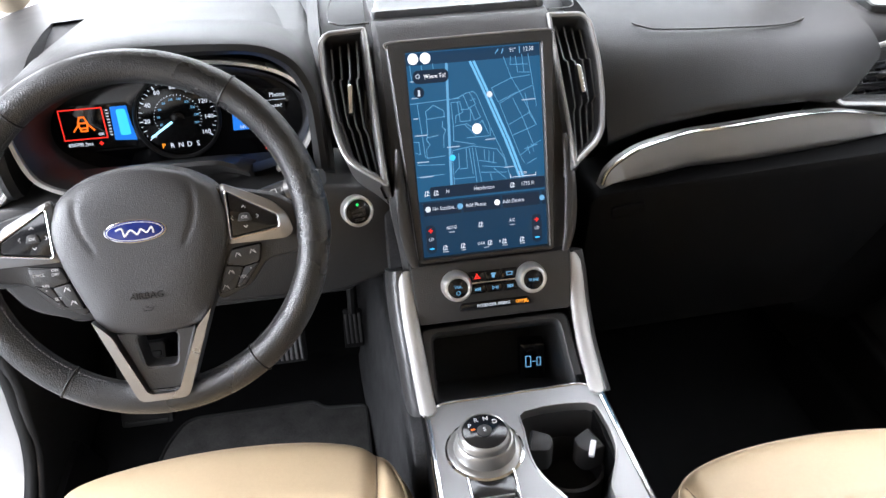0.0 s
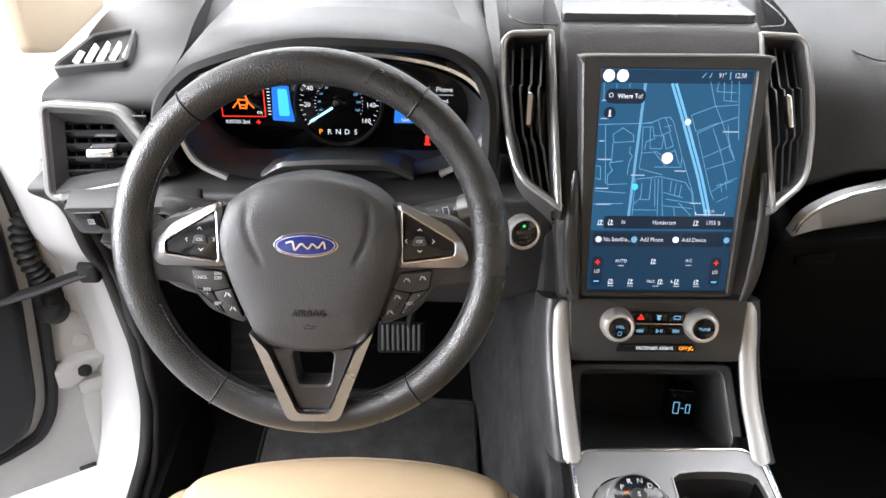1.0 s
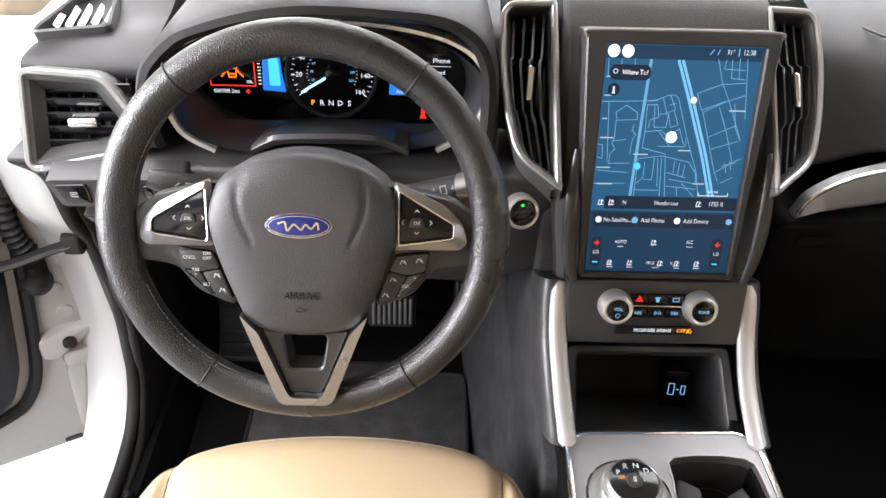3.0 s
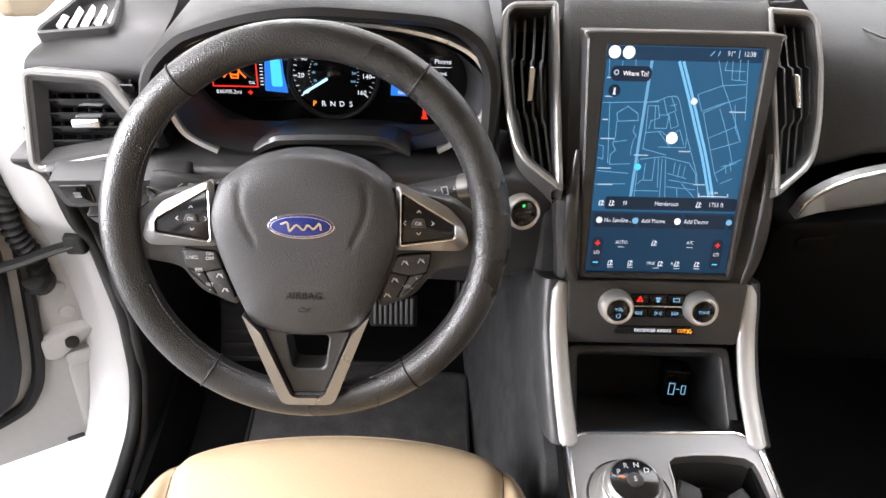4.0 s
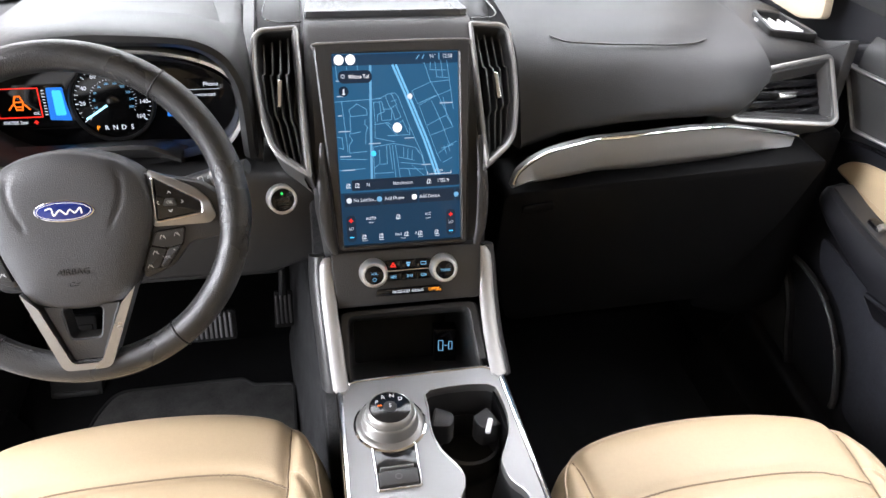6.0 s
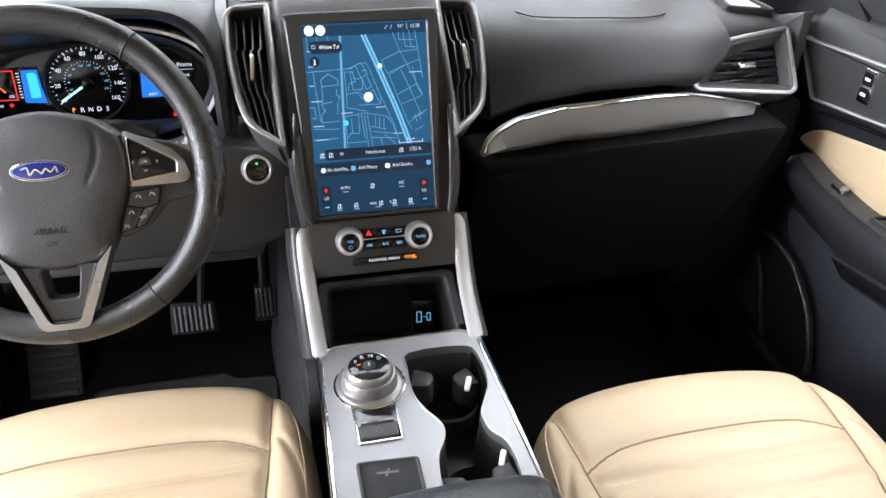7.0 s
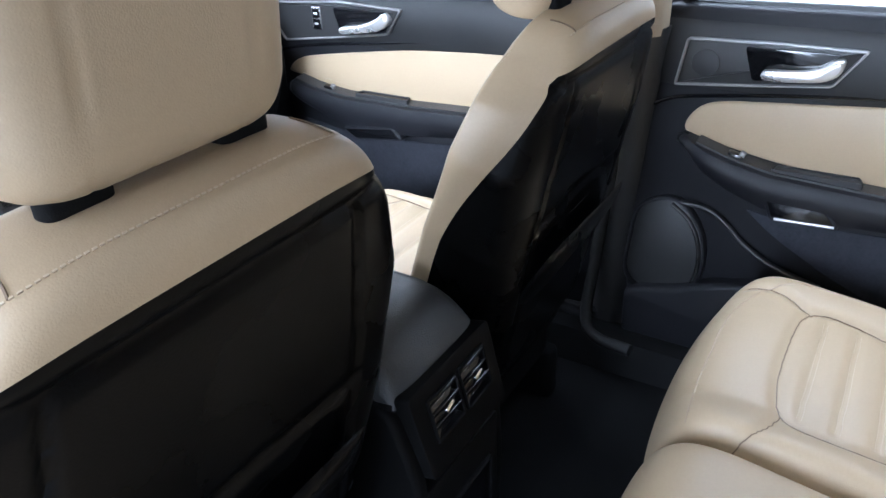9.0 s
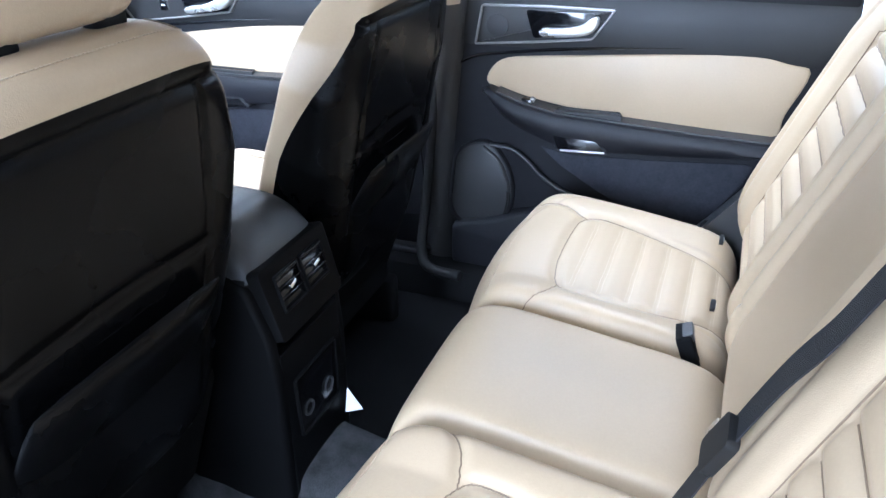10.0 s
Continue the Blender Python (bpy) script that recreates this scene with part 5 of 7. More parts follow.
def plate_with_hole(outer, inner, z0, z1, bridge):
    """A flat plate with one opening, triangulated by bridge filling."""
    bm = bmesh.new()
    es = []
    for lp in (outer, inner):
        vs = [bm.verts.new((p[0], p[1], z1)) for p in lp]
        es += [bm.edges.new((vs[i - 1], vs[i])) for i in range(len(vs))]
    bmesh.ops.triangle_fill(bm, use_beauty=True, edges=es)
    res = bmesh.ops.extrude_face_region(bm, geom=list(bm.faces))
    for v in res["geom"]:
        if isinstance(v, bmesh.types.BMVert):
            v.co.z = z0
    return bm


top_plate = part("top_plate", plate_with_hole(po, cup, PZ - 0.010, PZ, 0), MESH_TRIM, con, "grey woven metal finish top plate", 30)
part("plate_edge", hoop(inset(po, -0.002), inset(po, 0.0015), xy(0), PZ - 0.012, PZ + 0.0018, 0.001), CHROME, con, "thin bright plate edge")
part("cup_rim", hoop(inset(cup, -0.0008), inset(cup, 0.002), xy(0), PZ - 0.012, PZ + 0.0012, 0.0006), SATIN, con, "thin satin rim round the cup holders")
well = inset(cup, 0.001)
part("cup_well", to_bm(rings([lay(well, xy(0), PZ - 0.002), lay(inset(cup, 0.004), xy(0), 0.84), lay(inset(cup, 0.008), xy(0), 0.795)], closed_ends=False)), PLASTIC, con)
part("cup_floor", slab(inset(cup, 0.006), xy(0), 0.785, 0.796, 0.001), RUBBER, con)
for cx, cy in ((0.052, -0.212), (0.050, -0.372)):
    part("cup_ring", to_bm(rings([lay(oval(0.043, 0.043, 36, cx, cy), xy(0), 0.796), lay(oval(0.043, 0.043, 36, cx, cy), xy(0), 0.835), lay(oval(0.040, 0.040, 36, cx, cy), xy(0), 0.838), lay(oval(0.039, 0.039, 36, cx, cy), xy(0), 0.796)], wrap=True)), PLASTIC, con, "black cup holder ring")
for cx, cy, ang in ((0.083, -0.205, 200), (0.012, -0.195, -20), (0.090, -0.372, 185), (0.014, -0.380, 0)):
    mm = Matrix.Translation((cx, cy, 0.862)) @ Matrix.Rotation(radians(ang), 4, "Z")
    part("cup_finger", slab(rounded([(-0.006, -0.018), (0.020, -0.013), (0.024, 0.0), (0.020, 0.013), (-0.006, 0.018)], 0.005), mm, -0.030, 0.004, 0.004), PLASTIC_GREY, con, "sprung cup holder finger")
for cx, cy in ((0.076, -0.222), (0.084, -0.352)):
    part("finger_tab", brick((0.007, 0.020, 0.006), Matrix.Translation((cx, cy, 0.868)) @ Matrix.Rotation(radians(-25), 4, "Z") @ Matrix.Rotation(0.4, 4, "X"), 0.002), BRIGHT_PLASTIC, con, "pale worn finger tab")
# rotary shifter
DM = Matrix.Translation((-0.0515, -0.212, PZ)) @ Matrix.Rotation(radians(0), 4, "Z")
dial = part("rotary_shifter", lathe([(0.043, 0.0), (0.043, 0.003), (0.041, 0.005), (0.036, 0.006), (0.0355, 0.010), (0.034, 0.020), (0.0325, 0.022), (0.0305, 0.0225), (0.030, 0.028), (0.0285, 0.031), (0.0262, 0.0322), (0.0258, 0.0315)], DM, 64), SATIN, con, "satin silver rotary gear dial")
part("collar", lathe([(0.046, -0.001), (0.046, 0.002), (0.0435, 0.003), (0.042, 0.001)], DM, 56), CHROME, dial)
part("dial_face", lathe([(0.0259, 0.020), (0.0259, 0.0312), (0.024, 0.0320), (0.0, 0.0320)], DM, 48), GLOSS, dial, "gloss black dial face")
part("sport_button", lathe([(0.0085, 0.031), (0.0085, 0.0335), (0.007, 0.0345), (0.0, 0.0345)], DM, 28), PLASTIC_GREY, dial)
letters("S", 0.0085, DM @ Matrix.Translation((0, 0, 0.0347)), WHITE_PRINT, dial)
for i, v in enumerate("PRND"):
    a = radians(148 - 36 * i)
    letters(v, 0.0085, DM @ Matrix.Translation((0.0185 * math.cos(a), 0.0185 * math.sin(a), 0.0322)), WHITE_PRINT, dial, "gear_letter")
part("gear_lamp", slab(rect(0.005, 0.002, 0.0005, 2, -0.0125, 0.004), DM, 0.0319, 0.0323, 0.0001), LIT_AMBER, dial, "orange gear lamp")
# parking brake panel
bp = rounded([(-0.080, -0.245), (-0.0235, -0.245), (-0.026, -0.312), (-0.079, -0.312)], 0.004)
part("brake_surround", hoop(bp, inset(bp, 0.003), xy(0), PZ - 0.004, PZ + 0.003, 0.001), CHROME, con, "bright parking brake surround")
part("brake_well", slab(inset(bp, 0.002), xy(0), PZ - 0.004, PZ + 0.0006, 0.0003), GLOSS, con)
part("brake_key", slab(rounded([(-0.076, -0.286), (-0.029, -0.286), (-0.030, -0.308), (-0.0755, -0.308)], 0.003), xy(0), PZ, PZ + 0.006, 0.002), PLASTIC, con, "black parking brake key")
part("key_line", slab(rect(0.040, 0.003, 0.001, 3, -0.053, -0.2835), xy(0), PZ, PZ + 0.0075, 0.001), SATIN, con)
part("key_ring", to_bm(rings([lay(oval(0.0042, 0.0042, 24, -0.0525, -0.297), xy(0), PZ + 0.0063), lay(oval(0.0034, 0.0034, 24, -0.0525, -0.297), xy(0), PZ + 0.0063)], closed_ends=False)), GREY_PRINT, con)
# small tray and its marking
tr = rounded([(-0.086, -0.336), (-0.014, -0.340), (-0.016, -0.435), (-0.086, -0.435)], 0.006)
part("small_tray", hoop(tr, inset(tr, 0.004), xy(0), PZ - 0.004, PZ + 0.002, 0.001), PLASTIC, con)
part("tray_floor", slab(inset(tr, 0.003), xy(0), PZ - 0.006, PZ + 0.0008, 0.0005), RUBBER, con)
part("tray_sign", strips([([(-0.065, -0.356), (-0.040, -0.358)], 0.003), ([(-0.055, -0.362), (-0.050, -0.352)], 0.003)], xy(0), PZ + 0.0012, 0.003), GREY_PRINT, con)


# padded armrest lid
def lid_relief(x, y):
    return -0.040 * max(0, (-y - 0.08) / 0.10) ** 2 - 0.012 * (x / 0.1) ** 2


LM = basis((0, -0.624, 0.905), (1, 0, 0), (0, 1, 0.03))
lid_vf = pillow(0.107, 0.182, 0.080, LM, None, [([(-0.080, -0.16), (-0.078, 0.0), (-0.072, 0.16)], 0.0016, 0.0022), ([(0.080, -0.16), (0.078, 0.0), (0.072, 0.16)], 0.0016, 0.0022), ([(-0.1, -0.105), (0.1, -0.105)], 0.0012, 0.002)], lid_relief, 64, 64, p=9, q=2.2, corner=0.10)
arm = part("armrest_lid", lid_vf[:2], ARMREST, con, "padded black leather armrest lid")
for x in (-0.083, -0.0745, 0.0745, 0.083):
    sgn = 1 if x > 0 else -1
    ln = surface_line(lid_vf, [(x - sgn * 0.006 * (y + 0.1) / 0.25, y) for y in np.linspace(-0.13, 0.13, 40)])
    part("stitching", stitch(shift(ln, (0, 0, 0.0006)), 0.0052, 0.0036, 0.0005), THREAD, arm)
part("lid_base", slab(rounded([(-0.106, -0.800), (0.106, -0.800), (0.112, -0.475), (-0.112, -0.475)], 0.02), xy(0), 0.88, 0.908, 0.004), SHADED_PLASTIC, con)
# rear face with vents
RM = basis((0.003, -0.826, 0.868), (1, 0, 0), (0, 0.25, 0.97))
ro = rounded([(-0.098, -0.075), (0.098, -0.075), (0.102, 0.055), (-0.102, 0.055)], 0.012, 5)
rear_plate = part("rear_vent_plate", slab(ro, RM, -0.05, 0.004, 0.004), SHADED_PLASTIC, con, "black rear air vent plate")
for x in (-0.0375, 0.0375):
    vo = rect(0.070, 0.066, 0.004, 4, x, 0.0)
    rv = part("rear_vent", hoop(vo, inset(vo, 0.004), RM, 0.002, 0.008, 0.0015), SHADED_PLASTIC, rear_plate)
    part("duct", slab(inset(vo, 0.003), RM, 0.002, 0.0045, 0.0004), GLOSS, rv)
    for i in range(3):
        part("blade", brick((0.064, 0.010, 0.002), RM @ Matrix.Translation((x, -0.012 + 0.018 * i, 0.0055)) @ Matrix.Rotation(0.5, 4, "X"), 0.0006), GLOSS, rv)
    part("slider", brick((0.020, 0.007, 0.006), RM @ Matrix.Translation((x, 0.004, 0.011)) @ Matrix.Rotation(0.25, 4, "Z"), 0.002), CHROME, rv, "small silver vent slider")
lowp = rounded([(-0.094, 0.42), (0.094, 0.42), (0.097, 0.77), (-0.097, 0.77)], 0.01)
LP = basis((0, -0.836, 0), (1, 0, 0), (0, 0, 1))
rear_low = part("rear_lower_panel", slab(lowp, LP, -0.06, 0.0, 0.004), SHADED_PLASTIC, con, "black lower rear console panel")
so_ = rounded([(-0.068, 0.575), (0.068, 0.575), (0.072, 0.705), (-0.072, 0.705)], 0.012)
sock = part("socket_panel", hoop(so_, inset(so_, 0.006), LP, -0.01, 0.006, 0.002), SHADED_PLASTIC, rear_low)
part("socket_well", slab(inset(so_, 0.005), LP, -0.012, 0.001, 0.0005), GLOSS, sock)
for x in (-0.035, 0.035):
    part("socket", lathe([(0.015, 0.0), (0.015, 0.004), (0.011, 0.004), (0.0105, 0.001)], LP @ Matrix.Translation((x, 0.62, 0))), PLASTIC_GREY, sock)
    part("socket_mark", strips([[(x - 0.004, 0.628), (x + 0.004, 0.634)]], LP, 0.0015, 0.0015), WHITE_PRINT, sock)
solo("paper_slip", slab(rounded([(-0.024, -0.034), (0.026, -0.040), (-0.004, 0.038)], 0.002), basis((0.090, -0.850, 0.545), (0.55, -0.75, 0.1), (0.1, 0.25, 0.95)) @ Matrix.Scale(0.7, 4), -0.0008, 0.0008, 0.0003), PAPER, "small white paper slip leaning beside the console", "paper")

# ---- steering wheel ----
WM = basis((-0.382, -0.116, 1.157), (1, 0, 0), (0, 0.413, 0.911))
wheel = thing("steering_wheel", (-0.382, -0.10, 1.10), "black leather steering wheel with silver spokes and blue oval badge", "steering wheel")
RR, RT = 0.1692, 0.0166
loops = []
for i in range(120):
    a = 2 * math.pi * i / 120
    ca, sa = math.cos(a), math.sin(a)
    fat = 1 + 0.10 * math.exp(-((math.degrees(a) + 8) % 360 - 8) ** 2 / 300) + 0.10 * math.exp(-(math.degrees(a) - 180) ** 2 / 300)
    lp = []
    for j in range(18):
        b = 2 * math.pi * j / 18
        r = RR + RT * fat * math.cos(b) * 0.98
        lp.append(tuple(WM @ Vector((r * ca, r * sa, RT * 1.08 * math.sin(b)))))
    loops.append(lp)
rim = part("rim", to_bm(rings(loops, wrap=True)), BLACK_LEATHER, wheel, "black grained leather rim")
for deg in (129, 54, 236, 305):
    a = radians(deg)
    lp = []
    for j in range(24):
        b = 2 * math.pi * j / 24
        r = RR + (RT + 0.0001) * math.cos(b)
        lp.append(WM @ Vector((r * math.cos(a), r * math.sin(a), (RT * 1.08 + 0.0001) * math.sin(b))))
    part("rim_seam", tube(lp, 0.0011, 6, True), RUBBER, rim)
for d0, d1 in ((200, 248), (292, 345), (-10, 50), (132, 170)):
    line = []
    for k in range(60):
        a = radians(d0 + (d1 - d0) * k / 59)
        line.append(WM @ Vector(((RR - RT * 0.93) * math.cos(a), (RR - RT * 0.93) * math.sin(a), RT * 0.42)))
    part("stitching", stitch(line, 0.0050, 0.0034, 0.0006), THREAD, rim)


def mirror(pts):
    return [(-p[0], p[1]) for p in pts][::-1]


hub_o = spline([(-0.0855, 0.009), (-0.079, 0.037), (-0.067, 0.052), (-0.040, 0.066), (0.0, 0.0725), (0.040, 0.066), (0.067, 0.052), (0.079, 0.037), (0.0855, 0.009), (0.077, -0.028), (0.061, -0.070), (0.050, -0.089), (0.026, -0.0975), (0.0, -0.100), (-0.026, -0.0975), (-0.050, -0.089), (-0.061, -0.070), (-0.077, -0.028)], 4, True)
loops = [lay(hub_o, WM, -0.030), lay(hub_o, WM, 0.005), lay(inset(hub_o, 0.001), WM, 0.0085)]
creases = [spline([(s * 0.050, 0.062), (s * 0.056, 0.035), (s * 0.052, 0.012), (s * 0.044, -0.004)], 6) for s in (-1, 1)]
for k in np.linspace(0.965, 0.02, 34):
    pts = [(p[0] * k, p[1] * k) for p in hub_o]
    q = arr(pts)
    dip = groove_depth(q[:, 0], q[:, 1], [(c, 0.0022, 0.0018) for c in creases])
    z = 0.0085 + 0.0165 * (1 - k ** 4) ** 0.6
    loops.append([tuple(WM @ Vector((p[0], p[1], z - d + 0.0006))) for p, d in zip(pts, dip)])
hub = part("airbag_cover", to_bm(rings(loops)), HUB_SKIN, wheel, "grained black airbag cover", 50)
EB = WM @ Matrix.Translation((-0.001, 0.010, 0.0245))
badge = part("badge", slab(oval(0.0300, 0.0120, 48), EB, -0.004, 0.0012, 0.001), CHROME, wheel, "silver rimmed oval badge")
part("badge_field", slab(oval(0.0282, 0.0104, 48), EB, 0.0, 0.0022, 0.0008), BLUE_BADGE, badge, "dark blue enamel field")
part("badge_line", to_bm(rings([lay(oval(0.0268, 0.0092, 48), EB, 0.0024), lay(oval(0.0260, 0.0086, 48), EB, 0.0024)], closed_ends=False)), CHROME, badge)
part("badge_stroke", strips([(spline([(-0.018, 0.002), (-0.012, 0.0035), (-0.010, -0.004), (-0.004, 0.0015), (0.002, -0.003), (0.006, 0.0015), (0.011, -0.002), (0.016, 0.003), (0.0175, -0.003)], 5), 0.0017)], EB, 0.0026, 0.0016), CHROME, badge, "plain bright wavy stroke")
letters("AIRBAG", 0.0095, WM @ Matrix.Translation((0, -0.055, 0.0252)), BLACK_LEATHER, hub, "embossed_lettering", 0.0004)
part("horn_sign", strips([[(-0.005, -0.067), (-0.005, -0.070), (0.003, -0.070), (0.006, -0.066), (0.003, -0.068), (-0.003, -0.066)]], WM, 0.0248, 0.0008), BLACK_LEATHER, hub)
# black carrier behind the spokes
for s in (-1, 1):
    arm_o = [(0.07, 0.045), (0.135, 0.030), (0.158, 0.012), (0.158, -0.030), (0.118, -0.036), (0.10, -0.060), (0.066, -0.075), (0.06, -0.05)]
    pts = arm_o if s > 0 else mirror(arm_o)
    part("spoke", slab(rounded(pts, 0.008), WM, -0.022, 0.001, 0.004), PLASTIC, wheel, "black spoke carrier")
    sp = [(0.081, 0.0475), (0.105, 0.0365), (0.130, 0.0240), (0.1435, 0.0095), (0.1485, -0.0080), (0.142, -0.0150), (0.081, -0.0155)]
    op = [(0.0855, 0.0400), (0.1355, 0.0102), (0.1355, -0.0028), (0.0855, -0.0102)]
    so2, oi = (sp, op) if s > 0 else (mirror(sp), mirror(op))
    o1 = rounded(so2, 0.005, 5)
    i1 = rounded(oi, 0.004, 8)
    bm = bmesh.new()
    es = []
    for lp in (o1, i1):
        vs = [bm.verts.new((p[0], p[1], 0.0)) for p in lp]
        es += [bm.edges.new((vs[i - 1], vs[i])) for i in range(len(vs))]
    bmesh.ops.triangle_fill(bm, use_beauty=True, edges=es)
    ext = bmesh.ops.extrude_face_region(bm, geom=list(bm.faces))
    for v in ext["geom"]:
        if isinstance(v, bmesh.types.BMVert):
            v.co.z = 0.010
    rim_pts = {(round(p[0], 5), round(p[1], 5)) for p in o1}
    for v in bm.verts:
        if v.co.z > 0.005 and (round(v.co.x, 5), round(v.co.y, 5)) in rim_pts:
            v.co.z = 0.0050
    bmesh.ops.transform(bm, matrix=WM, verts=bm.verts)
    silver = part("silver_spoke", bm, SPOKE_METAL, wheel, "satin silver spoke trim", 30)
    part("pad_lip", tube([WM @ Vector((p[0], p[1], 0.0098)) for p in i1], 0.0008, 6, True), CHROME, silver, "thin bright lip")
    pad = part("thumb_pad", slab(inset(i1, 0.0008), WM, -0.002, 0.0085, 0.002), GLOSS, wheel, "black thumb pad")
    cx = s * 0.1020
    part("ok_key", slab(rounded([(cx - 0.0075, 0.0070), (cx + 0.0075, 0.0070), (cx + 0.0045, 0.0155), (cx - 0.0045, 0.0155)], 0.0025), WM, 0.008, 0.0105, 0.001), PLASTIC, pad)
    letters("OK", 0.0046, WM @ Matrix.Translation((cx, 0.0110, 0.0107)), WHITE_PRINT, pad)
    for dx, dy, r in ((0, 0.0105, 0), (0, -0.0095, math.pi), (-0.0125, 0.0, math.pi / 2), (0.0125, 0.0, -math.pi / 2)):
        mm = WM @ Matrix.Translation((cx + dx, 0.0110 + dy, 0.0088)) @ Matrix.Rotation(r, 4, "Z")
        part("arrow", strips([[(-0.002, -0.001), (0, 0.0012), (0.002, -0.001)]], mm, 0, 0.0007), WHITE_PRINT, pad)
    kp = [(0.083, -0.0205), (0.115, -0.017), (0.1115, -0.036), (0.0935, -0.060), (0.0655, -0.066)]
    kb = rounded(kp if s > 0 else mirror(kp), 0.004)
    keys = part("switch_pad", slab(kb, WM, -0.012, 0.004, 0.002), GLOSS, wheel, "black button pad")
    q1 = [(0.083, -0.0215), (0.1135, -0.0185), (0.1105, -0.036), (0.0945, -0.0395), (0.077, -0.0360)]
    q2 = [(0.0945, -0.0405), (0.110, -0.037), (0.093, -0.059), (0.084, -0.0612)]
    q3 = [(0.0765, -0.0372), (0.0935, -0.0405), (0.083, -0.0615), (0.0668, -0.0648)]
    for q in (q1, q2, q3):
        part("button", slab(rounded(q if s > 0 else mirror(q), 0.003), WM, 0.003, 0.0065, 0.0015), PLASTIC, keys)
    words = (("CNCL", 0.104, -0.026), ("ON\nOFF", 0.088, -0.0265), ("RES\n+", 0.099, -0.042), ("SET\n-", 0.0895, -0.056)) if s < 0 else (("VOL", 0.0925, -0.050), ("+", 0.101, -0.042), ("-", 0.087, -0.0585))
    for w, x, y in words:
        letters(w, 0.0045, WM @ Matrix.Translation((s * x, y + (0.002 if "\n" in w else 0), 0.0068)), WHITE_PRINT, keys)
    marks = ((0.080, -0.043), (0.0755, -0.057)) if s < 0 else ((0.090, -0.027), (0.105, -0.025), (0.081, -0.044), (0.074, -0.059))
    for x, y in marks:
        part("key_sign", strips([[(s * x - 0.003, y - 0.002), (s * x - 0.001, y + 0.002), (s * x + 0.002, y - 0.001)], [(s * x + 0.001, y + 0.002), (s * x + 0.003, y - 0.002)]], WM, 0.0068, 0.0008), WHITE_PRINT, keys)
# lower V spoke
def filled(outline, m, z0, z1):
    """A plate over any outline, also a hollow one."""
    bm = bmesh.new()
    vs = [bm.verts.new((p[0], p[1], z1)) for p in outline]
    bmesh.ops.triangle_fill(bm, use_beauty=True, edges=[bm.edges.new((vs[i - 1], vs[i])) for i in range(len(vs))])
    ext = bmesh.ops.extrude_face_region(bm, geom=list(bm.faces))
    for v in ext["geom"]:
        if isinstance(v, bmesh.types.BMVert):
            v.co.z = z0
    bmesh.ops.transform(bm, matrix=m, verts=bm.verts)
    return bm


vo = rounded([(-0.0585, -0.076), (-0.0245, -0.1655), (0.0245, -0.1655), (0.0585, -0.076), (0.042, -0.094), (0.0150, -0.1585), (-0.0150, -0.1585), (-0.042, -0.094)], [0.002, 0.008, 0.008, 0.002, 0.003, 0.006, 0.006, 0.003], 5)
part("v_spoke", filled(vo, WM, -0.014, 0.0200), SPOKE_METAL, wheel, "satin silver V-shaped lower spoke", 30)
vb_o = rounded([(-0.040, -0.093), (-0.0155, -0.157), (0.0155, -0.157), (0.040, -0.093)], 0.004, 6)
vb_i = rounded([(-0.021, -0.098), (-0.0155, -0.132), (0.0155, -0.132), (0.021, -0.098)], 0.006, 6)
part("v_insert", hoop(vb_o, vb_i, WM, -0.020, 0.012, 0.002), PLASTIC, wheel, "black insert of the lower spoke")

# stalks behind the wheel
for s in (-1, 1):
    base = arr((-0.382 + s * 0.050, -0.012, 1.115))
    tip = arr((-0.382 + s * 0.182, -0.040, 1.166)) if s > 0 else arr((-0.382 + s * 0.168, -0.030, 1.150))
    line = [base + (tip - base) * f for f in np.linspace(0, 1, 12)]
    stalk = part("stalk", tube(line, [0.010, 0.011, 0.012, 0.0125, 0.013, 0.0135, 0.014, 0.014, 0.0145, 0.0145, 0.0140, 0.011], 14, flat=0.75), PLASTIC, dash, "black column stalk with printed signs")
    sm = basis(base + (tip - base) * 0.62 + arr((0, -0.0105, 0.006)), tip - base if s > 0 else base - tip, (0, 0.35, 1))
    part("stalk_print", strips([[(-0.020, -0.003), (-0.014, 0.003)], [(-0.008, -0.004), (-0.008, 0.004), (-0.002, 0.004), (-0.002, -0.004), (-0.008, -0.004)], [(0.004, 0), (0.012, 0)], [(0.006, 0.003), (0.004, 0), (0.006, -0.003)], [(0.017, -0.003), (0.023, 0.003)]], sm, 0.0022, 0.0011), WHITE_PRINT, stalk)
    if s > 0:
        part("stalk_band", tube([base + (tip - base) * f for f in (0.70, 0.74, 0.78)], 0.0152, 14, flat=0.78), SATIN, stalk)

# ---- pedals and mat ----
brake = thing("brake_pedal", (-0.33, 0.335, 0.56), "brake pedal with ribbed grey metal face", "pedal")
PM = basis((-0.331, 0.335, 0.612), (1, 0, 0), (0, 0.35, 0.93))
part("pad", slab(rounded([(-0.045, -0.033), (0.043, -0.033), (0.043, 0.030), (-0.042, 0.034)], 0.008), PM, -0.012, 0.0, 0.003), RUBBER, brake)
for i in range(8):
    part("rib", slab(rect(0.0052, 0.052, 0.002, 3, -0.034 + 0.0096 * i, 0), PM, -0.002, 0.004, 0.0012), PEDAL_METAL, brake)
part("lever", tube([(-0.315, 0.345, 0.63), (-0.300, 0.37, 0.74), (-0.295, 0.42, 0.90)], 0.008, 8), RUBBER, brake)
gas = thing("accelerator_pedal", (-0.195, 0.42, 0.53), "slim accelerator pedal with ribbed grey metal face", "pedal")
GM = basis((-0.196, 0.417, 0.574), (1, 0, 0), (0, 0.45, 0.9))
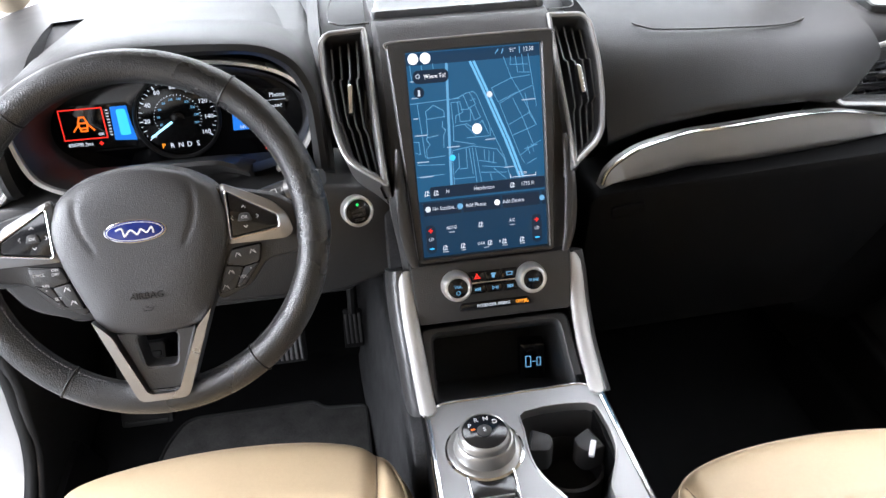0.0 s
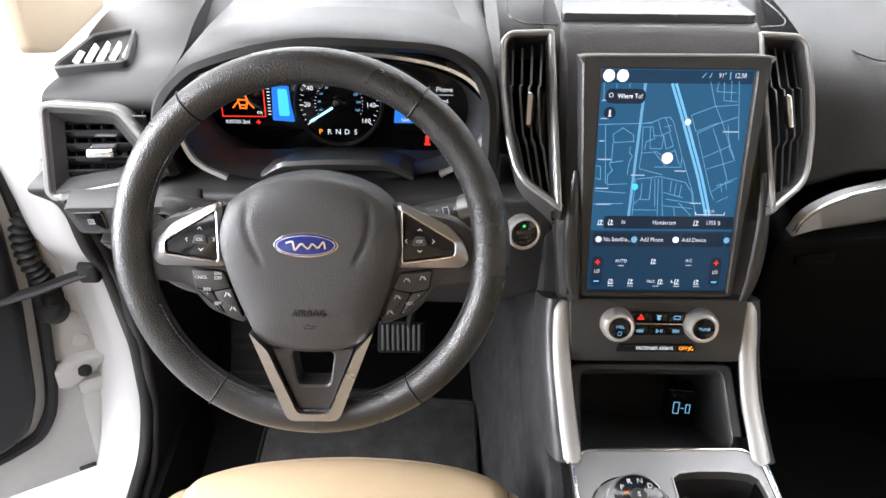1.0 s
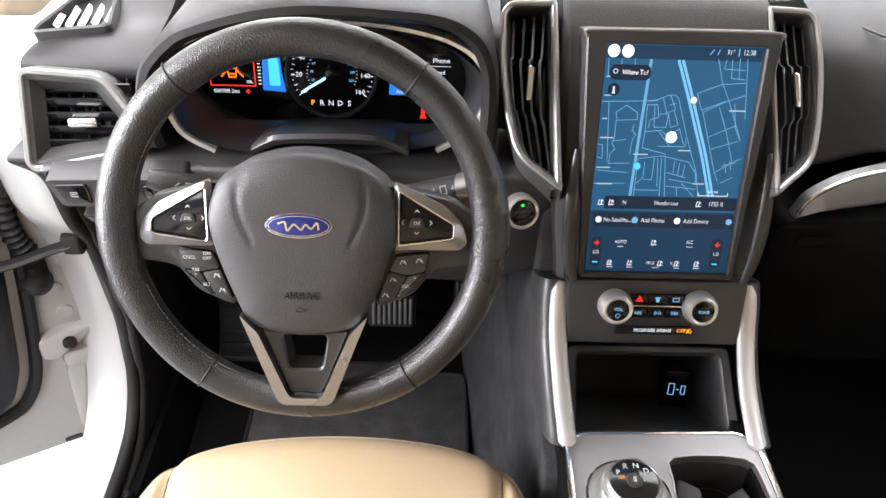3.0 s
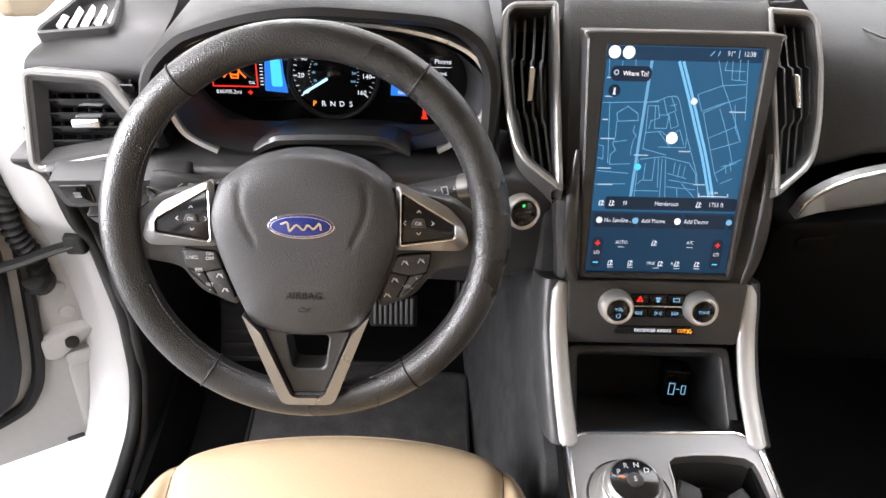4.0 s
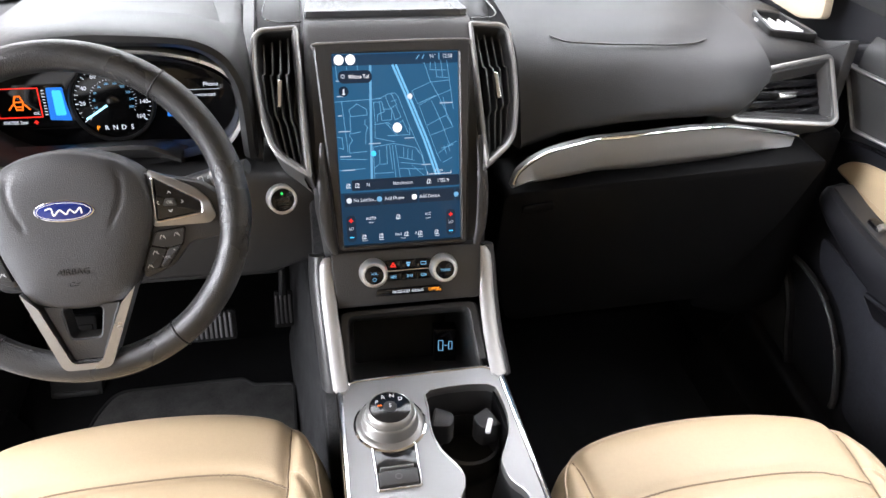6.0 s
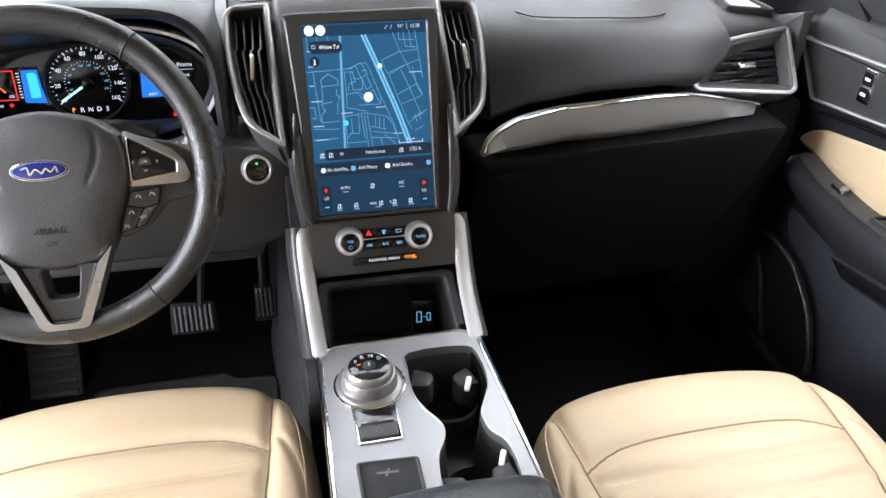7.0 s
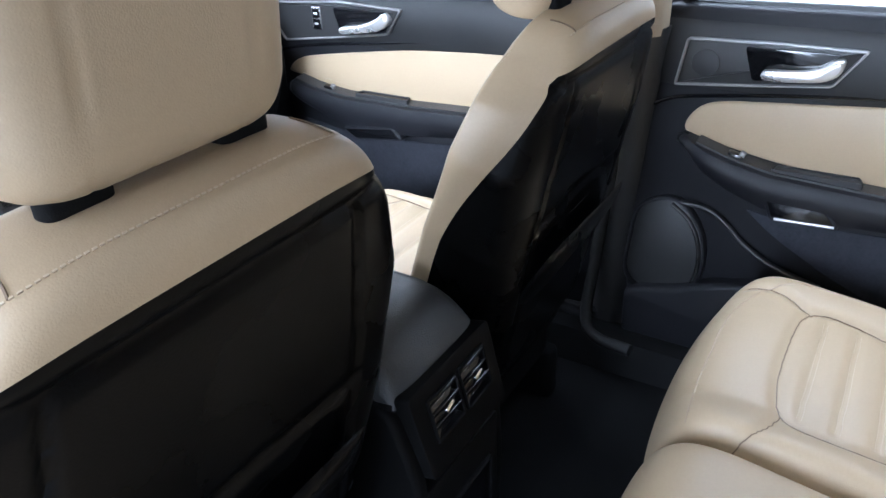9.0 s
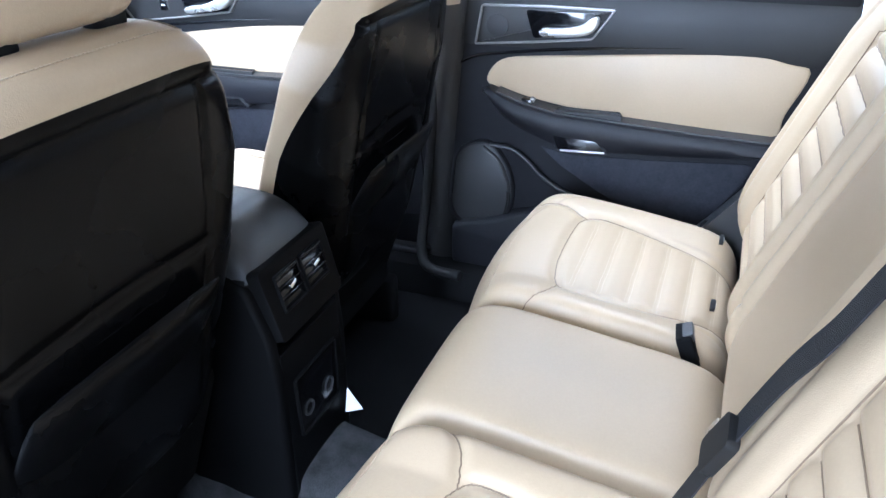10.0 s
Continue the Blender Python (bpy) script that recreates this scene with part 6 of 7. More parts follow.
part("pad", slab(rounded([(-0.021, -0.042), (0.019, -0.042), (0.021, 0.036), (-0.018, 0.038)], 0.006), GM, -0.012, 0.0, 0.003), RUBBER, gas)
for i in range(4):
    part("rib", slab(rect(0.0050, 0.062, 0.002, 3, -0.0135 + 0.009 * i, -0.002), GM, -0.002, 0.004, 0.0012), PEDAL_METAL, gas)
part("lever", tube([(-0.195, 0.43, 0.60), (-0.19, 0.48, 0.70), (-0.19, 0.55, 0.80)], 0.009, 8), RUBBER, gas)
rest = thing("foot_rest", (-0.63, 0.42, 0.42), "ribbed black rubber foot rest beside the pedals", "foot rest")
FM = basis((-0.642, 0.435, 0.465), (1, 0, 0), (0, 0.55, 0.83))
part("base", slab(rect(0.105, 0.19, 0.012), FM, -0.05, 0.0, 0.005), RUBBER, rest)
for i in range(6):
    part("rib", slab(rect(0.088, 0.012, 0.004, 3, 0, -0.07 + 0.028 * i), FM, -0.002, 0.005, 0.002), RUBBER, rest)
mo = rounded([(-0.188, 0.358), (-0.188, -0.10), (-0.60, -0.10), (-0.60, 0.30), (-0.56, 0.385), (-0.295, 0.388), (-0.275, 0.365)], [0.015, 0.03, 0.03, 0.04, 0.03, 0.015, 0.015], 5)
mat = thing("floor_mat", (-0.4, 0.15, 0.40), "black carpet floor mat with bound edge in the driver's footwell", "mat")
part("carpet", slab(mo, xy(0), 0.398, 0.409, 0.003), MAT_CARPET, mat)
part("binding", tube([(p[0], p[1], 0.4095) for p in mo], 0.0038, 6, True), RUBBER, mat, "black bound edge")


# ---- front seats ----
def seat_sections(v):
    return float(np.interp(v, [-1, -0.5, 0, 0.45, 0.72, 0.90, 1], [0.195, 0.235, 0.268, 0.268, 0.238, 0.202, 0.180]))


def parting(v):
    """Where the tan side of the back shell meets its black face, as a share of the half width."""
    t = min(max((v + 0.4) / 1.3, 0), 1)
    share = 0.15 + 0.70 * (t * t * (3 - 2 * t)) ** 2.2
    return (1 - share ** 2.8) ** 0.1


CUT = 108  # row of the back shell where the tan yoke begins


def split(vfxy, keep):
    """Faces of a pillow whose local centre passes keep(x, y)."""
    V, Fs, X, Y = vfxy
    n1 = next(i for i in range(1, len(X)) if Fs[i][0] != Fs[i - 1][0] + 1)
    out = [f for i, f in enumerate(Fs[:-1]) if keep(i % n1, i // n1)]
    used = sorted({i for f in out for i in f})
    idx = {k: i for i, k in enumerate(used)}
    return [V[i] for i in used], [tuple(idx[i] for i in f) for f in out]


def front_seat(cx, front, rake, hinge_y, group, label, lift=0.0, rise=0.0, head_dx=0.0, pad=1.0, slim=0.0, head_dy=0.0, head_dz=0.0):
    seat = thing("front_seat", (cx, front - 0.27, 0.42), label, "car seat", group)
    # cushion
    CM = basis((cx, front - 0.240, 0.655 + rise), (1, 0, 0), (0, 1, 0.045))
    cross_y = 0.105
    seams = [([(-0.198, 0.27), (-0.190, 0.125), (-0.178, 0.0), (-0.150, -0.15), (-0.135, -0.26)], 0.009, 0.009), ([(0.198, 0.27), (0.190, 0.125), (0.178, 0.0), (0.150, -0.15), (0.135, -0.26)], 0.009, 0.009),
             (spline([(-0.188, cross_y - 0.035), (-0.12, cross_y - 0.005), (0, cross_y + 0.002), (0.12, cross_y - 0.005), (0.188, cross_y - 0.035)], 4), 0.008, 0.009)]
    arcs = [spline([(s * 0.186, 0.095), (s * 0.205, 0.08), (s * 0.222, 0.03), (s * 0.228, -0.05), (s * 0.228, -0.2)], 4) for s in (-1, 1)]
    seams += [(a, 0.006, 0.005) for a in arcs]
    for k in range(6):
        y = cross_y - 0.055 - 0.052 * k
        w = 0.178 - 0.14 * (cross_y - y) * 0.9 * 0.25
        seams.append(([(-w, y), (w, y)], 0.006, 0.010))

    def relief(x, y):
        b = max(0, (abs(x) - 0.175) / 0.07)
        return 0.022 * min(b, 1) ** 1.3 * (1 if y < 0.1 else max(0, 1 - (y - 0.1) / 0.15)) - 0.03 * max(0, (-y) / 0.27) * (1 - min(b, 1)) - 0.006 * max(0, (y - 0.16) / 0.11) ** 2

    cv = pillow(0.245, 0.245, 0.158, CM, lambda v: float(np.interp(v, [-1, 0, 0.6, 1], [0.235, 0.25, 0.245, 0.225])), seams, relief, 110, 110, p=12, q=2.4, corner=0.15, bow=0.040)
    cush = part("cushion", cv[:2], TAN, seat, "smooth tan leather seat cushion", 60)
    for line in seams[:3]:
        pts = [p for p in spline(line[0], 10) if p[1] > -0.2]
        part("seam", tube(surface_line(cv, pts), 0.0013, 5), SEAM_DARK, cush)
    part("piping", tube(surface_line(cv, spline([(-0.222, -0.1), (-0.226, 0.07), (-0.205, 0.165), (-0.15, 0.206), (0, 0.226), (0.15, 0.206), (0.205, 0.165), (0.226, 0.07), (0.222, -0.1)], 8)), 0.0018, 6), TAN_FOLD, cush)
    for k in range(6):
        y = cross_y - 0.055 - 0.052 * k
        for dy in (-0.005, 0.005):
            part("stitching", stitch(surface_line(cv, [(x, y + dy) for x in np.linspace(-0.165, 0.165, 50)]), 0.0052, 0.0034, 0.0005), TAN_SEAM, cush)
    for a in arcs:
        part("stitching", stitch(surface_line(cv, [arr(p) + arr((0.004 * (1 if p[0] > 0 else -1), 0)) for p in a]), 0.0060, 0.0042, 0.0006), TAN_SEAM, cush)
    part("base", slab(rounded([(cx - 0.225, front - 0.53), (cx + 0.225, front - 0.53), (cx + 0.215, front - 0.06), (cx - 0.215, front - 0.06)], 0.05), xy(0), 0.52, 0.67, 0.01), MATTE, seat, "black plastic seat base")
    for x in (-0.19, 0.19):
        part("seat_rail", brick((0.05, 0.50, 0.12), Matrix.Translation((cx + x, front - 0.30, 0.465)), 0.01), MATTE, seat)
    # backrest
    sections = lambda v: seat_sections(v) - slim * math.exp(-((v - 0.1) / 0.5) ** 2)
    sn, cs = math.sin(radians(rake)), math.cos(radians(rake))
    C = arr((cx, hinge_y - 0.357 * sn, 0.70 + lift + 0.357 * cs)) + 0.028 * arr((0, cs, sn))
    up = (0, -sn, cs)
    FB = basis(C, (-1, 0, 0), up)
    back_seams = [([(s * 0.135, -0.34), (s * 0.150, -0.10), (s * 0.165, 0.08), (s * 0.150, 0.20), (s * 0.10, 0.27)], 0.010, 0.006) for s in (-1, 1)]
    back_seams += [([(-0.10, 0.27), (0.10, 0.27)], 0.009, 0.006)] + [([(s * 0.215, -0.3), (s * 0.225, 0.0), (s * 0.215, 0.17), (s * 0.17, 0.30)], 0.006, 0.005) for s in (-1, 1)]
    for k in range(8):
        back_seams.append(([(-0.14, 0.22 - 0.055 * k), (0.14, 0.22 - 0.055 * k)], 0.006, 0.010))

    def back_relief(x, y):
        b = min(max(0, (abs(x) - 0.14) / 0.09), 1)
        return 0.035 * pad * b ** 1.3 * float(np.interp(y, [-0.33, -0.05, 0.22], [0.5, 1, 0]))

    bv = pillow(0.25, 0.338, 0.048 * pad, FB, sections, back_seams, back_relief, 100, 110, p=7, q=2.2, corner=0.18, lean=-math.tan(radians(rake)), lean_z=-0.058)
    bk = part("backrest", bv[:2], TAN, seat, "tan leather backrest", 60)
    for s in (-1, 1):
        part("stitching", stitch(surface_line(bv, spline([(s * 0.220, -0.28), (s * 0.230, 0.0), (s * 0.220, 0.17), (s * 0.175, 0.295)], 12)), 0.0062, 0.0044, 0.0006), TAN_SEAM, bk)
    RB = basis(C, (1, 0, 0), up)
    shell_seams = [([(s * 0.155, -0.33), (s * 0.165, 0.10), (s * 0.145, 0.262)], 0.005, 0.004) for s in (-1, 1)] + [([(-0.3, 0.262), (0.3, 0.262)], 0.006, 0.006), (spline([(-0.165, 0.045), (0, 0.055), (0.165, 0.045)], 4), 0.006, 0.008)]
    shell_seams += [([(-0.150, 0.3295), (0.150, 0.3295)], 0.004, 0.004)] + [([(s * 0.118, 0.329), (s * 0.125, 0.34)], 0.004, 0.004) for s in (-1, 1)]
    rv = pillow(0.25, 0.338, 0.094, RB, sections, shell_seams, lambda x, y: 0.165 * max(0, 0.26 - y), 100, 130, p=10, q=2.8, corner=0.17, pv=11, lean=math.tan(radians(rake)), lean_z=0.058, belt_u=parting)
    part("yoke", split(rv, lambda j, i: j >= CUT or i < 5 or i >= 95), TAN, seat, "tan leather yoke over the top of the backrest", 60)
    shell = part("back_shell", split(rv, lambda j, i: j < CUT and 5 <= i < 95), BLACK_VINYL, seat, "black vinyl backrest shell", 60)
    for row in (120,):
        part("stitching", stitch([arr(rv[0][i * 131 + row]) + arr((0, -0.0008, 0.0006)) for i in range(12, 89)], 0.0052, 0.0031, 0.0009), TAN_SEAM, seat)
    for q in (-1, 1):
        cols = [arr(rv[0][(50 + q * 34) * 131 + j]) + arr((0, -0.0006, 0.0006)) for j in range(120, 129)]
        part("yoke_seam", tube(cols, 0.0011, 5), SEAM_DARK, seat)
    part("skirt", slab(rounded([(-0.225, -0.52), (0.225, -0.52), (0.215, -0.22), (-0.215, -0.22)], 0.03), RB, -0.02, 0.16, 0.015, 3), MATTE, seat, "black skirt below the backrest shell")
    # map pocket
    pv = pillow(0.165, 0.165, 0.016, RB @ Matrix.Translation((0, -0.135, 0.072)) @ Matrix.Rotation(0.163, 4, "X") @ Matrix.Translation((0, 0, 0.064)), None, (), lambda x, y: 0.004 * max(0, (y + 0.05) / 0.2) * math.cos(x / 0.17 * math.pi / 2), 40, 40, p=6, q=2.0, corner=0.12)
    pk = part("map_pocket", pv[:2], BLACK_VINYL, shell, "black map pocket")
    part("pocket_hem", tube([RB @ Vector((x, 0.022 - 0.012 * math.cos(x / 0.17 * math.pi / 2), 0.126 + 0.006 * math.cos(x / 0.17 * math.pi / 2))) for x in np.linspace(-0.145, 0.145, 24)], 0.0040, 8), BLACK_VINYL, pk)
    part("side_cover", slab(oval(0.05, 0.04, 32, hinge_y + 0.02, 0.70), yz(cx + (0.235 if cx < 0 else -0.235)), -0.02, 0.02, 0.006), PLASTIC, seat)
    # headrest
    H = C + arr((head_dx, -0.120 + head_dy, 0.396 + head_dz))
    hw = lambda v: float(np.interp(v, [-1, -0.6, 0.3, 1], [0.108, 0.117, 0.116, 0.100]))
    hseam = [([(s * 0.062, -0.1), (s * 0.070, 0.0), (s * 0.068, 0.1)], 0.0025, 0.002) for s in (-1, 1)]
    hf = pillow(0.12, 0.098, 0.055, basis(H, (-1, 0, 0), (0, -0.12, 1)), hw, hseam, None, 48, 48, p=8, q=2.3, corner=0.13)
    hr = pillow(0.12, 0.098, 0.050, basis(H, (1, 0, 0), (0, -0.12, 1)), hw, hseam, None, 48, 48, p=8, q=2.3, corner=0.13)
    head = part("headrest", hf[:2], TAN, seat, "tan leather headrest", 60)
    part("headrest_rear", hr[:2], TAN, head, "", 60)
    for s in (-1, 1):
        b0 = C + arr(up) * 0.300 + arr((s * 0.0695 + head_dx, 0, 0)) - arr((0, cs, sn)) * (0.014 - head_dy * 0.4)
        b1 = b0 + arr((0, 0.0, 0.075))
        part("post", tube([b0, b1], 0.0062, 12), CHROME, head, "chrome headrest post")
        G = basis(C + arr(up) * 0.325 + arr((s * 0.0695 + head_dx, 0, 0)) - arr((0, cs, sn)) * (0.017 - head_dy * 0.4), (1, 0, 0), (0, 1, 0.05))
        guide = part("post_guide", slab(rect(0.050, 0.022, 0.0105, 5), G, -0.010, 0.012, 0.006, 4), MATTE, seat, "black plastic post guide")
        part("release", lathe([(0.004, 0.0), (0.004, 0.002), (0.003, 0.003), (0, 0.003)], G @ Matrix.Translation((0.016, -0.010, 0.013)), 16), RUBBER, guide)
    return seat


front_seat(-0.370, -0.066, 21, -0.593, "front seats", "tan leather driver's seat with black vinyl back shell", rise=0.012, lift=-0.003, head_dx=0.005)
front_seat(0.385, -0.172, 21, -0.598, "front seats", "tan leather passenger seat with black vinyl back shell", lift=-0.026, pad=0.28, slim=0.018, head_dy=0.040, head_dz=-0.024)
buckle = thing("belt_buckle", (-0.135, -0.45, 0.62), "black seat belt buckle with red release button", "buckle")
part("body", brick((0.026, 0.050, 0.10), Matrix.Translation((-0.138, -0.440, 0.765)) @ Matrix.Rotation(-0.2, 4, "X"), 0.006), RUBBER, buckle)
part("release", brick((0.022, 0.030, 0.020), Matrix.Translation((-0.138, -0.431, 0.818)) @ Matrix.Rotation(-0.2, 4, "X"), 0.004), RED_PLASTIC, buckle, "red release button")
part("stem", tube([(-0.138, -0.46, 0.72), (-0.135, -0.50, 0.56)], 0.010, 8, flat=0.5), RUBBER, buckle)

# ---- rear bench ----
bench = thing("rear_bench_seat", (0, -1.3, 0.45), "tan leather rear bench seat with fluted outer places", "bench seat")


def bench_cushion(cx, hx, mirrored, name, flutes):
    M = basis((cx, -1.262 if flutes else -1.277, 0.582), (1, 0, 0), (0, 1, 0.13))
    s = -1 if mirrored else 1
    seams = []
    if flutes:
        ins = spline([(s * -0.10, -0.26), (s * -0.145, -0.10), (s * -0.165, 0.03), (s * -0.150, 0.085), (s * -0.06, 0.105), (s * 0.08, 0.105), (s * 0.140, 0.090), (s * 0.155, 0.04), (s * 0.13, -0.10), (s * 0.09, -0.26)], 4)
        seams.append((ins, 0.008, 0.009))
        seams += [(spline([(s * -0.15, 0.085), (s * -0.20, 0.10), (s * -0.24, 0.13)], 3), 0.007, 0.009), (spline([(s * 0.14, 0.09), (s * 0.17, 0.14), (s * 0.18, 0.2)], 3), 0.007, 0.009)]
        for k in range(6):
            y = 0.062 - 0.052 * k
            seams.append(([(s * -0.15 + s * 0.12 * k * 0.05, y), (s * 0.145 - s * 0.012 * k, y)], 0.005, 0.010))

    def relief(x, y):
        if not flutes:
            return 0.008 * (1 - (x / hx) ** 2)
        b = min(max(0, (abs(x) - 0.15) / 0.08), 1)
        return 0.020 * b - 0.012 * (1 - b) * max(0, -y / 0.25)

    v = pillow(hx, 0.260, 0.185, M, None, seams, relief, 110, 100, p=7, pu=20, q=2.3, corner=0.06, bow=0.03 if flutes else 0.0)
    c = part(name, v[:2], TAN, bench, "tan leather cushion section", 60)
    if flutes:
        for k in range(6):
            y = 0.062 - 0.052 * k
            for dy in (-0.0035, 0.0035):
                part("stitching", stitch(surface_line(v, [(s * x, y + dy) for x in np.linspace(-0.14, 0.13, 40)]), 0.006, 0.0044, 0.0005), TAN_SEAM, c)
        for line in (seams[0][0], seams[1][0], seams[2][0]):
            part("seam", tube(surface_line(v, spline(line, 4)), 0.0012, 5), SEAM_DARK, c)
        part("piping", tube(surface_line(v, spline([(s * 0.205, -0.23), (s * 0.215, 0.0), (s * 0.195, 0.14), (s * 0.10, 0.205), (s * -0.1, 0.21), (s * -0.22, 0.20)], 8)), 0.0014, 6), TAN_FOLD, c)
    return v


bench_cushion(0.426, 0.247, False, "cushion_outer", True)
bench_cushion(0.012, 0.168, False, "cushion_centre", False)
bench_cushion(-0.410, 0.255, True, "cushion_outer", True)
part("bench_base", slab(rounded([(-0.66, -1.50), (0.66, -1.50), (0.66, -1.07), (-0.66, -1.07)], 0.03), xy(0), 0.42, 0.60, 0.01), CARPET, bench, "black carpeted bench base")

up2 = (0, -math.sin(radians(22)), math.cos(radians(22)))


def bench_back(cx, hx, name, flutes, mirrored, h=0.10):
    C = arr((cx, -1.566, 0.74)) + arr(up2) * 0.31
    M = basis(C, (-1, 0, 0), up2)
    s = 1 if mirrored else -1
    seams = []
    if flutes:
        ins = [(-0.135, -0.30), (-0.140, 0.10), (-0.125, 0.165), (-0.07, 0.195), (0.07, 0.195), (0.125, 0.165), (0.140, 0.10), (0.135, -0.30)]
        seams.append((ins, 0.008, 0.010))
        seams += [([(q * 0.195, -0.30), (q * 0.205, 0.10), (q * 0.17, 0.25)], 0.006, 0.007) for q in (-1, 1)]
        for k in range(8):
            y = 0.135 - 0.055 * k
            seams.append(([(-0.135, y), (0.135, y)], 0.010, 0.009))
    else:
        for q in (-1, 1):
            seams.append((spline([(q * hx * 0.60, -0.30), (q * hx * 0.68, -0.215), (q * hx * 0.72, 0.0), (q * hx * 0.66, 0.29)], 5), 0.007, 0.008))
            seams.append(([(q * hx * 0.68, -0.215), (q * hx, -0.205)], 0.006, 0.006))
        seams.append(([(-hx * 0.62, 0.27), (hx * 0.62, 0.27)], 0.006, 0.007))

    def relief(x, y):
        b = min(max(0, (abs(x) - 0.13) / 0.09), 1)
        return 0.034 * b if flutes else 0.008 * (1 - (x / hx) ** 2) + 0.016 * min(max(0, (abs(x) / hx - 0.66) / 0.12), 1)

    v = pillow(hx, 0.32, h, M, (lambda t: float(np.interp(t, [-1, 0.4, 1], [hx, hx, hx * 0.88]))), seams, relief, 100, 110, p=8, pu=16, q=2.3, corner=0.10)
    c = part(name, v[:2], TAN, bench, "tan leather backrest section", 60)
    if flutes:
        for q in (-1, 1):
            part("stitching", stitch(surface_line(v, [(q * 0.200, -0.28), (q * 0.21, 0.0), (q * 0.21, 0.10), (q * 0.175, 0.25)]), 0.006, 0.0044, 0.0005), TAN_SEAM, c)
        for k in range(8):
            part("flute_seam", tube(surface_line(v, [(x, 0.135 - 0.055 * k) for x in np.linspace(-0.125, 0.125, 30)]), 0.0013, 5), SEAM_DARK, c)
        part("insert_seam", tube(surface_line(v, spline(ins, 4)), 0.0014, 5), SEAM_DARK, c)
    return v


bench_back(0.430, 0.245, "backrest_outer", True, False, 0.084)
bench_back(0.005, 0.185, "backrest_centre", False, False, 0.088)
bench_back(-0.420, 0.245, "backrest_outer", True, True, 0.084)
part("bench_back_shell", slab(rounded([(-0.66, -0.05), (0.66, -0.05), (0.62, 0.66), (-0.62, 0.66)], 0.05), basis((0, -1.571, 0.74), (1, 0, 0), up2), 0.0, 0.05, 0.01), CARPET, bench, "black carpeted rear of the bench")
for x in (0.562, 0.297):
    loopm = Matrix.Translation((x, -1.474, 0.772)) @ Matrix.Rotation(radians(90), 4, "X")
    a = part("child_seat_anchor", lathe([(0.011, -0.004), (0.011, 0.004), (0.008, 0.005), (0.006, 0.003)], loopm, 20), RUBBER, bench, "small round anchor cover")
    part("anchor_dot", lathe([(0.005, 0.0), (0.005, 0.0055), (0.0, 0.0058)], loopm, 14), BRIGHT_PLASTIC, a)
for s in (1, -1):
    part("side_wing", slab(rounded([(-1.30, 0.60), (-1.42, 0.72), (-1.56, 0.90), (-1.66, 1.05), (-1.72, 0.98), (-1.70, 0.55)], 0.03), yz(s * 0.705), -0.03 * s, 0.03 * s, 0.012, 3), BLACK_LEATHER, bench, "black side wing beside the backrest")

rb = thing("rear_belt_buckle", (0.13, -1.43, 0.74), "black rear seat belt buckle standing in the cushion gap", "buckle")
BB = basis((0.203, -1.445, 0.738), (1, 0.1, 0), (0, 0.35, 0.94))
part("body", slab(rounded([(-0.022, -0.055), (0.022, -0.055), (0.027, 0.035), (-0.027, 0.035)], 0.006), BB, -0.012, 0.014, 0.005), MATTE, rb)
part("release", slab(rect(0.040, 0.016, 0.003, 4, 0, 0.030), BB, 0.0, 0.017, 0.002), PLASTIC, rb)
part("label_patch", slab(rect(0.022, 0.030, 0.002, 3, 0, -0.028), BB, 0.008, 0.0150, 0.0005), GLOSS, rb)
belt = thing("rear_seat_belt", (-0.09, -1.46, 0.76), "black webbing seat belt across the rear backrest with latch plate", "seat belt")
bl = spline([(-0.225, -1.450, 0.77), (-0.232, -1.476, 0.85), (-0.230, -1.502, 0.923), (-0.226, -1.520, 0.965), (-0.229, -1.546, 1.027), (-0.247, -1.572, 1.091), (-0.252, -1.600, 1.16), (-0.262, -1.640, 1.25), (-0.28, -1.695, 1.36)], 6)
loops = []
for i, p in enumerate(bl):
    a, b = bl[max(i - 1, 0)], bl[min(i + 1, len(bl) - 1)]
    t = (b - a) / np.linalg.norm(b - a)
    nrm = arr((0, 0.94, 0.33))
    side_v = np.cross(t, nrm)
    side_v /= np.linalg.norm(side_v)
    loops.append([p - side_v * 0.023 + nrm * 0.001, p + side_v * 0.023 + nrm * 0.001, p + side_v * 0.023 - nrm * 0.001, p - side_v * 0.023 - nrm * 0.001])
part("webbing", to_bm(rings(loops)), BELT, belt)
TM = basis((-0.231, -1.494, 0.915), (0.99, 0.0, 0.1), (-0.08, -0.37, 0.92))
part("latch_head", slab(rect(0.052, 0.062, 0.010), TM, -0.006, 0.010, 0.004), RUBBER, belt)
part("tongue", hoop(rect(0.026, 0.030, 0.004, 4, 0.036, -0.022), rect(0.014, 0.016, 0.003, 4, 0.036, -0.022), TM, 0.0, 0.003, 0.0008), CHROME, belt, "steel tongue")


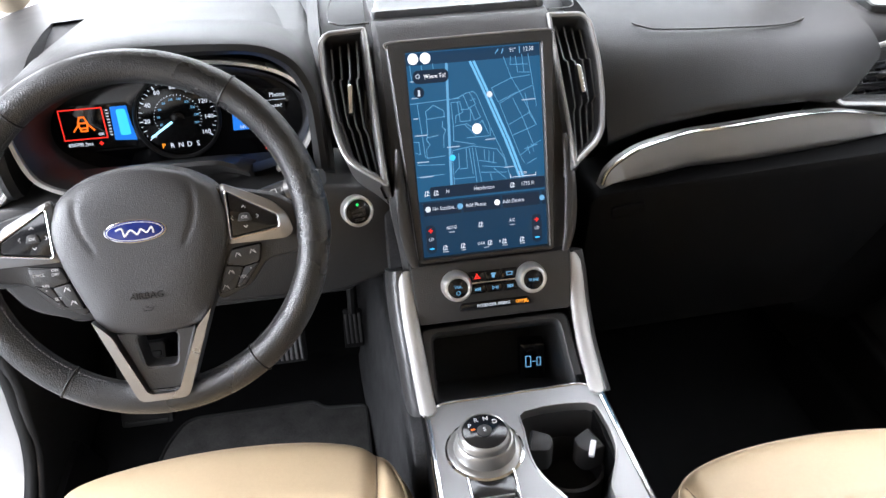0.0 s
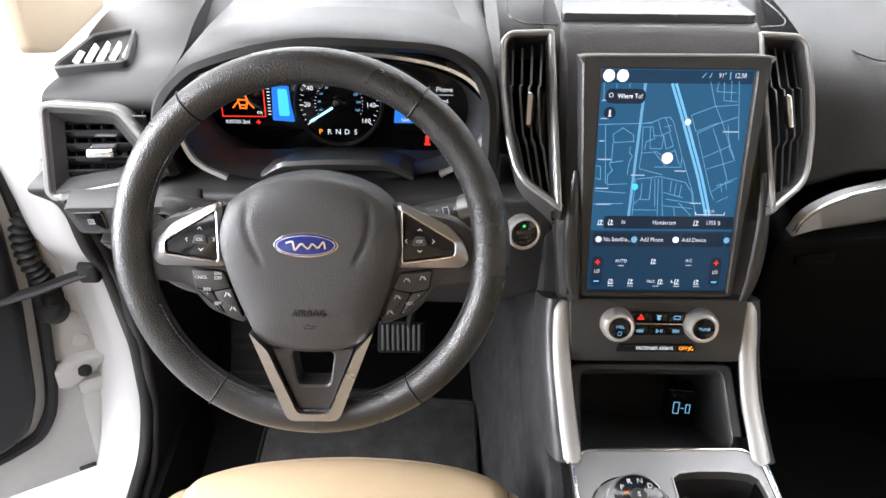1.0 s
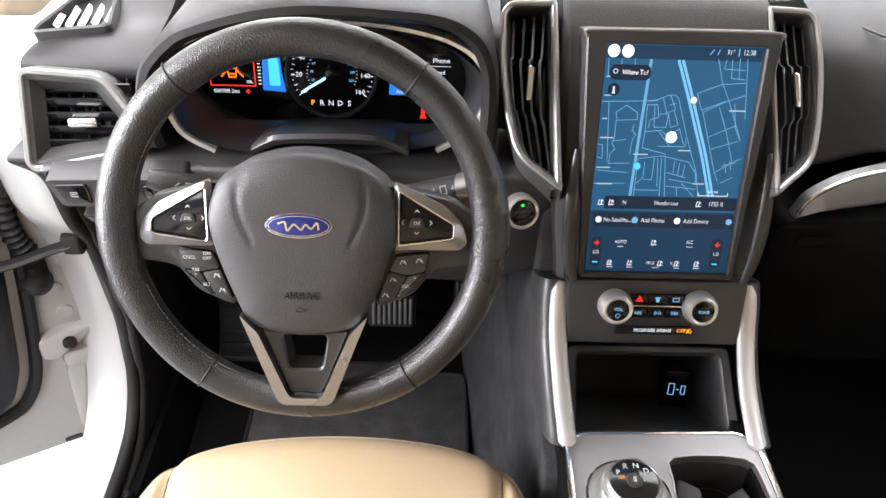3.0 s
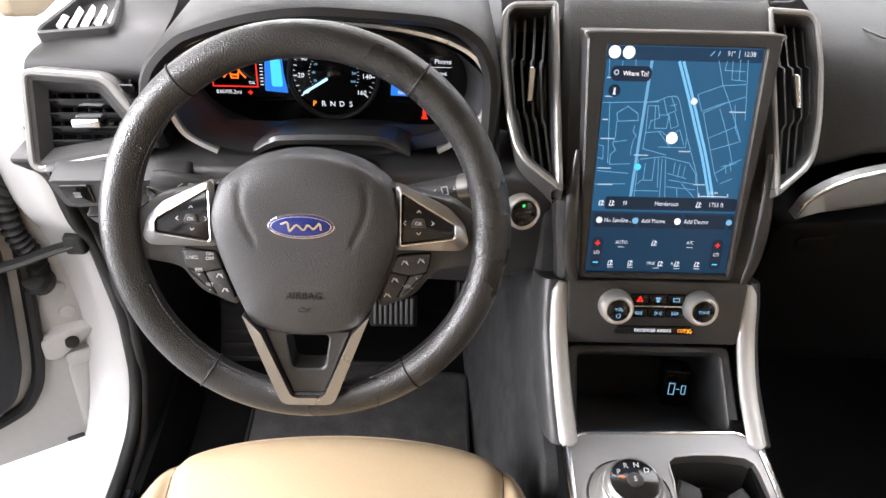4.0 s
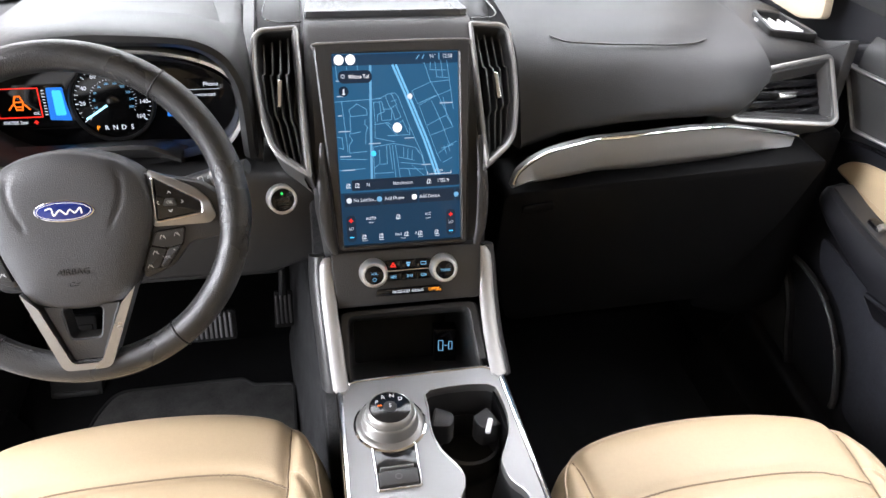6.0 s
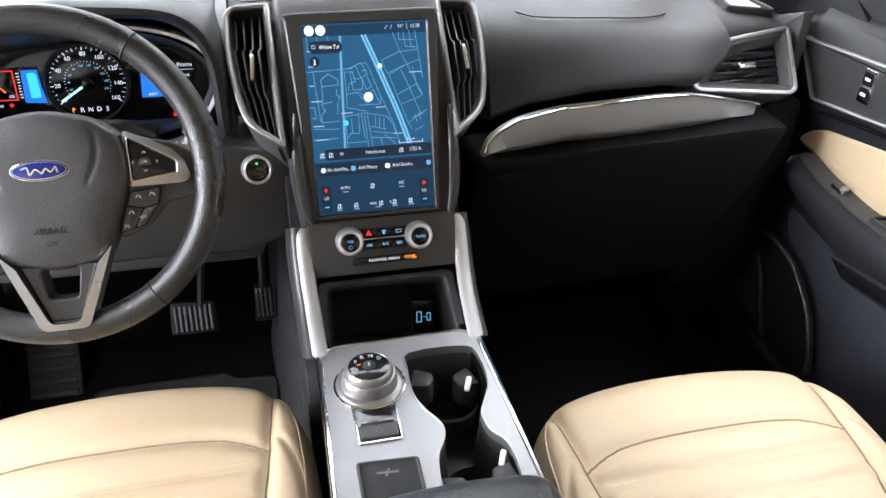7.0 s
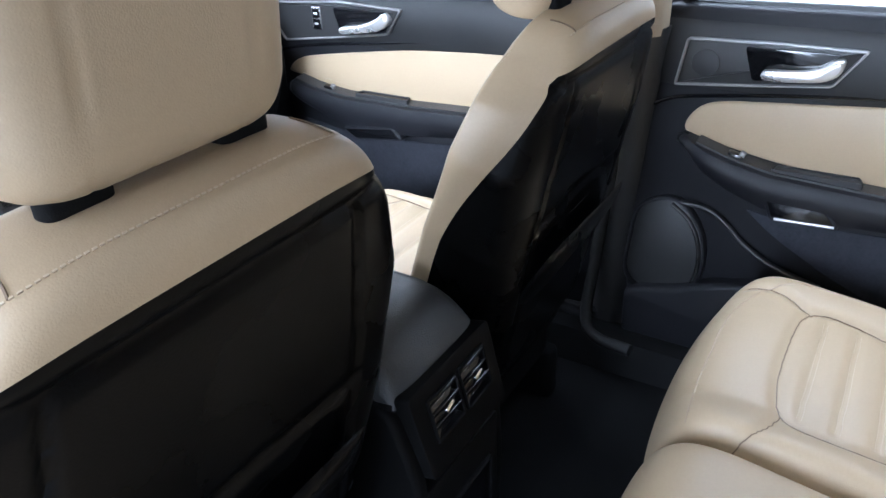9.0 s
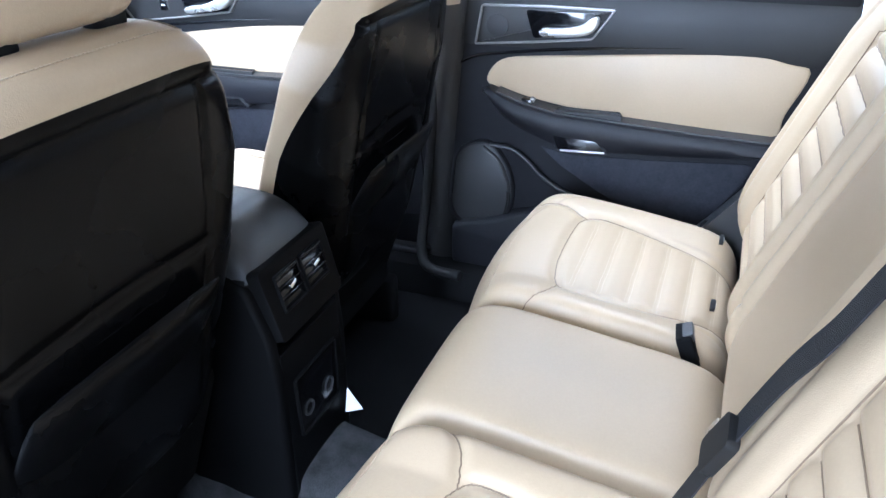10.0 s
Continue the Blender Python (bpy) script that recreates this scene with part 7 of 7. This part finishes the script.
# ---- right hand doors ----
def door(front):
    """Inner face of a right hand door; front or rear."""
    nm = "door_front_right" if front else "door_rear_right"
    d = thing(nm, (0.84, -0.2 if front else -1.2, 0.45), ("closed front" if front else "closed rear") + " passenger door trim, black with tan insert and silver handle bezel", "door", kind="structure")
    if front:
        body = [(0.37, 0.46), (0.375, 0.70), (0.32, 0.80), (0.20, 0.96), (0.19, 1.10), (0.32, 1.16), (0.20, 1.205), (-0.74, 1.225), (-0.745, 0.46)]
        cream = [(0.164, 0.984), (0.150, 1.006), (0.120, 1.022), (0.076, 1.033), (-0.129, 1.063), (-0.324, 1.084), (-0.60, 1.096), (-0.66, 1.03), (-0.64, 0.96), (-0.361, 0.952), (-0.23, 0.948), (-0.079, 0.946), (0.043, 0.960), (0.120, 0.976)]
        bez = [(0.225, 1.160), (0.155, 1.066), (-0.02, 1.087), (-0.175, 1.108), (-0.218, 1.170), (-0.03, 1.177)]
        hand = [(-0.042, 1.118), (-0.10, 1.128), (-0.150, 1.146), (-0.172, 1.160), (-0.186, 1.148), (-0.178, 1.132), (-0.150, 1.117), (-0.09, 1.108), (-0.045, 1.103)]
        T = lambda y: float(np.interp(-y, [-0.175, -0.13, -0.05, 0.036, 0.222, 0.378, 0.62], [0.935, 0.978, 0.958, 0.948, 0.947, 0.953, 0.960]))
        B = lambda y: float(np.interp(-y, [-0.175, -0.13, -0.015, 0.06, 0.219, 0.367, 0.62], [0.928, 0.925, 0.882, 0.863, 0.867, 0.885, 0.905]))
        ys = np.linspace(0.170, -0.62, 30)
        pull = [(-0.058, 0.0), (-0.235, 0.0)]
        pocket = [(-0.045, 0.872), (-0.195, 0.892), (-0.222, 0.868), (-0.082, 0.850)]
        spk = spline([(0.350, 0.620), (0.350, 0.690), (0.300, 0.742), (0.228, 0.765), (0.185, 0.735), (0.150, 0.690), (0.125, 0.63), (0.102, 0.568), (0.20, 0.545), (0.322, 0.530)], 5, True)
        crest = spline([(0.228, 0.765), (0.185, 0.735), (0.150, 0.690), (0.125, 0.63), (0.098, 0.570)], 6)
        rim_line = spline([(0.228, 0.767), (0.16, 0.787), (0.08, 0.775), (0.02, 0.735), (-0.015, 0.690), (-0.042, 0.63), (-0.046, 0.60)], 6)
        sw_y = 0.018
    else:
        body = [(-0.80, 0.46), (-0.785, 0.80), (-0.815, 1.05), (-0.82, 1.225), (-1.66, 1.235), (-1.66, 0.75), (-1.50, 0.60), (-1.44, 0.46)]
        cream = [(-0.889, 0.982), (-0.897, 1.018), (-0.936, 1.046), (-1.03, 1.058), (-1.138, 1.067), (-1.325, 1.084), (-1.477, 1.094), (-1.548, 1.079), (-1.593, 1.063), (-1.56, 0.97), (-1.539, 0.915), (-1.385, 0.922), (-1.217, 0.927), (-1.053, 0.945), (-0.946, 0.966)]
        bez = [(-0.874, 1.168), (-0.857, 1.074), (-1.0, 1.087), (-1.137, 1.102), (-1.184, 1.171), (-1.03, 1.172)]
        hand = [(-1.021, 1.122), (-1.07, 1.126), (-1.109, 1.134), (-1.135, 1.152), (-1.149, 1.152), (-1.146, 1.132), (-1.13, 1.118), (-1.098, 1.110), (-1.026, 1.106)]
        T = lambda y: float(np.interp(-y, [0.872, 0.90, 0.98, 1.064, 1.224, 1.389, 1.56], [0.968, 0.978, 0.950, 0.932, 0.924, 0.916, 0.912]))
        B = lambda y: float(np.interp(-y, [0.872, 0.90, 0.93, 0.988, 1.073, 1.195, 1.362, 1.56], [0.962, 0.945, 0.915, 0.881, 0.850, 0.848, 0.856, 0.875]))
        ys = np.linspace(-0.874, -1.56, 30)
        pull = [(-1.060, 0.0), (-1.215, 0.0)]
        pocket = [(-1.066, 0.888), (-1.164, 0.892), (-1.198, 0.855), (-1.082, 0.850)]
        spk = spline([(-0.797, 0.640), (-0.802, 0.72), (-0.8135, 0.790), (-0.85, 0.820), (-0.895, 0.826), (-0.932, 0.79), (-0.953, 0.74), (-0.957, 0.69), (-0.945, 0.64), (-0.90, 0.612), (-0.83, 0.604)], 5, True)
        crest = spline([(-0.880, 0.818), (-0.922, 0.785), (-0.945, 0.735), (-0.950, 0.68), (-0.940, 0.63)], 6)
        rim_line = spline([(-0.900, 0.828), (-0.955, 0.824), (-1.00, 0.795), (-1.036, 0.761), (-1.10, 0.725), (-1.19, 0.700)], 6)
        sw_y = -0.995
    part("trim_panel", slab(rounded(body, 0.025), yz(0.865), 0.0, -0.060, 0.010, 3), DOOR_BLACK, d, "black moulded door trim")
    # upper roll below the window
    ups = [(p, 0) for p in np.linspace(0.20 if front else -0.815, -0.745 if front else -1.66, 14)]
    loops = [[(x, y, z) for x, z in ((0.83, 1.065), (0.806, 1.068), (0.800, 1.09), (0.797, 1.14), (0.800, 1.19), (0.812, 1.212), (0.83, 1.222), (0.85, 1.222))] for y, _ in ups]
    part("upper_roll", to_bm(rings(loops)), DASH, d, "soft black upper door panel", 60)
    ridge = ([(0.19, 1.035), (0.10, 1.055), (-0.10, 1.080), (-0.30, 1.098), (-0.60, 1.110), (-0.74, 1.112)] if front else [(-0.812, 1.024), (-0.86, 1.046), (-0.934, 1.058), (-1.06, 1.074), (-1.2, 1.088), (-1.4, 1.100), (-1.6, 1.106)])
    # solid black tube drawn as the shade in the gap below the roll
    part("gap_shade_line", tube([(0.8035, p[0], p[1]) for p in spline(ridge, 5)], 0.004, 8), GLOSS, d)
    co = spline(cream, 4, True)
    part("tan_insert", slab(co, yz(0.81), 0.0, -0.010, 0.006, 3), TAN, d, "smooth tan leather insert")
    # handle bezel
    bo2 = rounded(bez, 0.008, 5)
    bi2 = inset(bo2, 0.0045)
    bz = part("handle_bezel", hoop(bo2, bi2, yz(0.797), 0.02, -0.008, 0.0015), SATIN, d, "satin silver bezel")
    part("bezel_field", slab(inset(bo2, 0.004), yz(0.797), 0.012, -0.001, 0.0005), PLASTIC, bz)
    hx0, hx1 = (-0.03, -0.200) if front else (-1.00, -1.150)
    rec = rounded([(hx0, 1.097 if front else 1.098), (hx1 + 0.035, 1.112), (hx1 + 0.008, 1.160), (hx0 + 0.02, 1.160)], 0.008)
    part("handle_recess", slab(rec, yz(0.797), -0.0009, -0.003, 0.0005), GLOSS, bz)
    hs = spline(hand, 4, True)
    part("door_handle", slab(hs, yz(0.795), 0.0, -0.022, 0.006, 3), KNOB_RING, bz, "satin chrome door handle")
    if front:
        lk = part("lock_switch", slab(rect(0.030, 0.055, 0.004, 4, 0.042, 1.131), yz(0.797), 0.0, -0.005, 0.0015), CHROME, bz, "silver rimmed lock switch")
        for k in (-1, 1):
            part("lock_key", slab(rect(0.021, 0.021, 0.003, 4, 0.042, 1.131 + 0.0125 * k), yz(0.797), -0.003, -0.0075, 0.0015), GLOSS, lk)
            part("lock_sign", strips([([(0.036, 1.131 + 0.0125 * k), (0.048, 1.131 + 0.0125 * k)], 0.005)], yz(0.797), -0.0077, 0.004), WHITE_PRINT, lk)
    else:
        part("tweeter_grille", slab(oval(0.026, 0.026, 32, -0.912, 1.122), yz(0.797), 0.0, -0.003, 0.001), PLASTIC_GREY, bz)
    # armrest
    loops = []
    for y in ys:
        t, b = T(y), B(y)
        f = min(1.0, (ys[0] - y) / 0.06)
        xo = 0.806 - 0.058 * (f ** 0.6)
        zl = t - 0.010
        sec = [(0.815, t + 0.004), (0.800, t + 0.003), (xo + 0.020, t), (xo + 0.006, t - 0.002), (xo - 0.001, zl - 0.004), (xo - 0.002, 0.55 * zl + 0.45 * b), (xo + 0.008, b + 0.010), (xo + 0.03, b + 0.001), (0.815, b - 0.004)]
        loops.append([(x, y, z) for x, z in sec])
    armr = part("armrest", to_bm(rings(loops)), DOOR_BLACK, d, "padded black armrest", 45)
    part("stitching", stitch([(0.749, y, T(y) - 0.030) for y in ys[4:]], 0.006, 0.004, 0.0005), THREAD, armr)
    top_line = [(0.779, y, T(y) + 0.0035) for y in ys[2:]]
    loops = [[(0.812, p[1], p[2] + 0.006), (0.812, p[1], p[2]), (p[0] - 0.012, p[1], p[2] - 0.004), (p[0] - 0.012, p[1], p[2] + 0.0005), (0.795, p[1], p[2] + 0.0035)] for p in top_line]
    plate_ = part("switch_plate", to_bm(rings(loops)), PLASTIC, armr, "black switch plate")
    swm = Matrix.Translation((0.785, sw_y, T(sw_y) + 0.006))
    part("window_switch", brick((0.020, 0.030, 0.010), swm @ Matrix.Rotation(0.15, 4, "X"), 0.003), GLOSS, plate_)
    part("switch_lip", brick((0.012, 0.012, 0.010), swm @ Matrix.Translation((-0.002, -0.013, 0.005)) @ Matrix.Rotation(0.4, 4, "X"), 0.003), SATIN, plate_, "worn pale switch lip")
    y0, y1 = pull[0][0], pull[1][0]
    ym = (y0 + y1) / 2
    pm = Matrix.Translation((0.788, ym, T(ym) + 0.0090))
    cu = part("pull_cup", hoop(rounded([(-0.016, -0.085), (0.014, -0.075), (0.014, 0.070), (-0.016, 0.075)], 0.006), rounded([(-0.012, -0.080), (0.011, -0.071), (0.011, 0.066), (-0.012, 0.070)], 0.005), pm, -0.03, 0.004, 0.001), PLASTIC_GREY, armr, "grab cup in the armrest")
    part("cup_floor", slab(rounded([(-0.013, -0.081), (0.012, -0.072), (0.012, 0.067), (-0.013, 0.071)], 0.005), pm, -0.010, 0.0012, 0.0005), ARMREST if not front else GLOSS, cu)
    po_ = rounded(pocket, 0.008)
    pk = part("under_pocket", slab(inset(po_, -0.004), yz(0.752), 0.03, -0.003, 0.003), DOOR_BLACK, d)
    part("pocket_hollow", slab(inset(po_, 0.002), yz(0.752), 0.0, -0.0045, 0.0005), GLOSS, pk)
    if not front:
        part("pocket_line", tube([(0.7475, pocket[3][0] - 0.006, pocket[3][1] + 0.002), (0.7475, pocket[2][0] + 0.006, pocket[2][1] + 0.002)], 0.0030, 8), SATIN, pk, "bright line under the pocket")
    # speaker
    sp_ = part("speaker_rim", hoop(inset(spk, -0.008), spk, yz(0.803), 0.02, -0.016, 0.006), DOOR_BLACK, d)
    part("speaker_grille", slab(inset(spk, -0.001), yz(0.803), 0.015, -0.005, 0.001), PLASTIC, sp_, "finely perforated speaker cover")
    part("speaker_crest", tube([(0.797, p[0], p[1]) for p in crest], 0.006, 8, flat=0.8), BLACK_LEATHER, sp_)
    if rim_line is not None:
        part("pocket_crest", tube([(0.792, p[0], p[1]) for p in rim_line], 0.007, 8, flat=0.8), BLACK_LEATHER, sp_)
    if front:
        fab = [(0.14, 0.86), (-0.05, 0.835), (-0.22, 0.845), (-0.70, 0.88), (-0.72, 0.60), (-0.40, 0.56), (-0.06, 0.60), (-0.03, 0.70), (0.04, 0.77), (0.12, 0.80)]
    else:
        fab = [(-1.02, 0.838), (-1.10, 0.822), (-1.30, 0.832), (-1.52, 0.850), (-1.50, 0.80), (-1.43, 0.69), (-1.398, 0.656), (-1.315, 0.672), (-1.184, 0.730), (-1.08, 0.79)]
    part("fabric_panel", slab(rounded(fab, 0.02, 4), yz(0.806), 0.0, -0.004, 0.002), FABRIC, d, "dark heather fabric panel")
    mp = [(0.25, 0.60), (0.0, 0.57), (-0.25, 0.52), (-0.72, 0.50), (-0.72, 0.47), (0.30, 0.47)] if front else [(-0.80, 0.60), (-0.92, 0.63), (-0.98, 0.66), (-1.15, 0.70), (-1.30, 0.64), (-1.40, 0.60), (-1.42, 0.48), (-0.80, 0.48)]
    part("door_bin", slab(rounded(mp, 0.02), yz(0.805), 0.0, -0.035, 0.012, 3), DOOR_BLACK, d, "black door bin")
    # window
    wz = [(0.20, 1.21), (-0.735, 1.215), (-0.76, 1.56), (-0.10, 1.57)] if front else [(-0.86, 1.215), (-1.62, 1.23), (-1.70, 1.40), (-1.60, 1.55), (-0.88, 1.56)]
    wm = basis((0.842, 0, 1.21), (0, 1, 0), (-0.40, 0, 1)) @ Matrix.Translation((0, -1.21, 0))
    w = part("window_glass", slab(rounded(wz, 0.01), wm, -0.002, 0.002, 0.0005), GLASS, d, "clear side window")
    w.visible_shadow = False
    if front:
        part("hinge_side_panel", slab(rounded([(0.14, 0.96), (0.66, 0.96), (0.66, 1.22), (0.44, 1.255), (0.18, 1.265), (0.10, 1.21)], 0.015), yz(0.815), 0.0, 0.02, 0.006), DOOR_BLACK, d, "black panel closing the hinge side of the door")
        part("sail_panel", slab(rounded([(0.075, 1.20), (0.52, 1.20), (0.32, 1.36), (0.12, 1.50), (0.06, 1.48)], 0.02), wm @ Matrix.Translation((0, 0, 0)), -0.012, 0.012, 0.004), PLASTIC, d, "black mirror corner panel")
    part("window_seal", tube([(0.835, y, 1.222) for y in np.linspace(ups[0][0], ups[-1][0], 8)], 0.009, 8), RUBBER, d)
    fr = [(0.842 - 0.40 * (p[1] - 1.21), p[0], p[1]) for p in rounded(wz, 0.02, 4)]
    part("window_rim", tube(fr, 0.016, 8, True), RUBBER, d)
    return d


door(True)
door(False)
for y0, y1 in ((0.31, -0.74), (-0.80, -1.48)):
    solo("door_seal", tube(spline([(0.80, y0, 0.50), (0.80, (y0 + y1) / 2, 0.485), (0.80, y1, 0.50)], 8), 0.010, 8), RUBBER, "black rubber door seal along the sill", "seal", kind="structure")
bar("pillar_seal", [(0.815, -0.765, 1.20), (0.80, -0.755, 0.95), (0.785, -0.725, 0.65), (0.72, -0.74, 0.50), (0.70, -0.85, 0.485)], 0.014, RUBBER, "black rubber seal down the centre pillar", "seal")

# ---- left front door opening: white body flange, seal, hinge and open door ----
inner = spline([(0.165, 1.09), (0.175, 1.00), (0.184, 0.928), (0.214, 0.852), (0.226, 0.699), (0.197, 0.580), (0.145, 0.520), (0.086, 0.500), (0.019, 0.495), (-0.20, 0.49), (-0.60, 0.49)], 6)
loops = []
for i, p in enumerate(inner):
    a, b = inner[max(i - 1, 0)], inner[min(i + 1, len(inner) - 1)]
    t = (b - a) / np.linalg.norm(b - a)
    nrm = arr((-t[1], t[0]))
    nrm = nrm if nrm[0] * 0.6 - nrm[1] > 0 else -nrm
    q = lambda x, k: (x, p[0] + nrm[0] * k, p[1] + nrm[1] * k)
    loops.append([q(-0.770, 0.0), q(-0.778, -0.004), q(-0.800, -0.002), q(-0.835, 0.006), q(-0.855, 0.022), q(-0.852, 0.05), q(-0.850, 0.09), q(-0.770, 0.09)])
solo("body_flange", to_bm(rings(loops)), PAINT, "glossy white painted door opening flange", "body", kind="structure", angle=50)
solo("opening_seal", tube([(-0.765, p[0] - 0.004, p[1] + 0.004) for p in inner], 0.011, 10), RUBBER, "black rubber seal round the door opening", "seal", kind="structure")
kick = rounded([(0.10, 1.08), (0.16, 1.02), (0.205, 0.85), (0.215, 0.70), (0.19, 0.575), (0.13, 0.50), (0.0, 0.48), (-0.6, 0.475), (-0.6, 0.40), (0.55, 0.40), (0.62, 0.70), (0.60, 1.05)], 0.02)
solo("kick_panel", slab(kick, yz(-0.775), 0.0, 0.028, 0.010, 3), PLASTIC, "black kick panel and sill trim inside the opening", "panel", kind="structure")
solo("bonnet_pull", slab(rect(0.085, 0.026, 0.006, 4, -0.01, 0.485), yz(-0.75), 0.0, 0.016, 0.005), GLOSS, "black release lever on the sill trim", "lever")

c, s = math.cos(radians(62)), math.sin(radians(62))
dl = thing("door_front_left", (-0.86, 0.22, 0.40), "white driver's door standing wide open with black seal", "door", kind="structure")
DL = basis((-0.835, 0.245, 0), (s, c, 0), (0, 0, 1))  # local -x along the open door, local z out of its inner face
shell_o = mirror(rounded([(-0.03, 0.385), (0.98, 0.385), (1.0, 1.15), (0.05, 1.12), (-0.03, 1.05)], 0.03))
part("inner_shell", slab(shell_o, DL, -0.12, 0.0, 0.012, 3), PAINT_DULL, dl, "white painted inner steel of the door")
part("pressing", slab(mirror(rounded([(0.022, 0.44), (0.075, 0.42), (0.060, 0.59), (0.02, 0.60)], 0.015)), DL, -0.01, 0.010, 0.008, 3), PAINT_DULL, dl)
part("pressing", slab(mirror(rounded([(0.000, 0.80), (0.045, 0.79), (0.035, 1.0), (0.00, 1.0)], 0.015)), DL, -0.01, 0.008, 0.007, 3), PAINT_DULL, dl)
sealp = spline([(0.048, 1.10), (0.046, 1.00), (0.049, 0.918), (0.067, 0.785), (0.098, 0.62), (0.128, 0.548), (0.172, 0.515), (0.30, 0.49), (0.60, 0.47)], 6)
part("door_seal", tube([DL @ Vector((-p[0], p[1], 0.010)) for p in sealp], 0.011, 8), RUBBER, dl, "black rubber door seal")
trim_o = [(0.075, 1.10), (0.072, 0.95), (0.088, 0.80), (0.118, 0.64), (0.145, 0.575), (0.19, 0.545), (0.95, 0.52), (0.95, 1.12)]
part("trim_panel", slab(mirror(rounded(trim_o, 0.02)), DL, 0.0, 0.05, 0.015, 3), DOOR_BLACK, dl, "black door trim")
part("drain_slot", slab(rect(0.030, 0.012, 0.004, 4, -0.095, 0.400), DL, -0.005, 0.0012, 0.0004), PLASTIC, dl)
for bx, bz_ in ((0.032, 0.752), (0.030, 0.70)):
    part("dimple", lathe([(0.014, 0.0), (0.012, 0.003), (0.006, 0.004), (0, 0.004)], DL @ Matrix.Translation((-bx, bz_, 0.0)), 20), PAINT_DULL, dl)
HM = basis((-0.872, 0.216, 0.650), (0.88, 0.47, 0), (0.05, 0.0, 1))
hinge = part("hinge", slab(rounded([(-0.040, -0.026), (-0.020, -0.034), (0.040, 0.004), (0.046, 0.020), (0.0, 0.026), (-0.038, 0.016)], 0.008), HM, -0.012, 0.012, 0.005), PAINT_DULL, dl, "white painted hinge bracket")
part("arm", brick((0.085, 0.035, 0.03), HM @ Matrix.Translation((0.030, -0.046, -0.008)), 0.006), PAINT_DULL, hinge)
part("bolt", lathe([(0.011, 0.0), (0.011, 0.008), (0.008, 0.010), (0, 0.010)], HM @ Matrix.Translation((0.008, 0.002, 0.011)), 12), RUBBER, hinge)
boot_line = spline([(-0.845, 0.225, 0.985), (-0.868, 0.205, 0.95), (-0.872, 0.20, 0.89), (-0.862, 0.205, 0.84), (-0.868, 0.21, 0.79)], 14)
boot = solo("cable_boot", tube(boot_line, [0.013 + 0.004 * (1 if i % 3 == 0 else -0.4) for i in range(len(boot_line))], 12), RUBBER, "black ribbed rubber cable boot between pillar and door", "cable boot")
part("boot_plug", lathe([(0.022, -0.01), (0.024, 0.012), (0.018, 0.02), (0, 0.02)], basis((-0.872, 0.21, 0.785), (1, 0, 0), (0, 0.8, 0.6)), 16), RUBBER, boot)
strap = solo("door_check_strap", tube([(-0.785, 0.195, 0.875), (-0.82, 0.195, 0.862), (-0.86, 0.175, 0.855), (-0.96, 0.13, 0.845)], 0.012, 8, flat=0.5), RUBBER, "black door check strap", "strap")
part("strap_end", brick((0.03, 0.02, 0.03), Matrix.Translation((-0.785, 0.195, 0.877)), 0.005), RUBBER, strap)
kickr = rounded([(0.30, 1.06), (0.62, 1.05), (0.62, 0.40), (0.20, 0.40), (0.26, 0.60)], 0.02)
solo("kick_panel_right", slab(kickr, yz(0.80), 0.03, -0.02, 0.010, 3), PLASTIC, "black kick panel in the passenger footwell", "panel", kind="structure")
solo("body_panel_right", slab(rounded([(0.90, 0.36), (-1.9, 0.36), (-1.9, 0.62), (0.90, 0.62)], 0.02), yz(0.87), 0.03, 0.0, 0.01), PAINT_DULL, "white painted outer sill of the body", "body", kind="structure")
pil = solo("hinge_pillar", slab(rounded([(0.30, 0.42), (0.46, 0.42), (0.46, 1.15), (0.30, 1.12)], 0.03), yz(-0.80), 0.0, -0.045, 0.015, 3), PAINT_DULL, "white painted hinge pillar of the body", "body", kind="structure")
# raised treads of the booth floor outside the door
tread = thing("tread_plates", (-1.3, 0.3, 0.0), "grey steel tread plates laid on the booth floor", "floor plates", kind="structure")
rnd2 = random.Random(2)
for i in range(2):
    for j in range(2):
        part("plate", slab(rect(0.596, 0.596, 0.006, 3, -1.22 - 0.6 * i, 0.30 + 0.6 * j), xy(0), 0.0, 0.006, 0.002), CONCRETE, tread)
vs, fs = [], []
for i in range(26):
    for j in range(26):
        x, y = -1.80 + 0.045 * i, 0.02 + 0.045 * j
        a = radians(45 if (i + j) % 2 else -45)
        m = Matrix.Translation((x, y, 0.006)) @ Matrix.Rotation(a, 4, "Z")
        k = len(vs)
        vs += [tuple(m @ Vector(p)) for p in ((-0.013, 0, 0), (0, -0.004, 0), (0.013, 0, 0), (0, 0.004, 0), (-0.006, 0, 0.0018), (0.006, 0, 0.0018))]
        fs += [(k, k + 1, k + 5, k + 4), (k + 1, k + 2, k + 5), (k + 2, k + 3, k + 4, k + 5), (k + 3, k, k + 4)]
part("studs", (vs, fs), CONCRETE, tread)
